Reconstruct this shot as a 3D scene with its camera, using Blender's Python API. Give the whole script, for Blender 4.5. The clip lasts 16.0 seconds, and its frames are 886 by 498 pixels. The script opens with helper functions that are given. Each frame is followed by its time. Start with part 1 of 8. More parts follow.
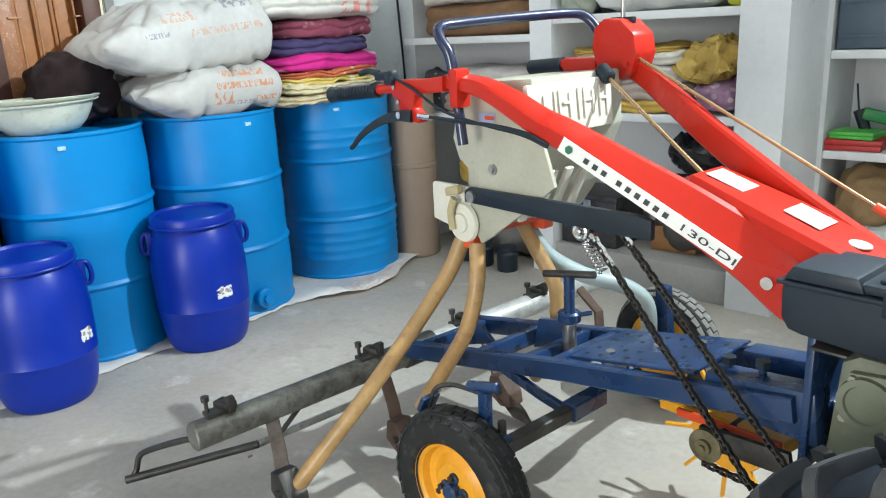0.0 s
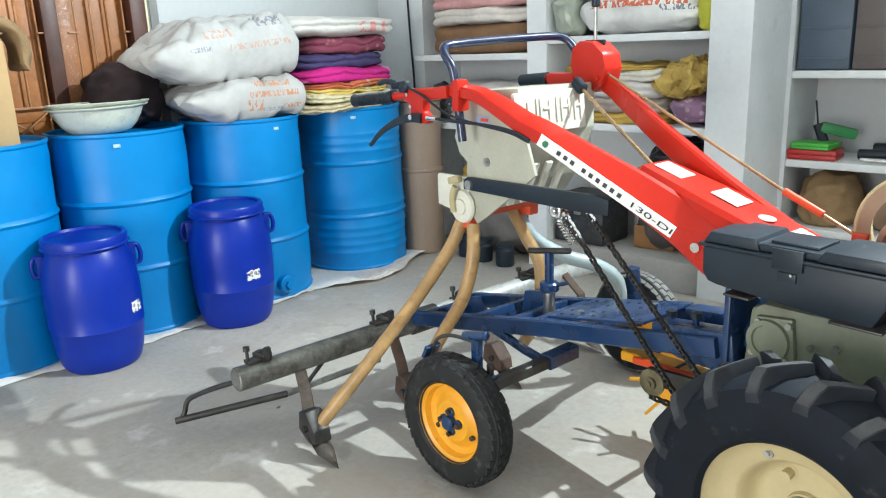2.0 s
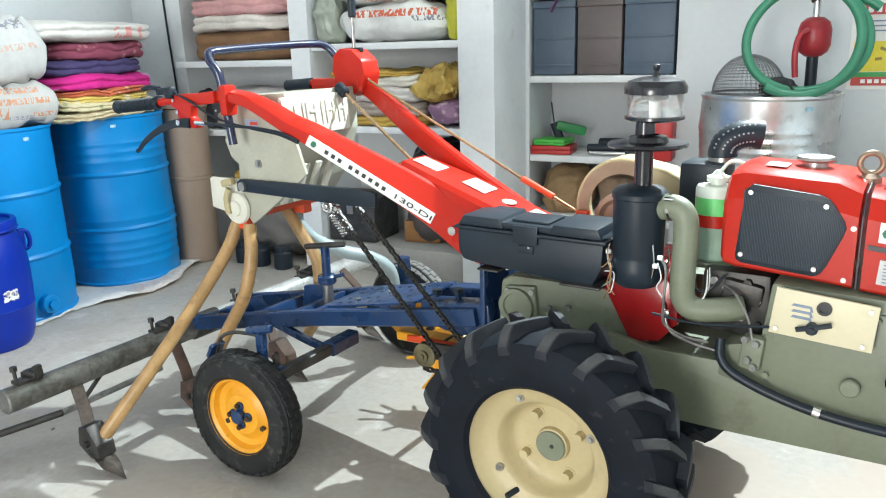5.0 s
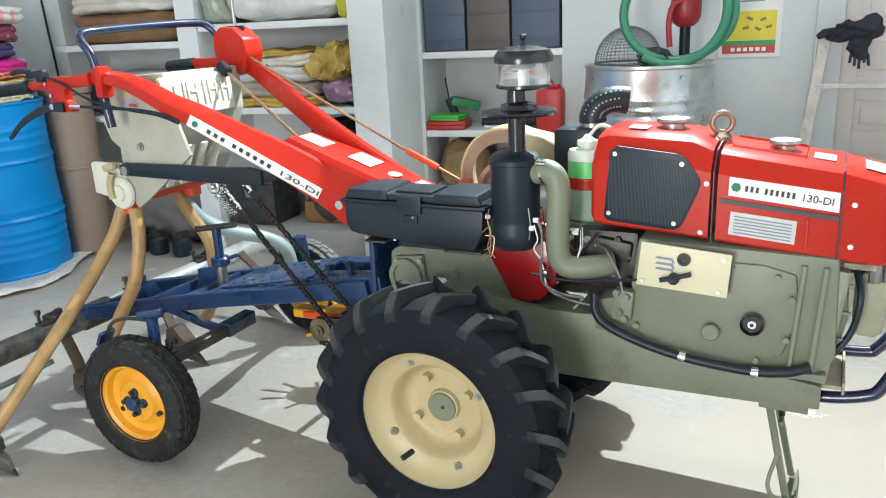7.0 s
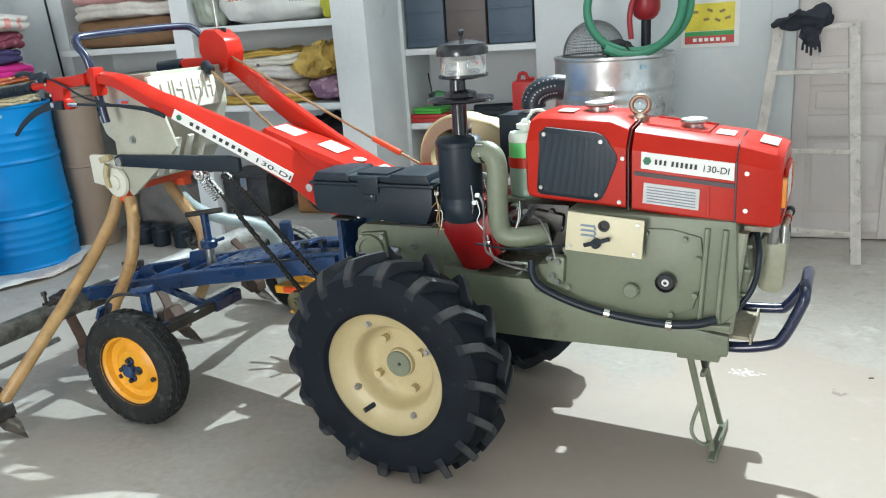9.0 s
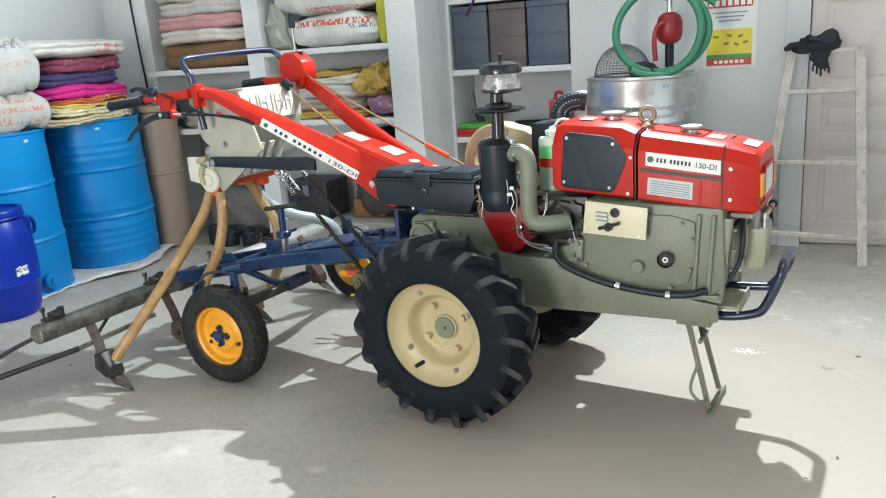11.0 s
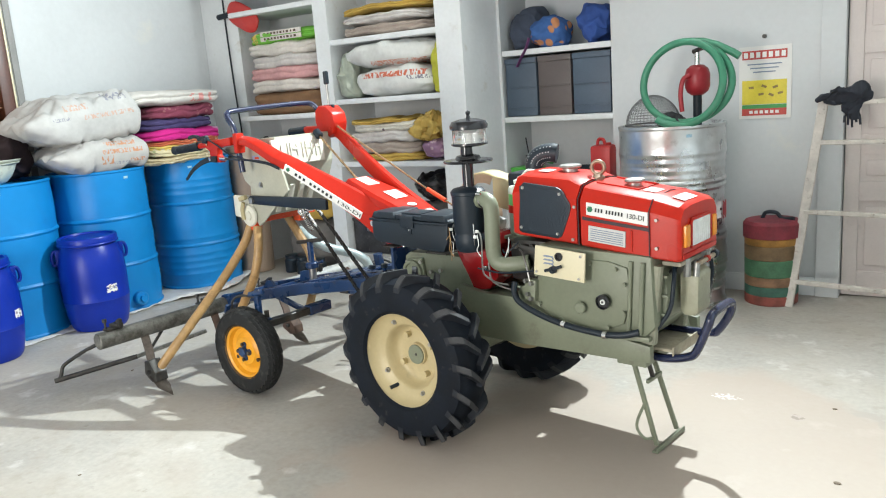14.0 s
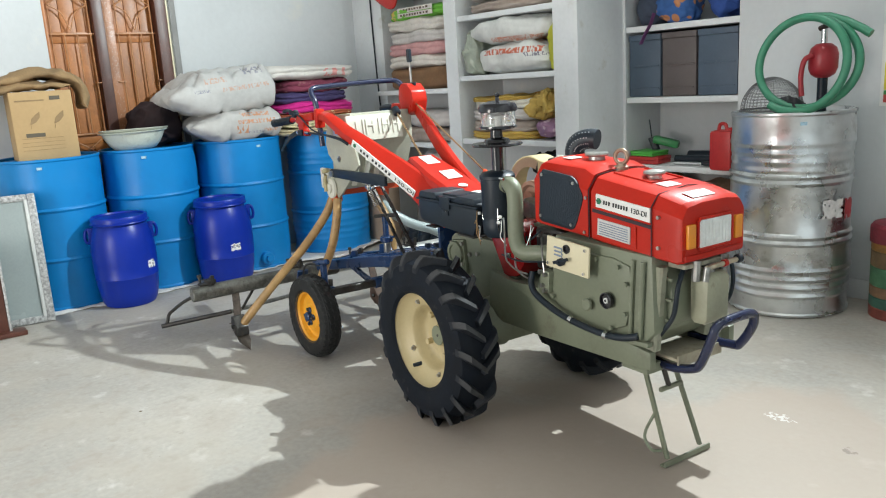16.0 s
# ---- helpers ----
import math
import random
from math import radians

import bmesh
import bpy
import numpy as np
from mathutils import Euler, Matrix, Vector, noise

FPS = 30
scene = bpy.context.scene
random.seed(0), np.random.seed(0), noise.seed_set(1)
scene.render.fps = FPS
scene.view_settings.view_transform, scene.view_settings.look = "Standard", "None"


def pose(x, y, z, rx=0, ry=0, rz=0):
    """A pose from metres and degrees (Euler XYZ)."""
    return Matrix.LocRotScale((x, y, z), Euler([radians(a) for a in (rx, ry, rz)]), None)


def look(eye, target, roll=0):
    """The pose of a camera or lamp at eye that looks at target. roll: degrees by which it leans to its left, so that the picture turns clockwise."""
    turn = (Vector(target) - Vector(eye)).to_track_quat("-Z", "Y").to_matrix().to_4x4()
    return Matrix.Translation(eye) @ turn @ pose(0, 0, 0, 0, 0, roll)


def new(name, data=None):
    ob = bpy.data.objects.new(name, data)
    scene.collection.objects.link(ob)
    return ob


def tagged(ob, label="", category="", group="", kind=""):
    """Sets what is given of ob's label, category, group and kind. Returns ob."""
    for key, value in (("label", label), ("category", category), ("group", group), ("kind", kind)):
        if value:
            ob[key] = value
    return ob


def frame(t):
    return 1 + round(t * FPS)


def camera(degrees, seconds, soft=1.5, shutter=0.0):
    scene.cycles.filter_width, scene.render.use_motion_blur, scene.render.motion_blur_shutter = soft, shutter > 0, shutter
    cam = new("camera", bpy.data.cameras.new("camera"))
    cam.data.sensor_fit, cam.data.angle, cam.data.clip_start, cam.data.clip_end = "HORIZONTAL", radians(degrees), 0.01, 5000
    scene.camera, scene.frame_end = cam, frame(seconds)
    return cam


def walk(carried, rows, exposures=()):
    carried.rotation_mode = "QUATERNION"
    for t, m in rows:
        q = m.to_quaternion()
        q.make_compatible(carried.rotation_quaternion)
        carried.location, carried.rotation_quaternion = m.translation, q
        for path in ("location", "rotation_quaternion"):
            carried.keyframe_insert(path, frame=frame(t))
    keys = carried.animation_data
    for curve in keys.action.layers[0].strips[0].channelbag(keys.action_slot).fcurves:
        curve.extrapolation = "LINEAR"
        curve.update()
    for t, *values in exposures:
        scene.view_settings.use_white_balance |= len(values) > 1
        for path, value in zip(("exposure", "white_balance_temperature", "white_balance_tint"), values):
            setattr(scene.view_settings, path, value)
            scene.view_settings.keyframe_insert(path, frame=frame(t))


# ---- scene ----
cam = camera(60.0, 16.0, soft=1.1)
PATH = [
    (0, (0.075, 0.004, 1.196), (-1.248, 1.396, 0.636), -3.0),
    (0.5, (0.176, -0.053, 1.199), (-1.195, 1.304, 0.672), -2.8),
    (1, (0.292, -0.141, 1.197), (-1.145, 1.163, 0.715), -3.4),
    (1.5, (0.364, -0.227, 1.195), (-1.05, 1.087, 0.67), -3.4),
    (2, (0.367, -0.293, 1.2), (-0.974, 1.098, 0.682), -2.2),
    (2.5, (0.367, -0.36, 1.192), (-0.892, 1.106, 0.678), -3.0),
    (3, (0.387, -0.39, 1.202), (-0.798, 1.143, 0.707), -2.8),
    (3.5, (0.416, -0.407, 1.2), (-0.694, 1.192, 0.739), -2.8),
    (4, (0.437, -0.405, 1.204), (-0.603, 1.24, 0.742), -2.6),
    (4.2, (0.446, -0.413, 1.204), (-0.548, 1.257, 0.729), -2.2),
    (6.3, (0.51, -0.419, 1.189), (-0.25, 1.346, 0.636), -2.7),
    (6.5, (0.525, -0.423, 1.187), (-0.203, 1.357, 0.638), -2.7),
    (7, (0.551, -0.431, 1.184), (-0.12, 1.364, 0.609), -2.8),
    (7.5, (0.571, -0.445, 1.184), (0.002, 1.365, 0.553), -1.4),
    (8, (0.601, -0.485, 1.191), (0.025, 1.335, 0.595), -4.0),
    (8.5, (0.678, -0.52, 1.184), (0.042, 1.282, 0.593), -3.8),
    (9, (0.773, -0.593, 1.177), (0.07, 1.188, 0.599), -4.1),
    (9.2, (0.797, -0.624, 1.176), (0.037, 1.146, 0.635), -4.4),
    (11.3, (0.978, -1.04, 1.188), (0.145, 0.705, 0.679), -4.0),
    (11.5, (1.011, -1.058, 1.194), (0.148, 0.675, 0.693), -3.9),
    (12, (1.111, -1.105, 1.191), (0.153, 0.583, 0.708), -3.0),
    (12.5, (1.219, -1.153, 1.185), (0.182, 0.492, 0.718), -3.4),
    (13, (1.303, -1.128, 1.18), (0.205, 0.49, 0.763), -4.1),
    (13.5, (1.42, -1.048, 1.197), (0.299, 0.556, 0.783), -2.8),
    (14, (1.549, -0.977, 1.216), (0.428, 0.63, 0.814), -4.2),
    (14.5, (1.728, -0.919, 1.2), (0.462, 0.57, 0.777), -5.5),
    (15, (1.887, -0.847, 1.175), (0.504, 0.529, 0.737), -4.7),
    (15.5, (1.961, -0.698, 1.186), (0.486, 0.591, 0.782), -3.4),
    (16, (1.999, -0.544, 1.2), (0.491, 0.696, 0.768), -3.5),
]
walk(cam, [(t, look(eye, target, roll)) for t, eye, target, roll in PATH],
     exposures=((0, 0.20, 6300, 8), (2.5, 0.36, 6250, 8), (3.5, 0.42, 6250, 8), (7.0, 0.26, 6200, 8), (8.5, 0.12, 6150, 7), (11.5, 0.12, 6350, 9), (12.5, 0.15, 6400, 9), (13.0, 0.15, 6400, 9), (13.5, 0.21, 6450, 10), (14.0, 0.25, 6500, 10), (14.5, -0.06, 6500, 10), (15.0, -0.13, 6500, 10), (15.5, -0.18, 6500, 10), (16.0, -0.13, 6500, 10)))

# ---------- light ----------
world = bpy.data.worlds.new("room_world")
scene.world = world
world.use_nodes = True
world.node_tree.nodes["Background"].inputs[0].default_value = (0.8, 0.9, 1.0, 1)
world.node_tree.nodes["Background"].inputs[1].default_value = 0.05


BULB = (0.49, 2.965, 2.93)    # cold white bulb under the ceiling, before the added beam over the shelves
light = bpy.data.lights.new("bulb_light", "AREA")
light.shape, light.size, light.energy, light.color = "DISK", 0.06, 355, (0.89, 0.99, 1.0)
bulb = new("bulb_light", light)
bulb.location = BULB
bulb.rotation_euler = Vector((-0.065, -0.99, 0.04)).to_track_quat("-Z", "Y").to_euler()
light = bpy.data.lights.new("fill_light", "AREA")   # unseen fill lamp added behind the eye to brighten shaded sides
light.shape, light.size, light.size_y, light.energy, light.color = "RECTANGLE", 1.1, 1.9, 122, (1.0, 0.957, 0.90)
fill_lamp = new("fill_light", light)
fill_lamp.location = (-0.4, -3.43, 1.05)
fill_lamp.rotation_euler = (radians(90), 0, 0)


# ---------- materials ----------
def mat(name, colour, rough=0.5, metal=0.0, var=0.18, scale=5.0, bump=0.05, grain=90.0, dirt=None, dirt_amount=0.0, coat=0.0, spec=0.5):
    """A painted or raw surface: two scales of colour variation, roughness variation, fine relief, optional dirt."""
    m = bpy.data.materials.new(name)
    m.use_nodes = True
    nt = m.node_tree
    n, l = nt.nodes, nt.links
    p = n["Principled BSDF"]
    tc = n.new("ShaderNodeTexCoord")
    big, fine = n.new("ShaderNodeTexNoise"), n.new("ShaderNodeTexNoise")
    for t, sc, d in ((big, scale, 4.0), (fine, grain, 6.0)):
        t.inputs["Scale"].default_value, t.inputs["Detail"].default_value = sc, d
        l.new(tc.outputs["Object"], t.inputs["Vector"])
    ramp = n.new("ShaderNodeValToRGB")
    lo = tuple(c * (1 - var) for c in colour)
    hi = tuple(min(1.0, c * (1 + var * 0.6)) for c in colour)
    ramp.color_ramp.elements[0].position, ramp.color_ramp.elements[1].position = 0.3, 0.7
    ramp.color_ramp.elements[0].color, ramp.color_ramp.elements[1].color = (*lo, 1), (*hi, 1)
    add = n.new("ShaderNodeMath")
    add.operation = "MULTIPLY_ADD"
    l.new(fine.outputs[0], add.inputs[0])
    add.inputs[1].default_value = 0.35
    sub = n.new("ShaderNodeMath")
    sub.operation = "SUBTRACT"
    l.new(big.outputs[0], sub.inputs[0])
    sub.inputs[1].default_value = 0.17
    l.new(sub.outputs[0], add.inputs[2])
    l.new(add.outputs[0], ramp.inputs[0])
    out = ramp.outputs[0]
    if dirt:
        dn = n.new("ShaderNodeTexNoise")
        dn.inputs["Scale"].default_value, dn.inputs["Detail"].default_value, dn.inputs["Roughness"].default_value = scale * 2.3, 8.0, 0.65
        l.new(tc.outputs["Object"], dn.inputs["Vector"])
        dr = n.new("ShaderNodeValToRGB")
        dr.color_ramp.elements[0].position, dr.color_ramp.elements[1].position = 0.62 - dirt_amount * 0.3, 0.75
        l.new(dn.outputs[0], dr.inputs[0])
        mx = n.new("ShaderNodeMix")
        mx.data_type = "RGBA"
        l.new(dr.outputs[0], mx.inputs[0])
        l.new(out, mx.inputs[6])
        mx.inputs[7].default_value = (*dirt, 1)
        out = mx.outputs[2]
    l.new(out, p.inputs["Base Color"])
    mr = n.new("ShaderNodeMapRange")
    mr.inputs[3].default_value, mr.inputs[4].default_value = max(0.03, rough - 0.1), min(1.0, rough + 0.1)
    l.new(big.outputs[0], mr.inputs[0])
    l.new(mr.outputs[0], p.inputs["Roughness"])
    p.inputs["Metallic"].default_value = metal
    p.inputs["Coat Weight"].default_value = coat
    p.inputs["Specular IOR Level"].default_value = spec
    if bump:
        b = n.new("ShaderNodeBump")
        b.inputs["Strength"].default_value, b.inputs["Distance"].default_value = bump, 0.01
        l.new(add.outputs[0], b.inputs["Height"])
        l.new(b.outputs[0], p.inputs["Normal"])
    return m


RED = mat("red_paint", (0.46, 0.019, 0.009), 0.30, var=0.12, scale=3, bump=0.02, coat=0.15, spec=0.22)
DEEPRED = mat("deep_red_paint", (0.30, 0.010, 0.012), 0.25, var=0.15, scale=4, bump=0.02, coat=0.3)
ORANGE = mat("orange_red_paint", (0.66, 0.075, 0.02), 0.4, var=0.12)
OLIVE = mat("olive_grey_paint", (0.187, 0.207, 0.146), 0.45, var=0.14, scale=4, dirt=(0.12, 0.115, 0.08), dirt_amount=0.12)
CREAM = mat("cream_paint", (0.50, 0.415, 0.235), 0.42, var=0.1, dirt=(0.4, 0.33, 0.2), dirt_amount=0.05)
PANELCREAM = mat("cream_panel", (0.66, 0.6, 0.42), 0.45, var=0.06, scale=8)
BLACK = mat("black_plastic", (0.013, 0.021, 0.031), 0.42, var=0.25, bump=0.06, grain=160, spec=0.33)
BLACKGLOSS = mat("black_enamel", (0.012, 0.012, 0.016), 0.22, var=0.2, bump=0.02, coat=0.3)
RUBBER = mat("tyre_rubber", (0.005, 0.008, 0.014), 0.7, var=0.35, scale=14, bump=0.12, grain=70, dirt=(0.035, 0.035, 0.036), dirt_amount=0.04, spec=0.2)
DUSTRUBBER = mat("dusty_small_tyre_rubber", (0.016, 0.017, 0.018), 0.65, var=0.35, scale=14, bump=0.12, grain=70, dirt=(0.075, 0.072, 0.065), dirt_amount=0.25, spec=0.3)
NAVY = mat("navy_blue_paint", (0.0115, 0.037, 0.108), 0.28, var=0.2, scale=9, dirt=(0.05, 0.05, 0.06), dirt_amount=0.12, bump=0.05)
HOOPBLUE = mat("dark_blue_enamel", (0.012, 0.018, 0.055), 0.25, var=0.15, coat=0.4)
YELLOW = mat("yellow_paint", (0.78, 0.36, 0.02), 0.4, var=0.14, scale=7, dirt=(0.3, 0.14, 0.03), dirt_amount=0.06)
STEEL = mat("bare_steel", (0.42, 0.41, 0.39), 0.35, metal=0.9, var=0.3, scale=20)
CHROME = mat("bright_zinc", (0.7, 0.7, 0.69), 0.22, metal=1.0, var=0.12, scale=30)
DARKSTEEL = mat("dark_oily_steel", (0.06, 0.058, 0.055), 0.45, metal=0.6, var=0.4, scale=18, dirt=(0.13, 0.08, 0.05), dirt_amount=0.12)
# near pipe length: grime and shade together in a darker colour
SHADEPIPE = mat("grimy_shaded_pipe", (0.20, 0.20, 0.185), 0.45, metal=0.5, var=0.45, scale=13, dirt=(0.05, 0.05, 0.038), dirt_amount=0.6)
GALV = mat("galvanised_pipe", (0.33, 0.33, 0.315), 0.34, metal=0.65, var=0.35, scale=11, dirt=(0.085, 0.085, 0.065), dirt_amount=0.5)
ZINC = mat("galvanised_drum_sheet", (0.66, 0.68, 0.69), 0.29, metal=0.95, var=0.25, scale=6, bump=0.12, grain=14, dirt=(0.36, 0.36, 0.35), dirt_amount=0.2)
DRUMBLUE = mat("drum_blue_paint", (0.003, 0.215, 0.56), 0.42, var=0.12, scale=2.6, bump=0.06, grain=9, dirt=(0.005, 0.175, 0.48), dirt_amount=0.14, spec=0.35)
BARREL = mat("royal_blue_plastic", (0.003, 0.024, 0.30), 0.34, var=0.12, scale=3, bump=0.04, grain=60, spec=0.3)
TAN = mat("tan_hose_plastic", (0.40, 0.245, 0.10), 0.38, var=0.25, scale=12, dirt=(0.22, 0.12, 0.05), dirt_amount=0.2)
GREYHOSE = mat("grey_clear_hose", (0.33, 0.40, 0.41), 0.30, var=0.2, scale=10)
WHITE = mat("white_sticker", (0.78, 0.78, 0.76), 0.4, var=0.06)
TAG = mat("faded_tag", (0.36, 0.56, 0.68), 0.5, var=0.3, scale=60)
LUGRUBBER = mat("tread_bar_rubber", (0.011, 0.014, 0.020), 0.6, var=0.5, scale=18, bump=0.12, grain=70, spec=0.3)
INK = mat("black_print", (0.02, 0.022, 0.025), 0.5, var=0.1)
GREENINK = mat("green_print", (0.02, 0.16, 0.08), 0.5, var=0.1)
BLUEINK = mat("grey_blue_print", (0.2, 0.25, 0.34), 0.5, var=0.1)
LABELGREY = mat("grey_plate", (0.55, 0.55, 0.54), 0.4, var=0.08, scale=30)
WALLPAINT = mat("white_wall_paint", (0.59, 0.615, 0.63), 0.75, var=0.07, scale=1.3, bump=0.08, grain=35, dirt=(0.66, 0.66, 0.63), dirt_amount=0.05)
# grey that dims: ceiling bounce, and the plinth's shade
DIMGREY = mat("dimming_grey_paint", (0.36, 0.35, 0.33), 0.85, var=0.15, scale=2, bump=0.1, grain=40)
SHELFPAINT = mat("white_shelf_paint", (0.71, 0.735, 0.75), 0.6, var=0.08, scale=3, bump=0.06, grain=40, dirt=(0.55, 0.54, 0.5), dirt_amount=0.08)


def floor_material():
    """Worn cement screed: broad pale and dark patches, trowel streaks, pits and specks."""
    m = mat("cement_floor", (0.418, 0.393, 0.355), 0.60, var=0.27, scale=1.1, bump=0.06, grain=45, dirt=(0.375, 0.345, 0.305), dirt_amount=0.2)
    nt = m.node_tree
    n, l = nt.nodes, nt.links
    p = n["Principled BSDF"]
    base = p.inputs["Base Color"].links[0].from_socket
    tc = n.new("ShaderNodeTexCoord")
    for scale, lo, hi, colour, amount in ((34.0, 0.685, 0.75, (0.20, 0.17, 0.14), 0.6), (13.0, 0.66, 0.73, (0.24, 0.205, 0.17), 0.5), (18.0, 0.52, 0.70, (0.33, 0.285, 0.24), 0.42), (3.6, 0.52, 0.64, (0.36, 0.31, 0.262), 0.45), (5.5, 0.60, 0.70, (0.68, 0.67, 0.65), 0.5), (9.0, 0.57, 0.70, (0.325, 0.293, 0.25), 0.5), (2.2, 0.48, 0.66, (0.385, 0.345, 0.292), 0.6), (70.0, 0.70, 0.74, (0.60, 0.58, 0.55), 0.35)):
        t, r, k, mx = n.new("ShaderNodeTexNoise"), n.new("ShaderNodeMapRange"), n.new("ShaderNodeMath"), n.new("ShaderNodeMix")
        t.inputs["Scale"].default_value, t.inputs["Detail"].default_value, t.inputs["Roughness"].default_value = scale, 5.0, 0.6
        l.new(tc.outputs["Object"], t.inputs["Vector"])
        l.new(t.outputs[0], r.inputs[0])
        r.inputs[1].default_value, r.inputs[2].default_value = lo, hi
        k.operation = "MULTIPLY"
        l.new(r.outputs[0], k.inputs[0])
        k.inputs[1].default_value = amount
        mx.data_type = "RGBA"
        l.new(k.outputs[0], mx.inputs[0])
        l.new(base, mx.inputs[6])
        mx.inputs[7].default_value = (*colour, 1)
        base = mx.outputs[2]
    # first patch: brown stains plus the warm shade's tint, put into the colour
    for x, y, rx, ry, colour, lo, scale in ((0.95, 0.9, 1.75, 1.6, (0.415, 0.345, 0.290), 0.32, 1.6), (0.83, 1.86, 0.13, 0.065, (0.70, 0.69, 0.67), 0.56, 70.0), (1.10, 1.78, 0.10, 0.07, (0.24, 0.2, 0.17), 0.60, 40.0), (0.55, 0.35, 0.5, 0.3, (0.37, 0.34, 0.30), 0.55, 9.0), (1.45, 1.9, 0.35, 0.3, (0.37, 0.33, 0.29), 0.52, 12.0)):
        mp, ln, fo, t, mu, r, mx = n.new("ShaderNodeMapping"), n.new("ShaderNodeVectorMath"), n.new("ShaderNodeMapRange"), n.new("ShaderNodeTexNoise"), n.new("ShaderNodeMath"), n.new("ShaderNodeMapRange"), n.new("ShaderNodeMix")
        mp.vector_type = "TEXTURE"
        mp.inputs["Location"].default_value, mp.inputs["Scale"].default_value = (x, y, 0), (rx, ry, 1.0)
        l.new(tc.outputs["Object"], mp.inputs[0])
        ln.operation = "LENGTH"
        l.new(mp.outputs[0], ln.inputs[0])
        l.new(ln.outputs["Value"], fo.inputs[0])
        fo.inputs[1].default_value, fo.inputs[2].default_value, fo.inputs[3].default_value, fo.inputs[4].default_value = 0.2, 1.3, 1.25, 0.0
        t.inputs["Scale"].default_value, t.inputs["Detail"].default_value = scale, 4.0
        l.new(tc.outputs["Object"], t.inputs["Vector"])
        mu.operation = "MULTIPLY"
        l.new(fo.outputs[0], mu.inputs[0])
        l.new(t.outputs[0], mu.inputs[1])
        l.new(mu.outputs[0], r.inputs[0])
        r.inputs[1].default_value, r.inputs[2].default_value, r.inputs[4].default_value = lo, lo + 0.06, 0.8
        mx.data_type = "RGBA"
        l.new(r.outputs[0], mx.inputs[0])
        l.new(base, mx.inputs[6])
        mx.inputs[7].default_value = (*colour, 1)
        base = mx.outputs[2]
    l.new(base, p.inputs["Base Color"])
    return m


FLOOR = floor_material()


# ---------- mesh helpers ----------
def xf(bm, verts, m):
    bmesh.ops.transform(bm, matrix=m, verts=verts)


def box(bm, c, s, rot=(0, 0, 0), bev=0.0, segs=2):
    """A box of size s round c, turned by rot degrees, its edges rounded by bev."""
    t = bmesh.new()
    bmesh.ops.create_cube(t, size=1)
    xf(t, t.verts, Matrix.Diagonal((*s, 1)))
    if bev:
        bmesh.ops.bevel(t, geom=t.edges[:], offset=min(bev, min(s) * 0.45), segments=segs, profile=0.6, affect="EDGES")
    xf(t, t.verts, pose(*c, *rot))
    merge(bm, t)


def merge(bm, t):
    me = bpy.data.meshes.new("tmp")
    t.to_mesh(me)
    t.free()
    bm.from_mesh(me)
    bpy.data.meshes.remove(me)


def lathe(bm, profile, m=Matrix(), seg=32):
    """A surface turned round z from (radius, height) pairs, laid by m."""
    rings = []
    for r, z in profile:
        if r < 1e-5:
            rings.append([bm.verts.new(m @ Vector((0, 0, z)))])
        else:
            rings.append([bm.verts.new(m @ Vector((r * math.cos(2 * math.pi * i / seg), r * math.sin(2 * math.pi * i / seg), z))) for i in range(seg)])
    for a, b in zip(rings, rings[1:]):
        for i in range(seg):
            j = (i + 1) % seg
            if len(a) == 1 and len(b) > 1:
                bm.faces.new((a[0], b[i], b[j]))
            elif len(b) == 1 and len(a) > 1:
                bm.faces.new((a[i], b[0], a[j]))
            elif len(a) > 1:
                bm.faces.new((a[i], a[j], b[j], b[i]))


def along(p0, p1):
    """The matrix that lays z along p0 to p1, with its origin at p0."""
    p0, p1 = Vector(p0), Vector(p1)
    return Matrix.Translation(p0) @ (p1 - p0).to_track_quat("Z", "Y").to_matrix().to_4x4()


def cyl(bm, p0, p1, r, r2=None, seg=18, bev=0.0):
    h = (Vector(p1) - Vector(p0)).length
    r2 = r if r2 is None else r2
    if bev:
        prof = [(0, 0), (r - bev, 0), (r, bev), (r2, h - bev), (r2 - bev, h), (0, h)]
    else:
        prof = [(0, 0), (r, 0), (r2, h), (0, h)]
    lathe(bm, prof, along(p0, p1), seg)


def curve(points, steps=6):
    """Catmull-Rom points through the given ones."""
    ps = [Vector(p) for p in points]
    ps = [2 * ps[0] - ps[1]] + ps + [2 * ps[-1] - ps[-2]]
    out = []
    for i in range(1, len(ps) - 2):
        a, b, c, d = ps[i - 1:i + 3]
        for k in range(steps):
            t = k / steps
            out.append(0.5 * (2 * b + (c - a) * t + (2 * a - 5 * b + 4 * c - d) * t * t + (3 * b - a - 3 * c + d) * t ** 3))
    return out + [ps[-2]]


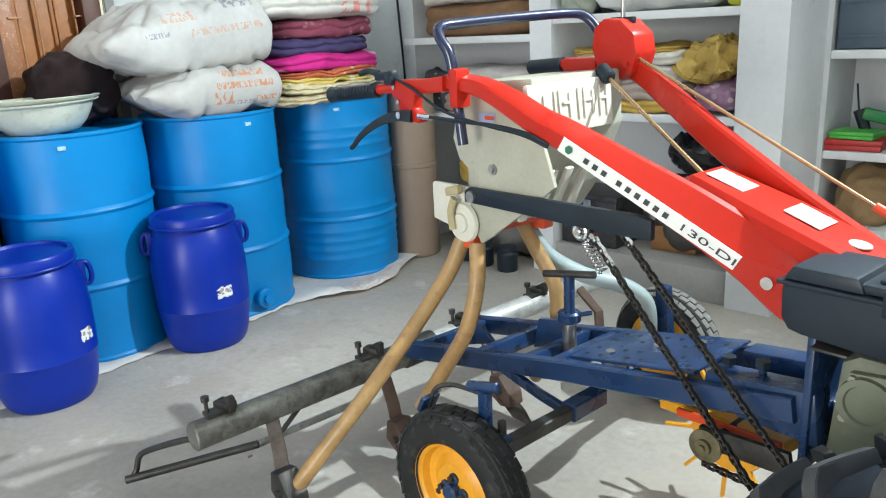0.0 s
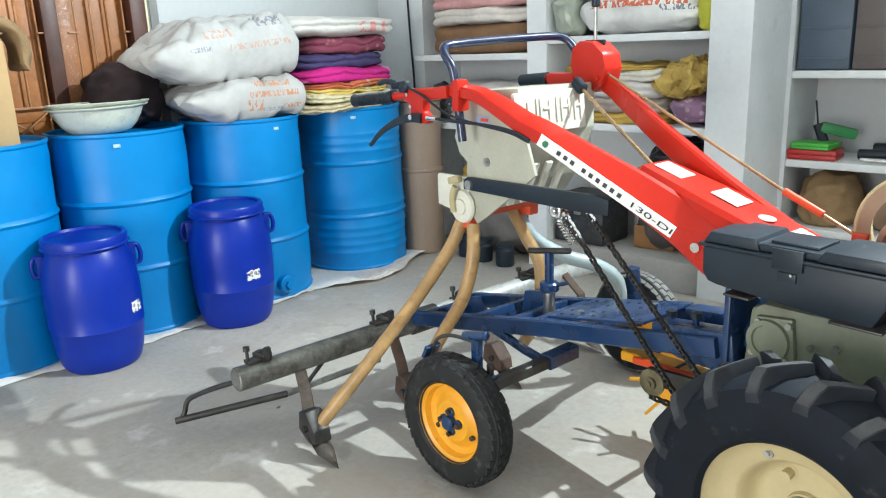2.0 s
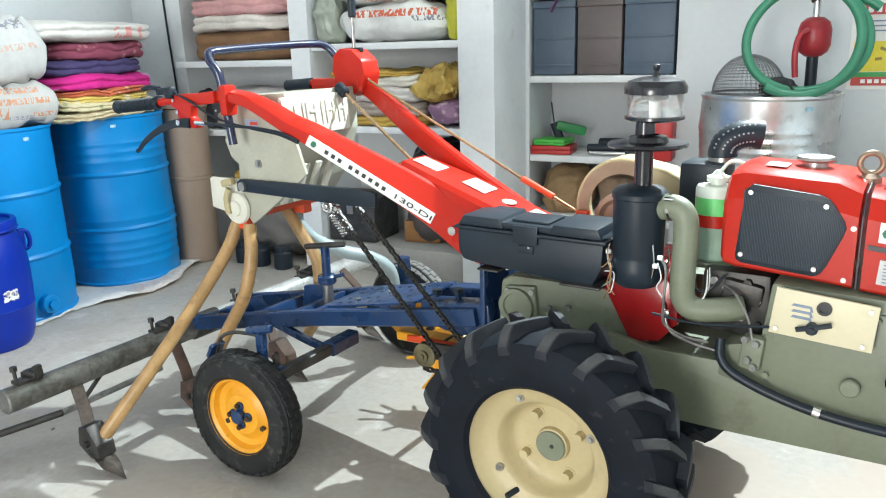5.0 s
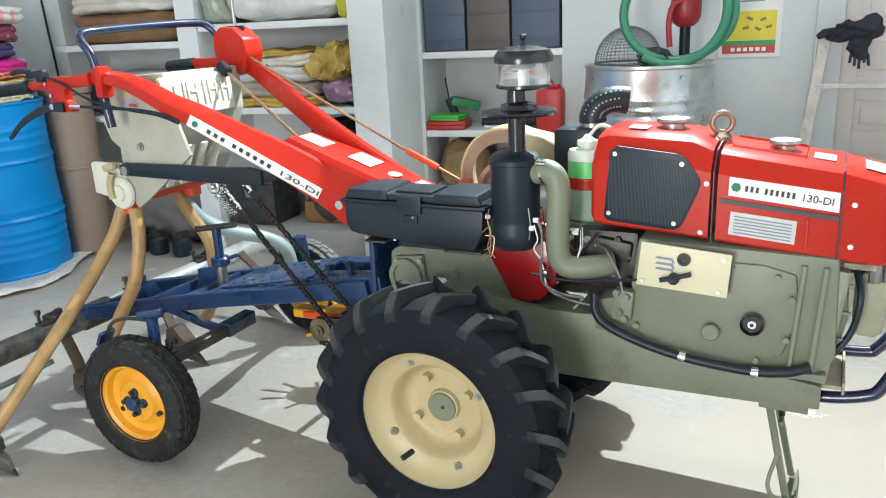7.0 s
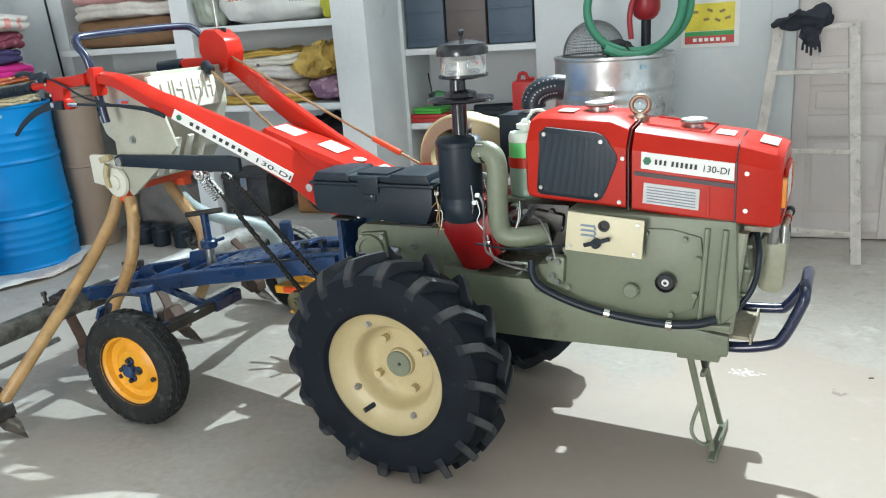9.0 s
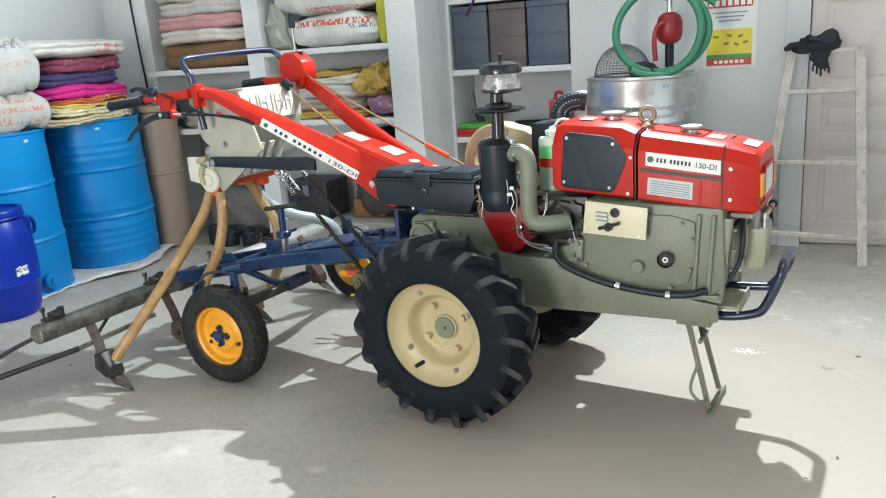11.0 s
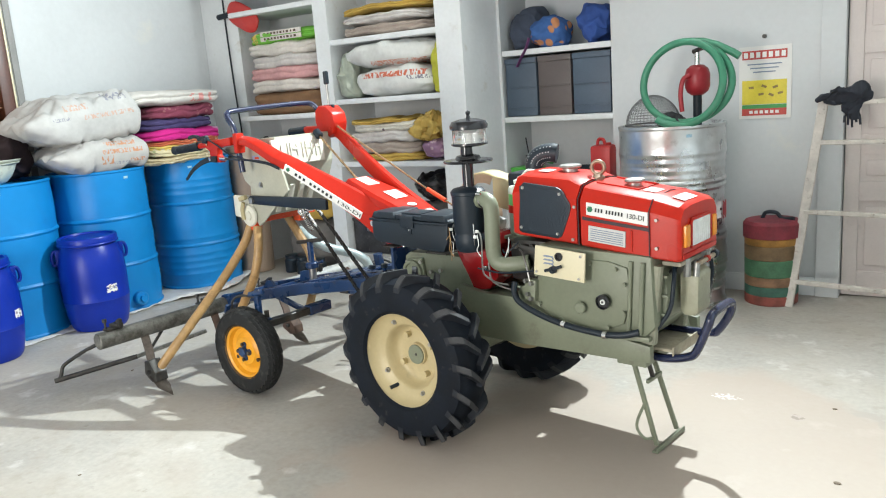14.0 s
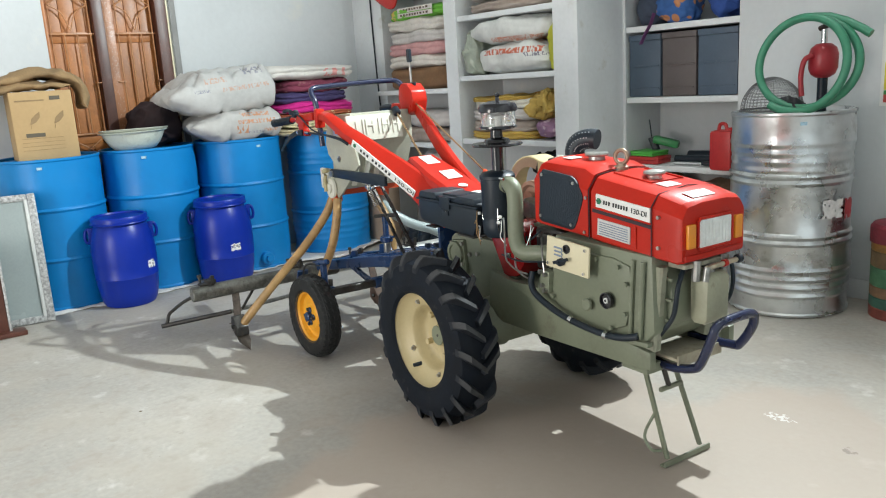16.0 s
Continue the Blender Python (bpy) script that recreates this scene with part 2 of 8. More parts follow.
def sweep(bm, pts, section, closed_section=True, caps=True, scales=None):
    """A section of (x, y) pairs carried along points; x stays level, y points up."""
    pts = [Vector(p) for p in pts]
    rings = []
    side_old = None
    for i, p in enumerate(pts):
        d = (pts[min(i + 1, len(pts) - 1)] - pts[max(i - 1, 0)]).normalized()
        if side_old is None:
            ref = Vector((0, 0, 1)) if abs(d.z) < 0.9 else Vector((1, 0, 0))
            side = d.cross(ref).normalized()
        else:
            side = (side_old - d * side_old.dot(d)).normalized()
        side_old = side
        up = side.cross(d)
        k = scales[i] if scales else 1.0
        rings.append([bm.verts.new(p + side * x * k + up * y * k) for x, y in section])
    n = len(section)
    for a, b in zip(rings, rings[1:]):
        for i in range(n):
            bm.faces.new((a[i], a[(i + 1) % n], b[(i + 1) % n], b[i]))
    if caps:
        bm.faces.new(rings[0][::-1])
        bm.faces.new(rings[-1])


def circle(r, n=12):
    return [(r * math.cos(2 * math.pi * i / n), r * math.sin(2 * math.pi * i / n)) for i in range(n)]


def tube(bm, points, r, seg=12, steps=6, scales=None):
    sweep(bm, curve(points, steps) if steps > 1 else points, circle(r, seg), scales=scales)


def rect(w, h, b=0.004):
    """A rectangle section with cut corners."""
    w, h = w / 2, h / 2
    return [(-w + b, -h), (w - b, -h), (w, -h + b), (w, h - b), (w - b, h), (-w + b, h), (-w, h - b), (-w, -h + b)]


def prism(bm, poly, y0, y1, bev=0.0):
    """A polygon of (x, z) pairs made thick from y0 to y1."""
    t = bmesh.new()
    a = [t.verts.new((x, y0, z)) for x, z in poly]
    b = [t.verts.new((x, y1, z)) for x, z in poly]
    n = len(poly)
    t.faces.new(a)
    t.faces.new(b[::-1])
    for i in range(n):
        t.faces.new((a[i], b[i], b[(i + 1) % n], a[(i + 1) % n]))
    bmesh.ops.recalc_face_normals(t, faces=t.faces)
    if bev:
        bmesh.ops.bevel(t, geom=t.edges[:], offset=bev, segments=2, profile=0.6, affect="EDGES")
    merge(bm, t)


def soft(bm, c, s, rot=(0, 0, 0), power=3.0, lump=0.02, freq=3.0, n=14, grooves=0, seed=0.0, flare=0.0, sag=0.0):
    """A stuffed or folded cloth form: a rounded block with wrinkles; grooves: the folds on its sides; flare: pinched sewn ends along x."""
    t = bmesh.new()
    bmesh.ops.create_cube(t, size=2)
    bmesh.ops.subdivide_edges(t, edges=t.edges[:], cuts=n, use_grid_fill=True)
    hx, hy, hz = s[0] / 2, s[1] / 2, s[2] / 2
    for v in t.verts:
        x, y, z = v.co
        k = (abs(x) ** power + abs(y) ** power + abs(z) ** power) ** (-1 / power)
        x, y, z = x * k, y * k, z * k
        if flare:
            z *= 1 - flare * abs(x) ** 4
            y *= 1 + 0.12 * abs(x) ** 6
        g = 1.0
        if grooves:
            g = 1 - 0.05 * (1 - abs(math.sin(grooves * math.pi * (z + 1) / 2))) ** 2
        q = Vector((x * hx, y * hy, z * hz))
        q.x *= g
        q.y *= g
        w = noise.noise_vector(q * freq + Vector((seed, seed * 1.7, 3.1))) * lump + noise.noise_vector(q * freq * 3.3 + Vector((seed, 5.0, seed))) * lump * 0.45
        q += w
        q.z -= sag * (x * x + y * y) * 0.5
        v.co = q
    xf(t, t.verts, pose(*c, *rot))
    merge(bm, t)


def part(name, bm, material, parent=None, label="", angle=38, kind=""):
    """Links a bmesh as one mesh object under a thing or a part."""
    bmesh.ops.recalc_face_normals(bm, faces=bm.faces)
    me = bpy.data.meshes.new(name)
    bm.to_mesh(me)
    bm.free()
    me.materials.append(material)
    me.shade_smooth()
    me.set_sharp_from_angle(angle=radians(angle))
    ob = new(name, me)
    if parent:
        ob.parent = parent
    return tagged(ob, label=label, kind=kind)


def thing(name, m, label, category, group="", kind=""):
    ob = new(name)
    ob.matrix_basis = m
    ob.empty_display_size = 0.1
    return tagged(ob, label, category, group, kind)


def mk(fn, *a, **k):
    bm = bmesh.new()
    fn(bm, *a, **k)
    return bm


def pbox(name, c, s, material, parent, label="", rot=(0, 0, 0), bev=0.004):
    return part(name, mk(box, c, s, rot, bev), material, parent, label)


def pcyl(name, p0, p1, r, material, parent, label="", r2=None, seg=18, bev=0.0):
    return part(name, mk(cyl, p0, p1, r, r2, seg, bev), material, parent, label)


def ptube(name, pts, r, material, parent, label="", seg=12, steps=6):
    return part(name, mk(tube, pts, r, seg, steps), material, parent, label)


def structure(name, bm, material, label, category="wall"):
    return tagged(part(name, bm, material), label, category, kind="structure")


# ---------- room ----------
XL, XR, YF, YB, YS, ZC = -3.36, 3.2, -3.4, 3.40, 2.98, 3.6   # left wall, right wall, wall behind the eye, back wall, shelf fronts, ceiling
structure("floor", mk(box, ((XL + XR) / 2, 0.1, -0.05), (XR - XL + 0.4, 7.4, 0.1)), FLOOR, "pale worn grey cement floor with stains", "floor")
# unseen ceiling, made grey so that less light bounces down
structure("ceiling", mk(box, ((XL + XR) / 2, 0.1, ZC + 0.06), (XR - XL + 0.4, 7.4, 0.12)), DIMGREY, "unseen ceiling, grey to lower bounced light", "ceiling")
# unseen walls here, made white to bounce light into the shade
structure("wall_right", mk(box, (XR + 0.075, 0.1, ZC / 2), (0.15, 7.3, ZC)), WALLPAINT, "unseen wall, white to raise bounced light")
# opening cut in an unseen wall to house the added fill lamp
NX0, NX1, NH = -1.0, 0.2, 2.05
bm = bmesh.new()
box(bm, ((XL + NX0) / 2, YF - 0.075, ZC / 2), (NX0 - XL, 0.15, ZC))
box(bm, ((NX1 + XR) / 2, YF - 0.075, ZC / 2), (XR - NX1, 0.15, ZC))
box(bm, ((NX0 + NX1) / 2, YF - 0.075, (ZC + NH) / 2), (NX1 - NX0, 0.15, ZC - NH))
structure("wall_near", bm, WALLPAINT, "unseen white wall with an opening cut for the fill lamp")

# left wall, with the doorway
DY0, DY1, DH = 0.775, 1.57, 2.1
bm = bmesh.new()
box(bm, (XL - 0.1, (YF + DY0) / 2, ZC / 2), (0.2, DY0 - YF, ZC))
box(bm, (XL - 0.1, (DY1 + YB) / 2, ZC / 2), (0.2, YB - DY1, ZC))
box(bm, (XL - 0.1, (DY0 + DY1) / 2, (ZC + DH) / 2), (0.2, DY1 - DY0, ZC - DH))
structure("wall_left", bm, WALLPAINT, "white painted wall with a wooden double door")

# back wall, with the recess for the right-hand shelves and a doorway
RX0, RX1, RD = -0.945, -0.21, 0.36
GX0, GX1, GH = 0.905, 2.1, 2.1
bm = bmesh.new()
box(bm, ((XL + RX0) / 2, YB + 0.2, ZC / 2), (RX0 - XL, 0.4, ZC))
box(bm, ((RX1 + GX0) / 2, YB + 0.2, ZC / 2), (GX0 - RX1, 0.4, ZC))
box(bm, ((GX1 + XR) / 2, YB + 0.2, ZC / 2), (XR - GX1, 0.4, ZC))
box(bm, ((GX0 + GX1) / 2, YB + 0.2, (ZC + GH) / 2), (GX1 - GX0, 0.4, ZC - GH))
box(bm, ((RX0 + RX1) / 2, YB + RD + 0.02, ZC / 2), (RX1 - RX0, 0.04, ZC))
box(bm, ((GX0 + GX1) / 2, YB + 0.38, GH / 2), (GX1 - GX0, 0.04, GH))
box(bm, ((RX0 + RX1) / 2, YB + RD / 2, (ZC + 2.25) / 2), (RX1 - RX0, RD, ZC - 2.25))
structure("wall_back", bm, WALLPAINT, "white painted wall with a recess of built-in shelves")


def slab(name, x0, x1, y0, y1, z, label, th=0.035):
    return structure(name, mk(box, ((x0 + x1) / 2, (y0 + y1) / 2, z - th / 2), (x1 - x0, y1 - y0, th), (0, 0, 0), 0.006), SHELFPAINT, label, "shelf")


for i, z in enumerate((0.30, 0.615, 1.02, 1.435, 1.85)):
    slab("recess_shelf_%d" % (i + 1), RX0, RX1, YB + 0.004, YB + RD, z, "white painted cement shelf in the wall recess")

# unseen beam, added to block the bulb's light from wall and shelves
structure("light_stop_beam", mk(box, ((XL + XR) / 2, (YS + YB) / 2, (ZC + 2.03) / 2), (XR - XL, YB - YS - 0.004, ZC - 2.03)), WALLPAINT, "unseen white beam added to keep lamplight off the back wall")

# projecting cement shelf unit on the left of the back wall
LX0, LX1, MX0, MX1, PX1 = -2.975, -2.13, -2.01, -1.15, -0.965
for i, (x0, x1, yf) in enumerate(((XL, LX0, 3.075), (LX1, MX0, YS), (MX1, PX1, YS))):
    structure("shelf_pier_%d" % (i + 1), mk(box, ((x0 + x1) / 2, (yf + YB) / 2, 1.015), (x1 - x0, YB - yf, 2.03)), SHELFPAINT, "white painted masonry pier between the shelves", "pier")
for i, z in enumerate((0.75, 1.135, 1.88)):
    slab("left_shelf_%d" % (i + 1), LX0, LX1, YS + 0.01, YB, z, "white painted cement shelf between masonry piers")
for i, z in enumerate((0.79, 1.21, 1.60)):
    slab("middle_shelf_%d" % (i + 1), MX0, MX1, YS + 0.01, YB, z, "white painted cement shelf between masonry piers")


# plinth's shade is put into its grey colour
structure("shelf_plinth", mk(box, ((MX0 + MX1) / 2, (YS + YB) / 2 + 0.01, 0.075), (MX1 - MX0, YB - YS - 0.02, 0.15), (0, 0, 0), 0.006), DIMGREY, "plinth below the shelves, painted grey for its shade", "shelf")


# ---------- drums ----------
def drum_profile(R, H, extra=(), swages=(0.335, 0.665)):
    """Half outline of a steel drum with rolled rims and swage rings."""
    p = [(0, 0.012), (R - 0.012, 0.012), (R - 0.008, 0.0), (R + 0.004, 0.0), (R + 0.006, 0.010), (R, 0.018)]
    rings = sorted([(H * k, 0.009, 0.011) for k in swages] + list(extra))
    for z, a, w in rings:
        p += [(R, z - w * 1.3), (R + a * 0.75, z - w * 0.5), (R + a, z), (R + a * 0.75, z + w * 0.5), (R, z + w * 1.3)]
    p += [(R, H - 0.02), (R + 0.006, H - 0.012), (R + 0.006, H - 0.002), (R - 0.002, H), (R - 0.008, H - 0.004), (R - 0.010, H - 0.018), (0, H - 0.016)]
    return p


def steel_drum(x, y, turn, material, label, R=0.285, H=0.885, extra=(), tap=False, dents=0.0065, seed=0, swages=(0.335, 0.665)):
    d = thing("steel_drum", pose(x, y, 0.005, 0, 0, turn), label, "drum", "steel drums")
    bm = bmesh.new()
    prof = drum_profile(R, H, extra, swages)
    fine = []
    for (r0, z0), (r1, z1) in zip(prof, prof[1:]):
        k = max(1, int(abs(z1 - z0) / 0.04))
        fine += [(r0 + (r1 - r0) * i / k, z0 + (z1 - z0) * i / k) for i in range(k)]
    fine.append(prof[-1])
    lathe(bm, fine, seg=64)
    for v in bm.verts:
        if v.co.z > 0.03 and v.co.z < H - 0.03:
            f = (noise.noise(Vector((v.co.x * 4, v.co.y * 4, v.co.z * 5 + seed))) + 0.45 * noise.noise(Vector((v.co.x * 13, v.co.y * 13, v.co.z * 11 + seed)))) * dents
            v.co.x *= 1 + f / R
            v.co.y *= 1 + f / R
    part("body", bm, material, d, angle=30)
    pcyl("bung", (-R * 0.62, 0, H - 0.016), (-R * 0.62, 0, H - 0.004), 0.03, material, d)
    pcyl("bung", (R * 0.66, 0, H - 0.016), (R * 0.66, 0, H - 0.006), 0.016, material, d)
    pbox("label", (R * math.cos(0.1) + 0.002, R * math.sin(0.1), H - 0.05), (0.003, 0.028, 0.015), TAG, d, "small faded paper tag", (0, 0, 6), 0)
    if tap:
        pcyl("tap_cap", (R - 0.01, 0, 0.075), (R + 0.035, 0, 0.075), 0.044, material, d, "blue screwed outlet cap", bev=0.006)
        pcyl("tap_plug", (R + 0.034, 0, 0.075), (R + 0.05, 0, 0.075), 0.02, material, d, seg=6)
    return d


steel_drum(-3.062, 0.597, -28, DRUMBLUE, "bright blue steel drum under a cardboard box", seed=1)
steel_drum(-3.062, 1.195, -30, DRUMBLUE, "bright blue steel drum under an enamel basin", seed=2)
steel_drum(-3.015, 1.798, -3, DRUMBLUE, "bright blue steel drum with an outlet cap, under sacks", tap=True, seed=3)
ex = [(z, 0.004, 0.012) for z in (0.10, 0.145, 0.19, 0.235, 0.345, 0.655, 0.70, 0.745)]
steel_drum(-3.02, 2.495, -40, DRUMBLUE, "bright blue ribbed steel drum under folded cloths", extra=ex, dents=0.010, seed=4)
gx = [(z, 0.009, 0.012) for z in (0.10, 0.14, 0.18, 0.22, 0.384, 0.633)] + [(z, 0.003, 0.012) for z in (0.69, 0.73, 0.77, 0.81)]
steel_drum(0.228, 3.122, -60, ZINC, "dented bare galvanised steel drum beside the wall", R=0.272, H=0.955, extra=gx, dents=0.014, seed=9, swages=(0.368, 0.696))

# ---------- power tiller ----------
TILLER = pose(0.005, 1.42, 0, 0, 0, -7)
tiller = thing("power_tiller", TILLER, "red and olive two-wheel power tiller standing on its front stand", "power tiller")
AXLE = Matrix.Rotation(radians(90), 4, "X")   # lays a turned form's z along -y


def dish_rim(bm, r, w):
    """A pressed wheel disc round y: deep outer flange, sunken ring, raised hub plate with a boss."""
    prof = [(r + 0.012, 0.060), (r + 0.013, 0.069), (r + 0.008, 0.072), (r + 0.001, 0.0645), (r - 0.006, 0.050), (r - 0.016, 0.036), (r - 0.030, 0.026), (r * 0.72, 0.020), (r * 0.69, 0.015),
            (r * 0.66, 0.004), (r * 0.63, -0.010), (r * 0.60, -0.021), (r * 0.56, -0.028), (r * 0.51, -0.031), (0.046, -0.031), (0.041, -0.030), (0.039, -0.018), (0.036, -0.0165), (0, -0.0165)]
    lathe(bm, prof, AXLE, 72)
    lathe(bm, [(r + 0.012, 0.060), (r + 0.004, 0.037), (r - 0.004, 0), (r + 0.004, -0.037), (r + 0.014, -w * 0.49), (r - 0.01, -0.060), (r - 0.03, -0.052), (r * 0.5, -0.046), (0.05, -0.05), (0.05, -w * 0.65), (0, -w * 0.65)], AXLE, 48)


def lug(sgn, R, c, h):
    """One slanting tread bar that runs from the middle over the shoulder."""
    bm = bmesh.new()
    rings = []
    for k in range(9):
        f = k / 8
        y = sgn * (-0.006 + f * (h * 0.96 + 0.006))
        a = 0.95 * f * h / R
        base = (c if f < 0.6 else c - (f - 0.6) * 0.11) - 0.012
        top = R if f < 0.72 else R - (f - 0.72) ** 1.5 * 0.30
        half = (0.0095 + 0.0045 * f) / R
        rings.append([bm.verts.new((rr * math.cos(a + da), y, rr * math.sin(a + da))) for da, rr in ((-half * 1.5, base), (-half * 1.05, top - 0.003), (-half * 0.85, top), (half * 0.85, top), (half * 1.05, top - 0.003), (half * 1.5, base))])
    for p, q in zip(rings, rings[1:]):
        for j in range(6):
            f_ = bm.faces.new((p[j], p[(j + 1) % 6], q[(j + 1) % 6], q[j]))
            f_.material_index = 1 if j == 2 else 0
    bm.faces.new(rings[0])
    bm.faces.new(rings[-1][::-1])
    return bm


LUGMESH = {}
# bar tops coloured paler: lamp-lit tips and dust in one tone
LUGTOP = mat("pale_lug_top", (0.036, 0.038, 0.042), 0.7, var=0.5, scale=22, bump=0.1)


def main_wheel(v, flip):
    w = new("wheel")
    w.parent = tiller
    w.matrix_basis = pose(0, v, 0.31, 0, 8, 180 if flip else 0)
    bm = bmesh.new()
    R, r, width, lug_h, lugs = 0.313, 0.169, 0.16, 0.026, 18
    c, h = R - lug_h, width / 2
    prof = [(r, -h * 0.80), (r + 0.010, -h * 0.93), (r + 0.03, -h), (r + 0.62 * (c - r), -h * 0.99), (c - 0.014, -h * 0.86), (c, -h * 0.5), (c + 0.004, 0),
            (c, h * 0.5), (c - 0.014, h * 0.86), (r + 0.62 * (c - r), h * 0.99), (r + 0.03, h), (r + 0.010, h * 0.93), (r, h * 0.80)]
    lathe(bm, prof, AXLE, 72)
    t = part("tyre", bm, RUBBER, w, "black tractor tyre with slanting tread bars", 30)
    for sgn in (-1, 1):
        if sgn not in LUGMESH:
            first = part("tread_bar", lug(sgn, R, c, h), LUGRUBBER, t, angle=25)
            first.data.materials.append(LUGTOP)
            LUGMESH[sgn] = first.data
            k0 = 1
        else:
            k0 = 0
        for i in range(k0, lugs):
            ob = new("tread_bar", LUGMESH[sgn])
            ob.parent = t
            ob.matrix_basis = Matrix.Rotation(2 * math.pi * (i + (0.5 if sgn > 0 else 0)) / lugs, 4, "Y")
    part("rim", mk(dish_rim, 0.171, 0.15), CREAM, w, "cream painted wheel disc", 30)
    for i in range(4):
        a = radians(38 + 90 * i)
        x, z = 0.078 * math.cos(a), 0.078 * math.sin(a)
        b = bmesh.new()
        cyl(b, (x, 0.040, z), (x * 0.99, 0.008, z * 0.99), 0.011, seg=8)
        cyl(b, (x, 0.040, z), (x, 0.030, z), 0.016, seg=16)
        part("wheel_bolt", b, CREAM, w)
    for i in range(4):
        a = radians(126 + 90 * i)
        x, z = 0.125 * math.cos(a), 0.140 * math.sin(a)
        pcyl("bolt", (x, -0.018, z), (x, -0.027, z), 0.010, STEEL, w, seg=14)
        pcyl("bolt_end", (x, -0.026, z), (x, -0.034, z), 0.006, STEEL, w, seg=6)
    pcyl("valve", (-0.050, -0.020, -0.122), (-0.062, -0.050, -0.130), 0.007, BLACK, w)
    pcyl("hub_cap", (0, 0.017, 0), (0, 0.010, 0), 0.036, OLIVE, w, seg=28, bev=0.002)
    pcyl("hub_dimple", (0.004, 0.0105, 0.002), (0.004, 0.0088, 0.002), 0.005, DARKSTEEL, w, seg=12)


main_wheel(-0.355, False)
main_wheel(0.360, True)
pcyl("axle", (0, -0.25, 0.31), (0, 0.29, 0.31), 0.035, OLIVE, tiller)


def tilt(u):
    """The engine's fall towards the front."""
    return -0.07 * (u - 0.3)


# chassis rails, gearbox, engine block
def chassis():
    for side in (-1, 1):
        y0, y1 = (-0.125, -0.10) if side < 0 else (0.225, 0.25)
        part("chassis_rail", mk(prism, [(0.02, 0.37), (0.10, 0.335), (0.30, 0.335), (0.66, 0.345), (0.79, 0.352), (0.79, 0.405), (0.60, 0.43), (0.40, 0.475), (0.30, 0.502), (0.14, 0.50), (0.04, 0.52)], y0, y1, 0.004), OLIVE, tiller)
    part("gearbox", mk(prism, [(-0.285, 0.40), (-0.27, 0.595), (-0.24, 0.612), (0.05, 0.615), (0.10, 0.56), (0.13, 0.50), (0.12, 0.36), (0.06, 0.24), (-0.04, 0.215), (-0.13, 0.24), (-0.18, 0.34)], -0.085, 0.105, 0.012), OLIVE, tiller)
    part("gearbox_flange", mk(prism, [(-0.255, 0.46), (-0.25, 0.585), (-0.165, 0.595), (-0.15, 0.46)], -0.10, -0.08, 0.006), OLIVE, tiller)
    b = bmesh.new()
    lathe(b, [(0.05, 0), (0.048, 0.012), (0.036, 0.012), (0.034, 0.006), (0, 0.006)], along((-0.215, -0.098, 0.535), (-0.215, -0.2, 0.535)), 28)
    part("bearing_cover", b, OLIVE, tiller)
    for x, z in ((-0.25, 0.50), (-0.175, 0.50), (-0.24, 0.575), (-0.17, 0.58), (-0.12, 0.545), (-0.07, 0.555)):
        pcyl("bolt", (x, -0.097, z), (x, -0.108, z), 0.008, STEEL, tiller, seg=6)
    part("axle_housing", mk(lathe, [(0.095, 0.08), (0.09, 0.11), (0.065, 0.14), (0.055, 0.23)], pose(0, 0, 0.31) @ AXLE, 28), OLIVE, tiller)
    part("axle_housing", mk(lathe, [(0.095, -0.10), (0.09, -0.13), (0.065, -0.16), (0.055, -0.25)], pose(0, 0, 0.31) @ AXLE, 28), OLIVE, tiller)


chassis()
part("belt_guard_plate", mk(prism, [(0.012, 0.635), (0.03, 0.668), (0.165, 0.672), (0.198, 0.64), (0.202, 0.56), (0.16, 0.508), (0.088, 0.497)], -0.10, 0.06, 0.012), DEEPRED, tiller, "glossy deep red clutch cover")
part("clutch_cover_top", mk(prism, [(0.03, 0.64), (0.05, 0.685), (0.165, 0.705), (0.205, 0.675), (0.20, 0.65)], -0.09, 0.10, 0.01), DEEPRED, tiller)


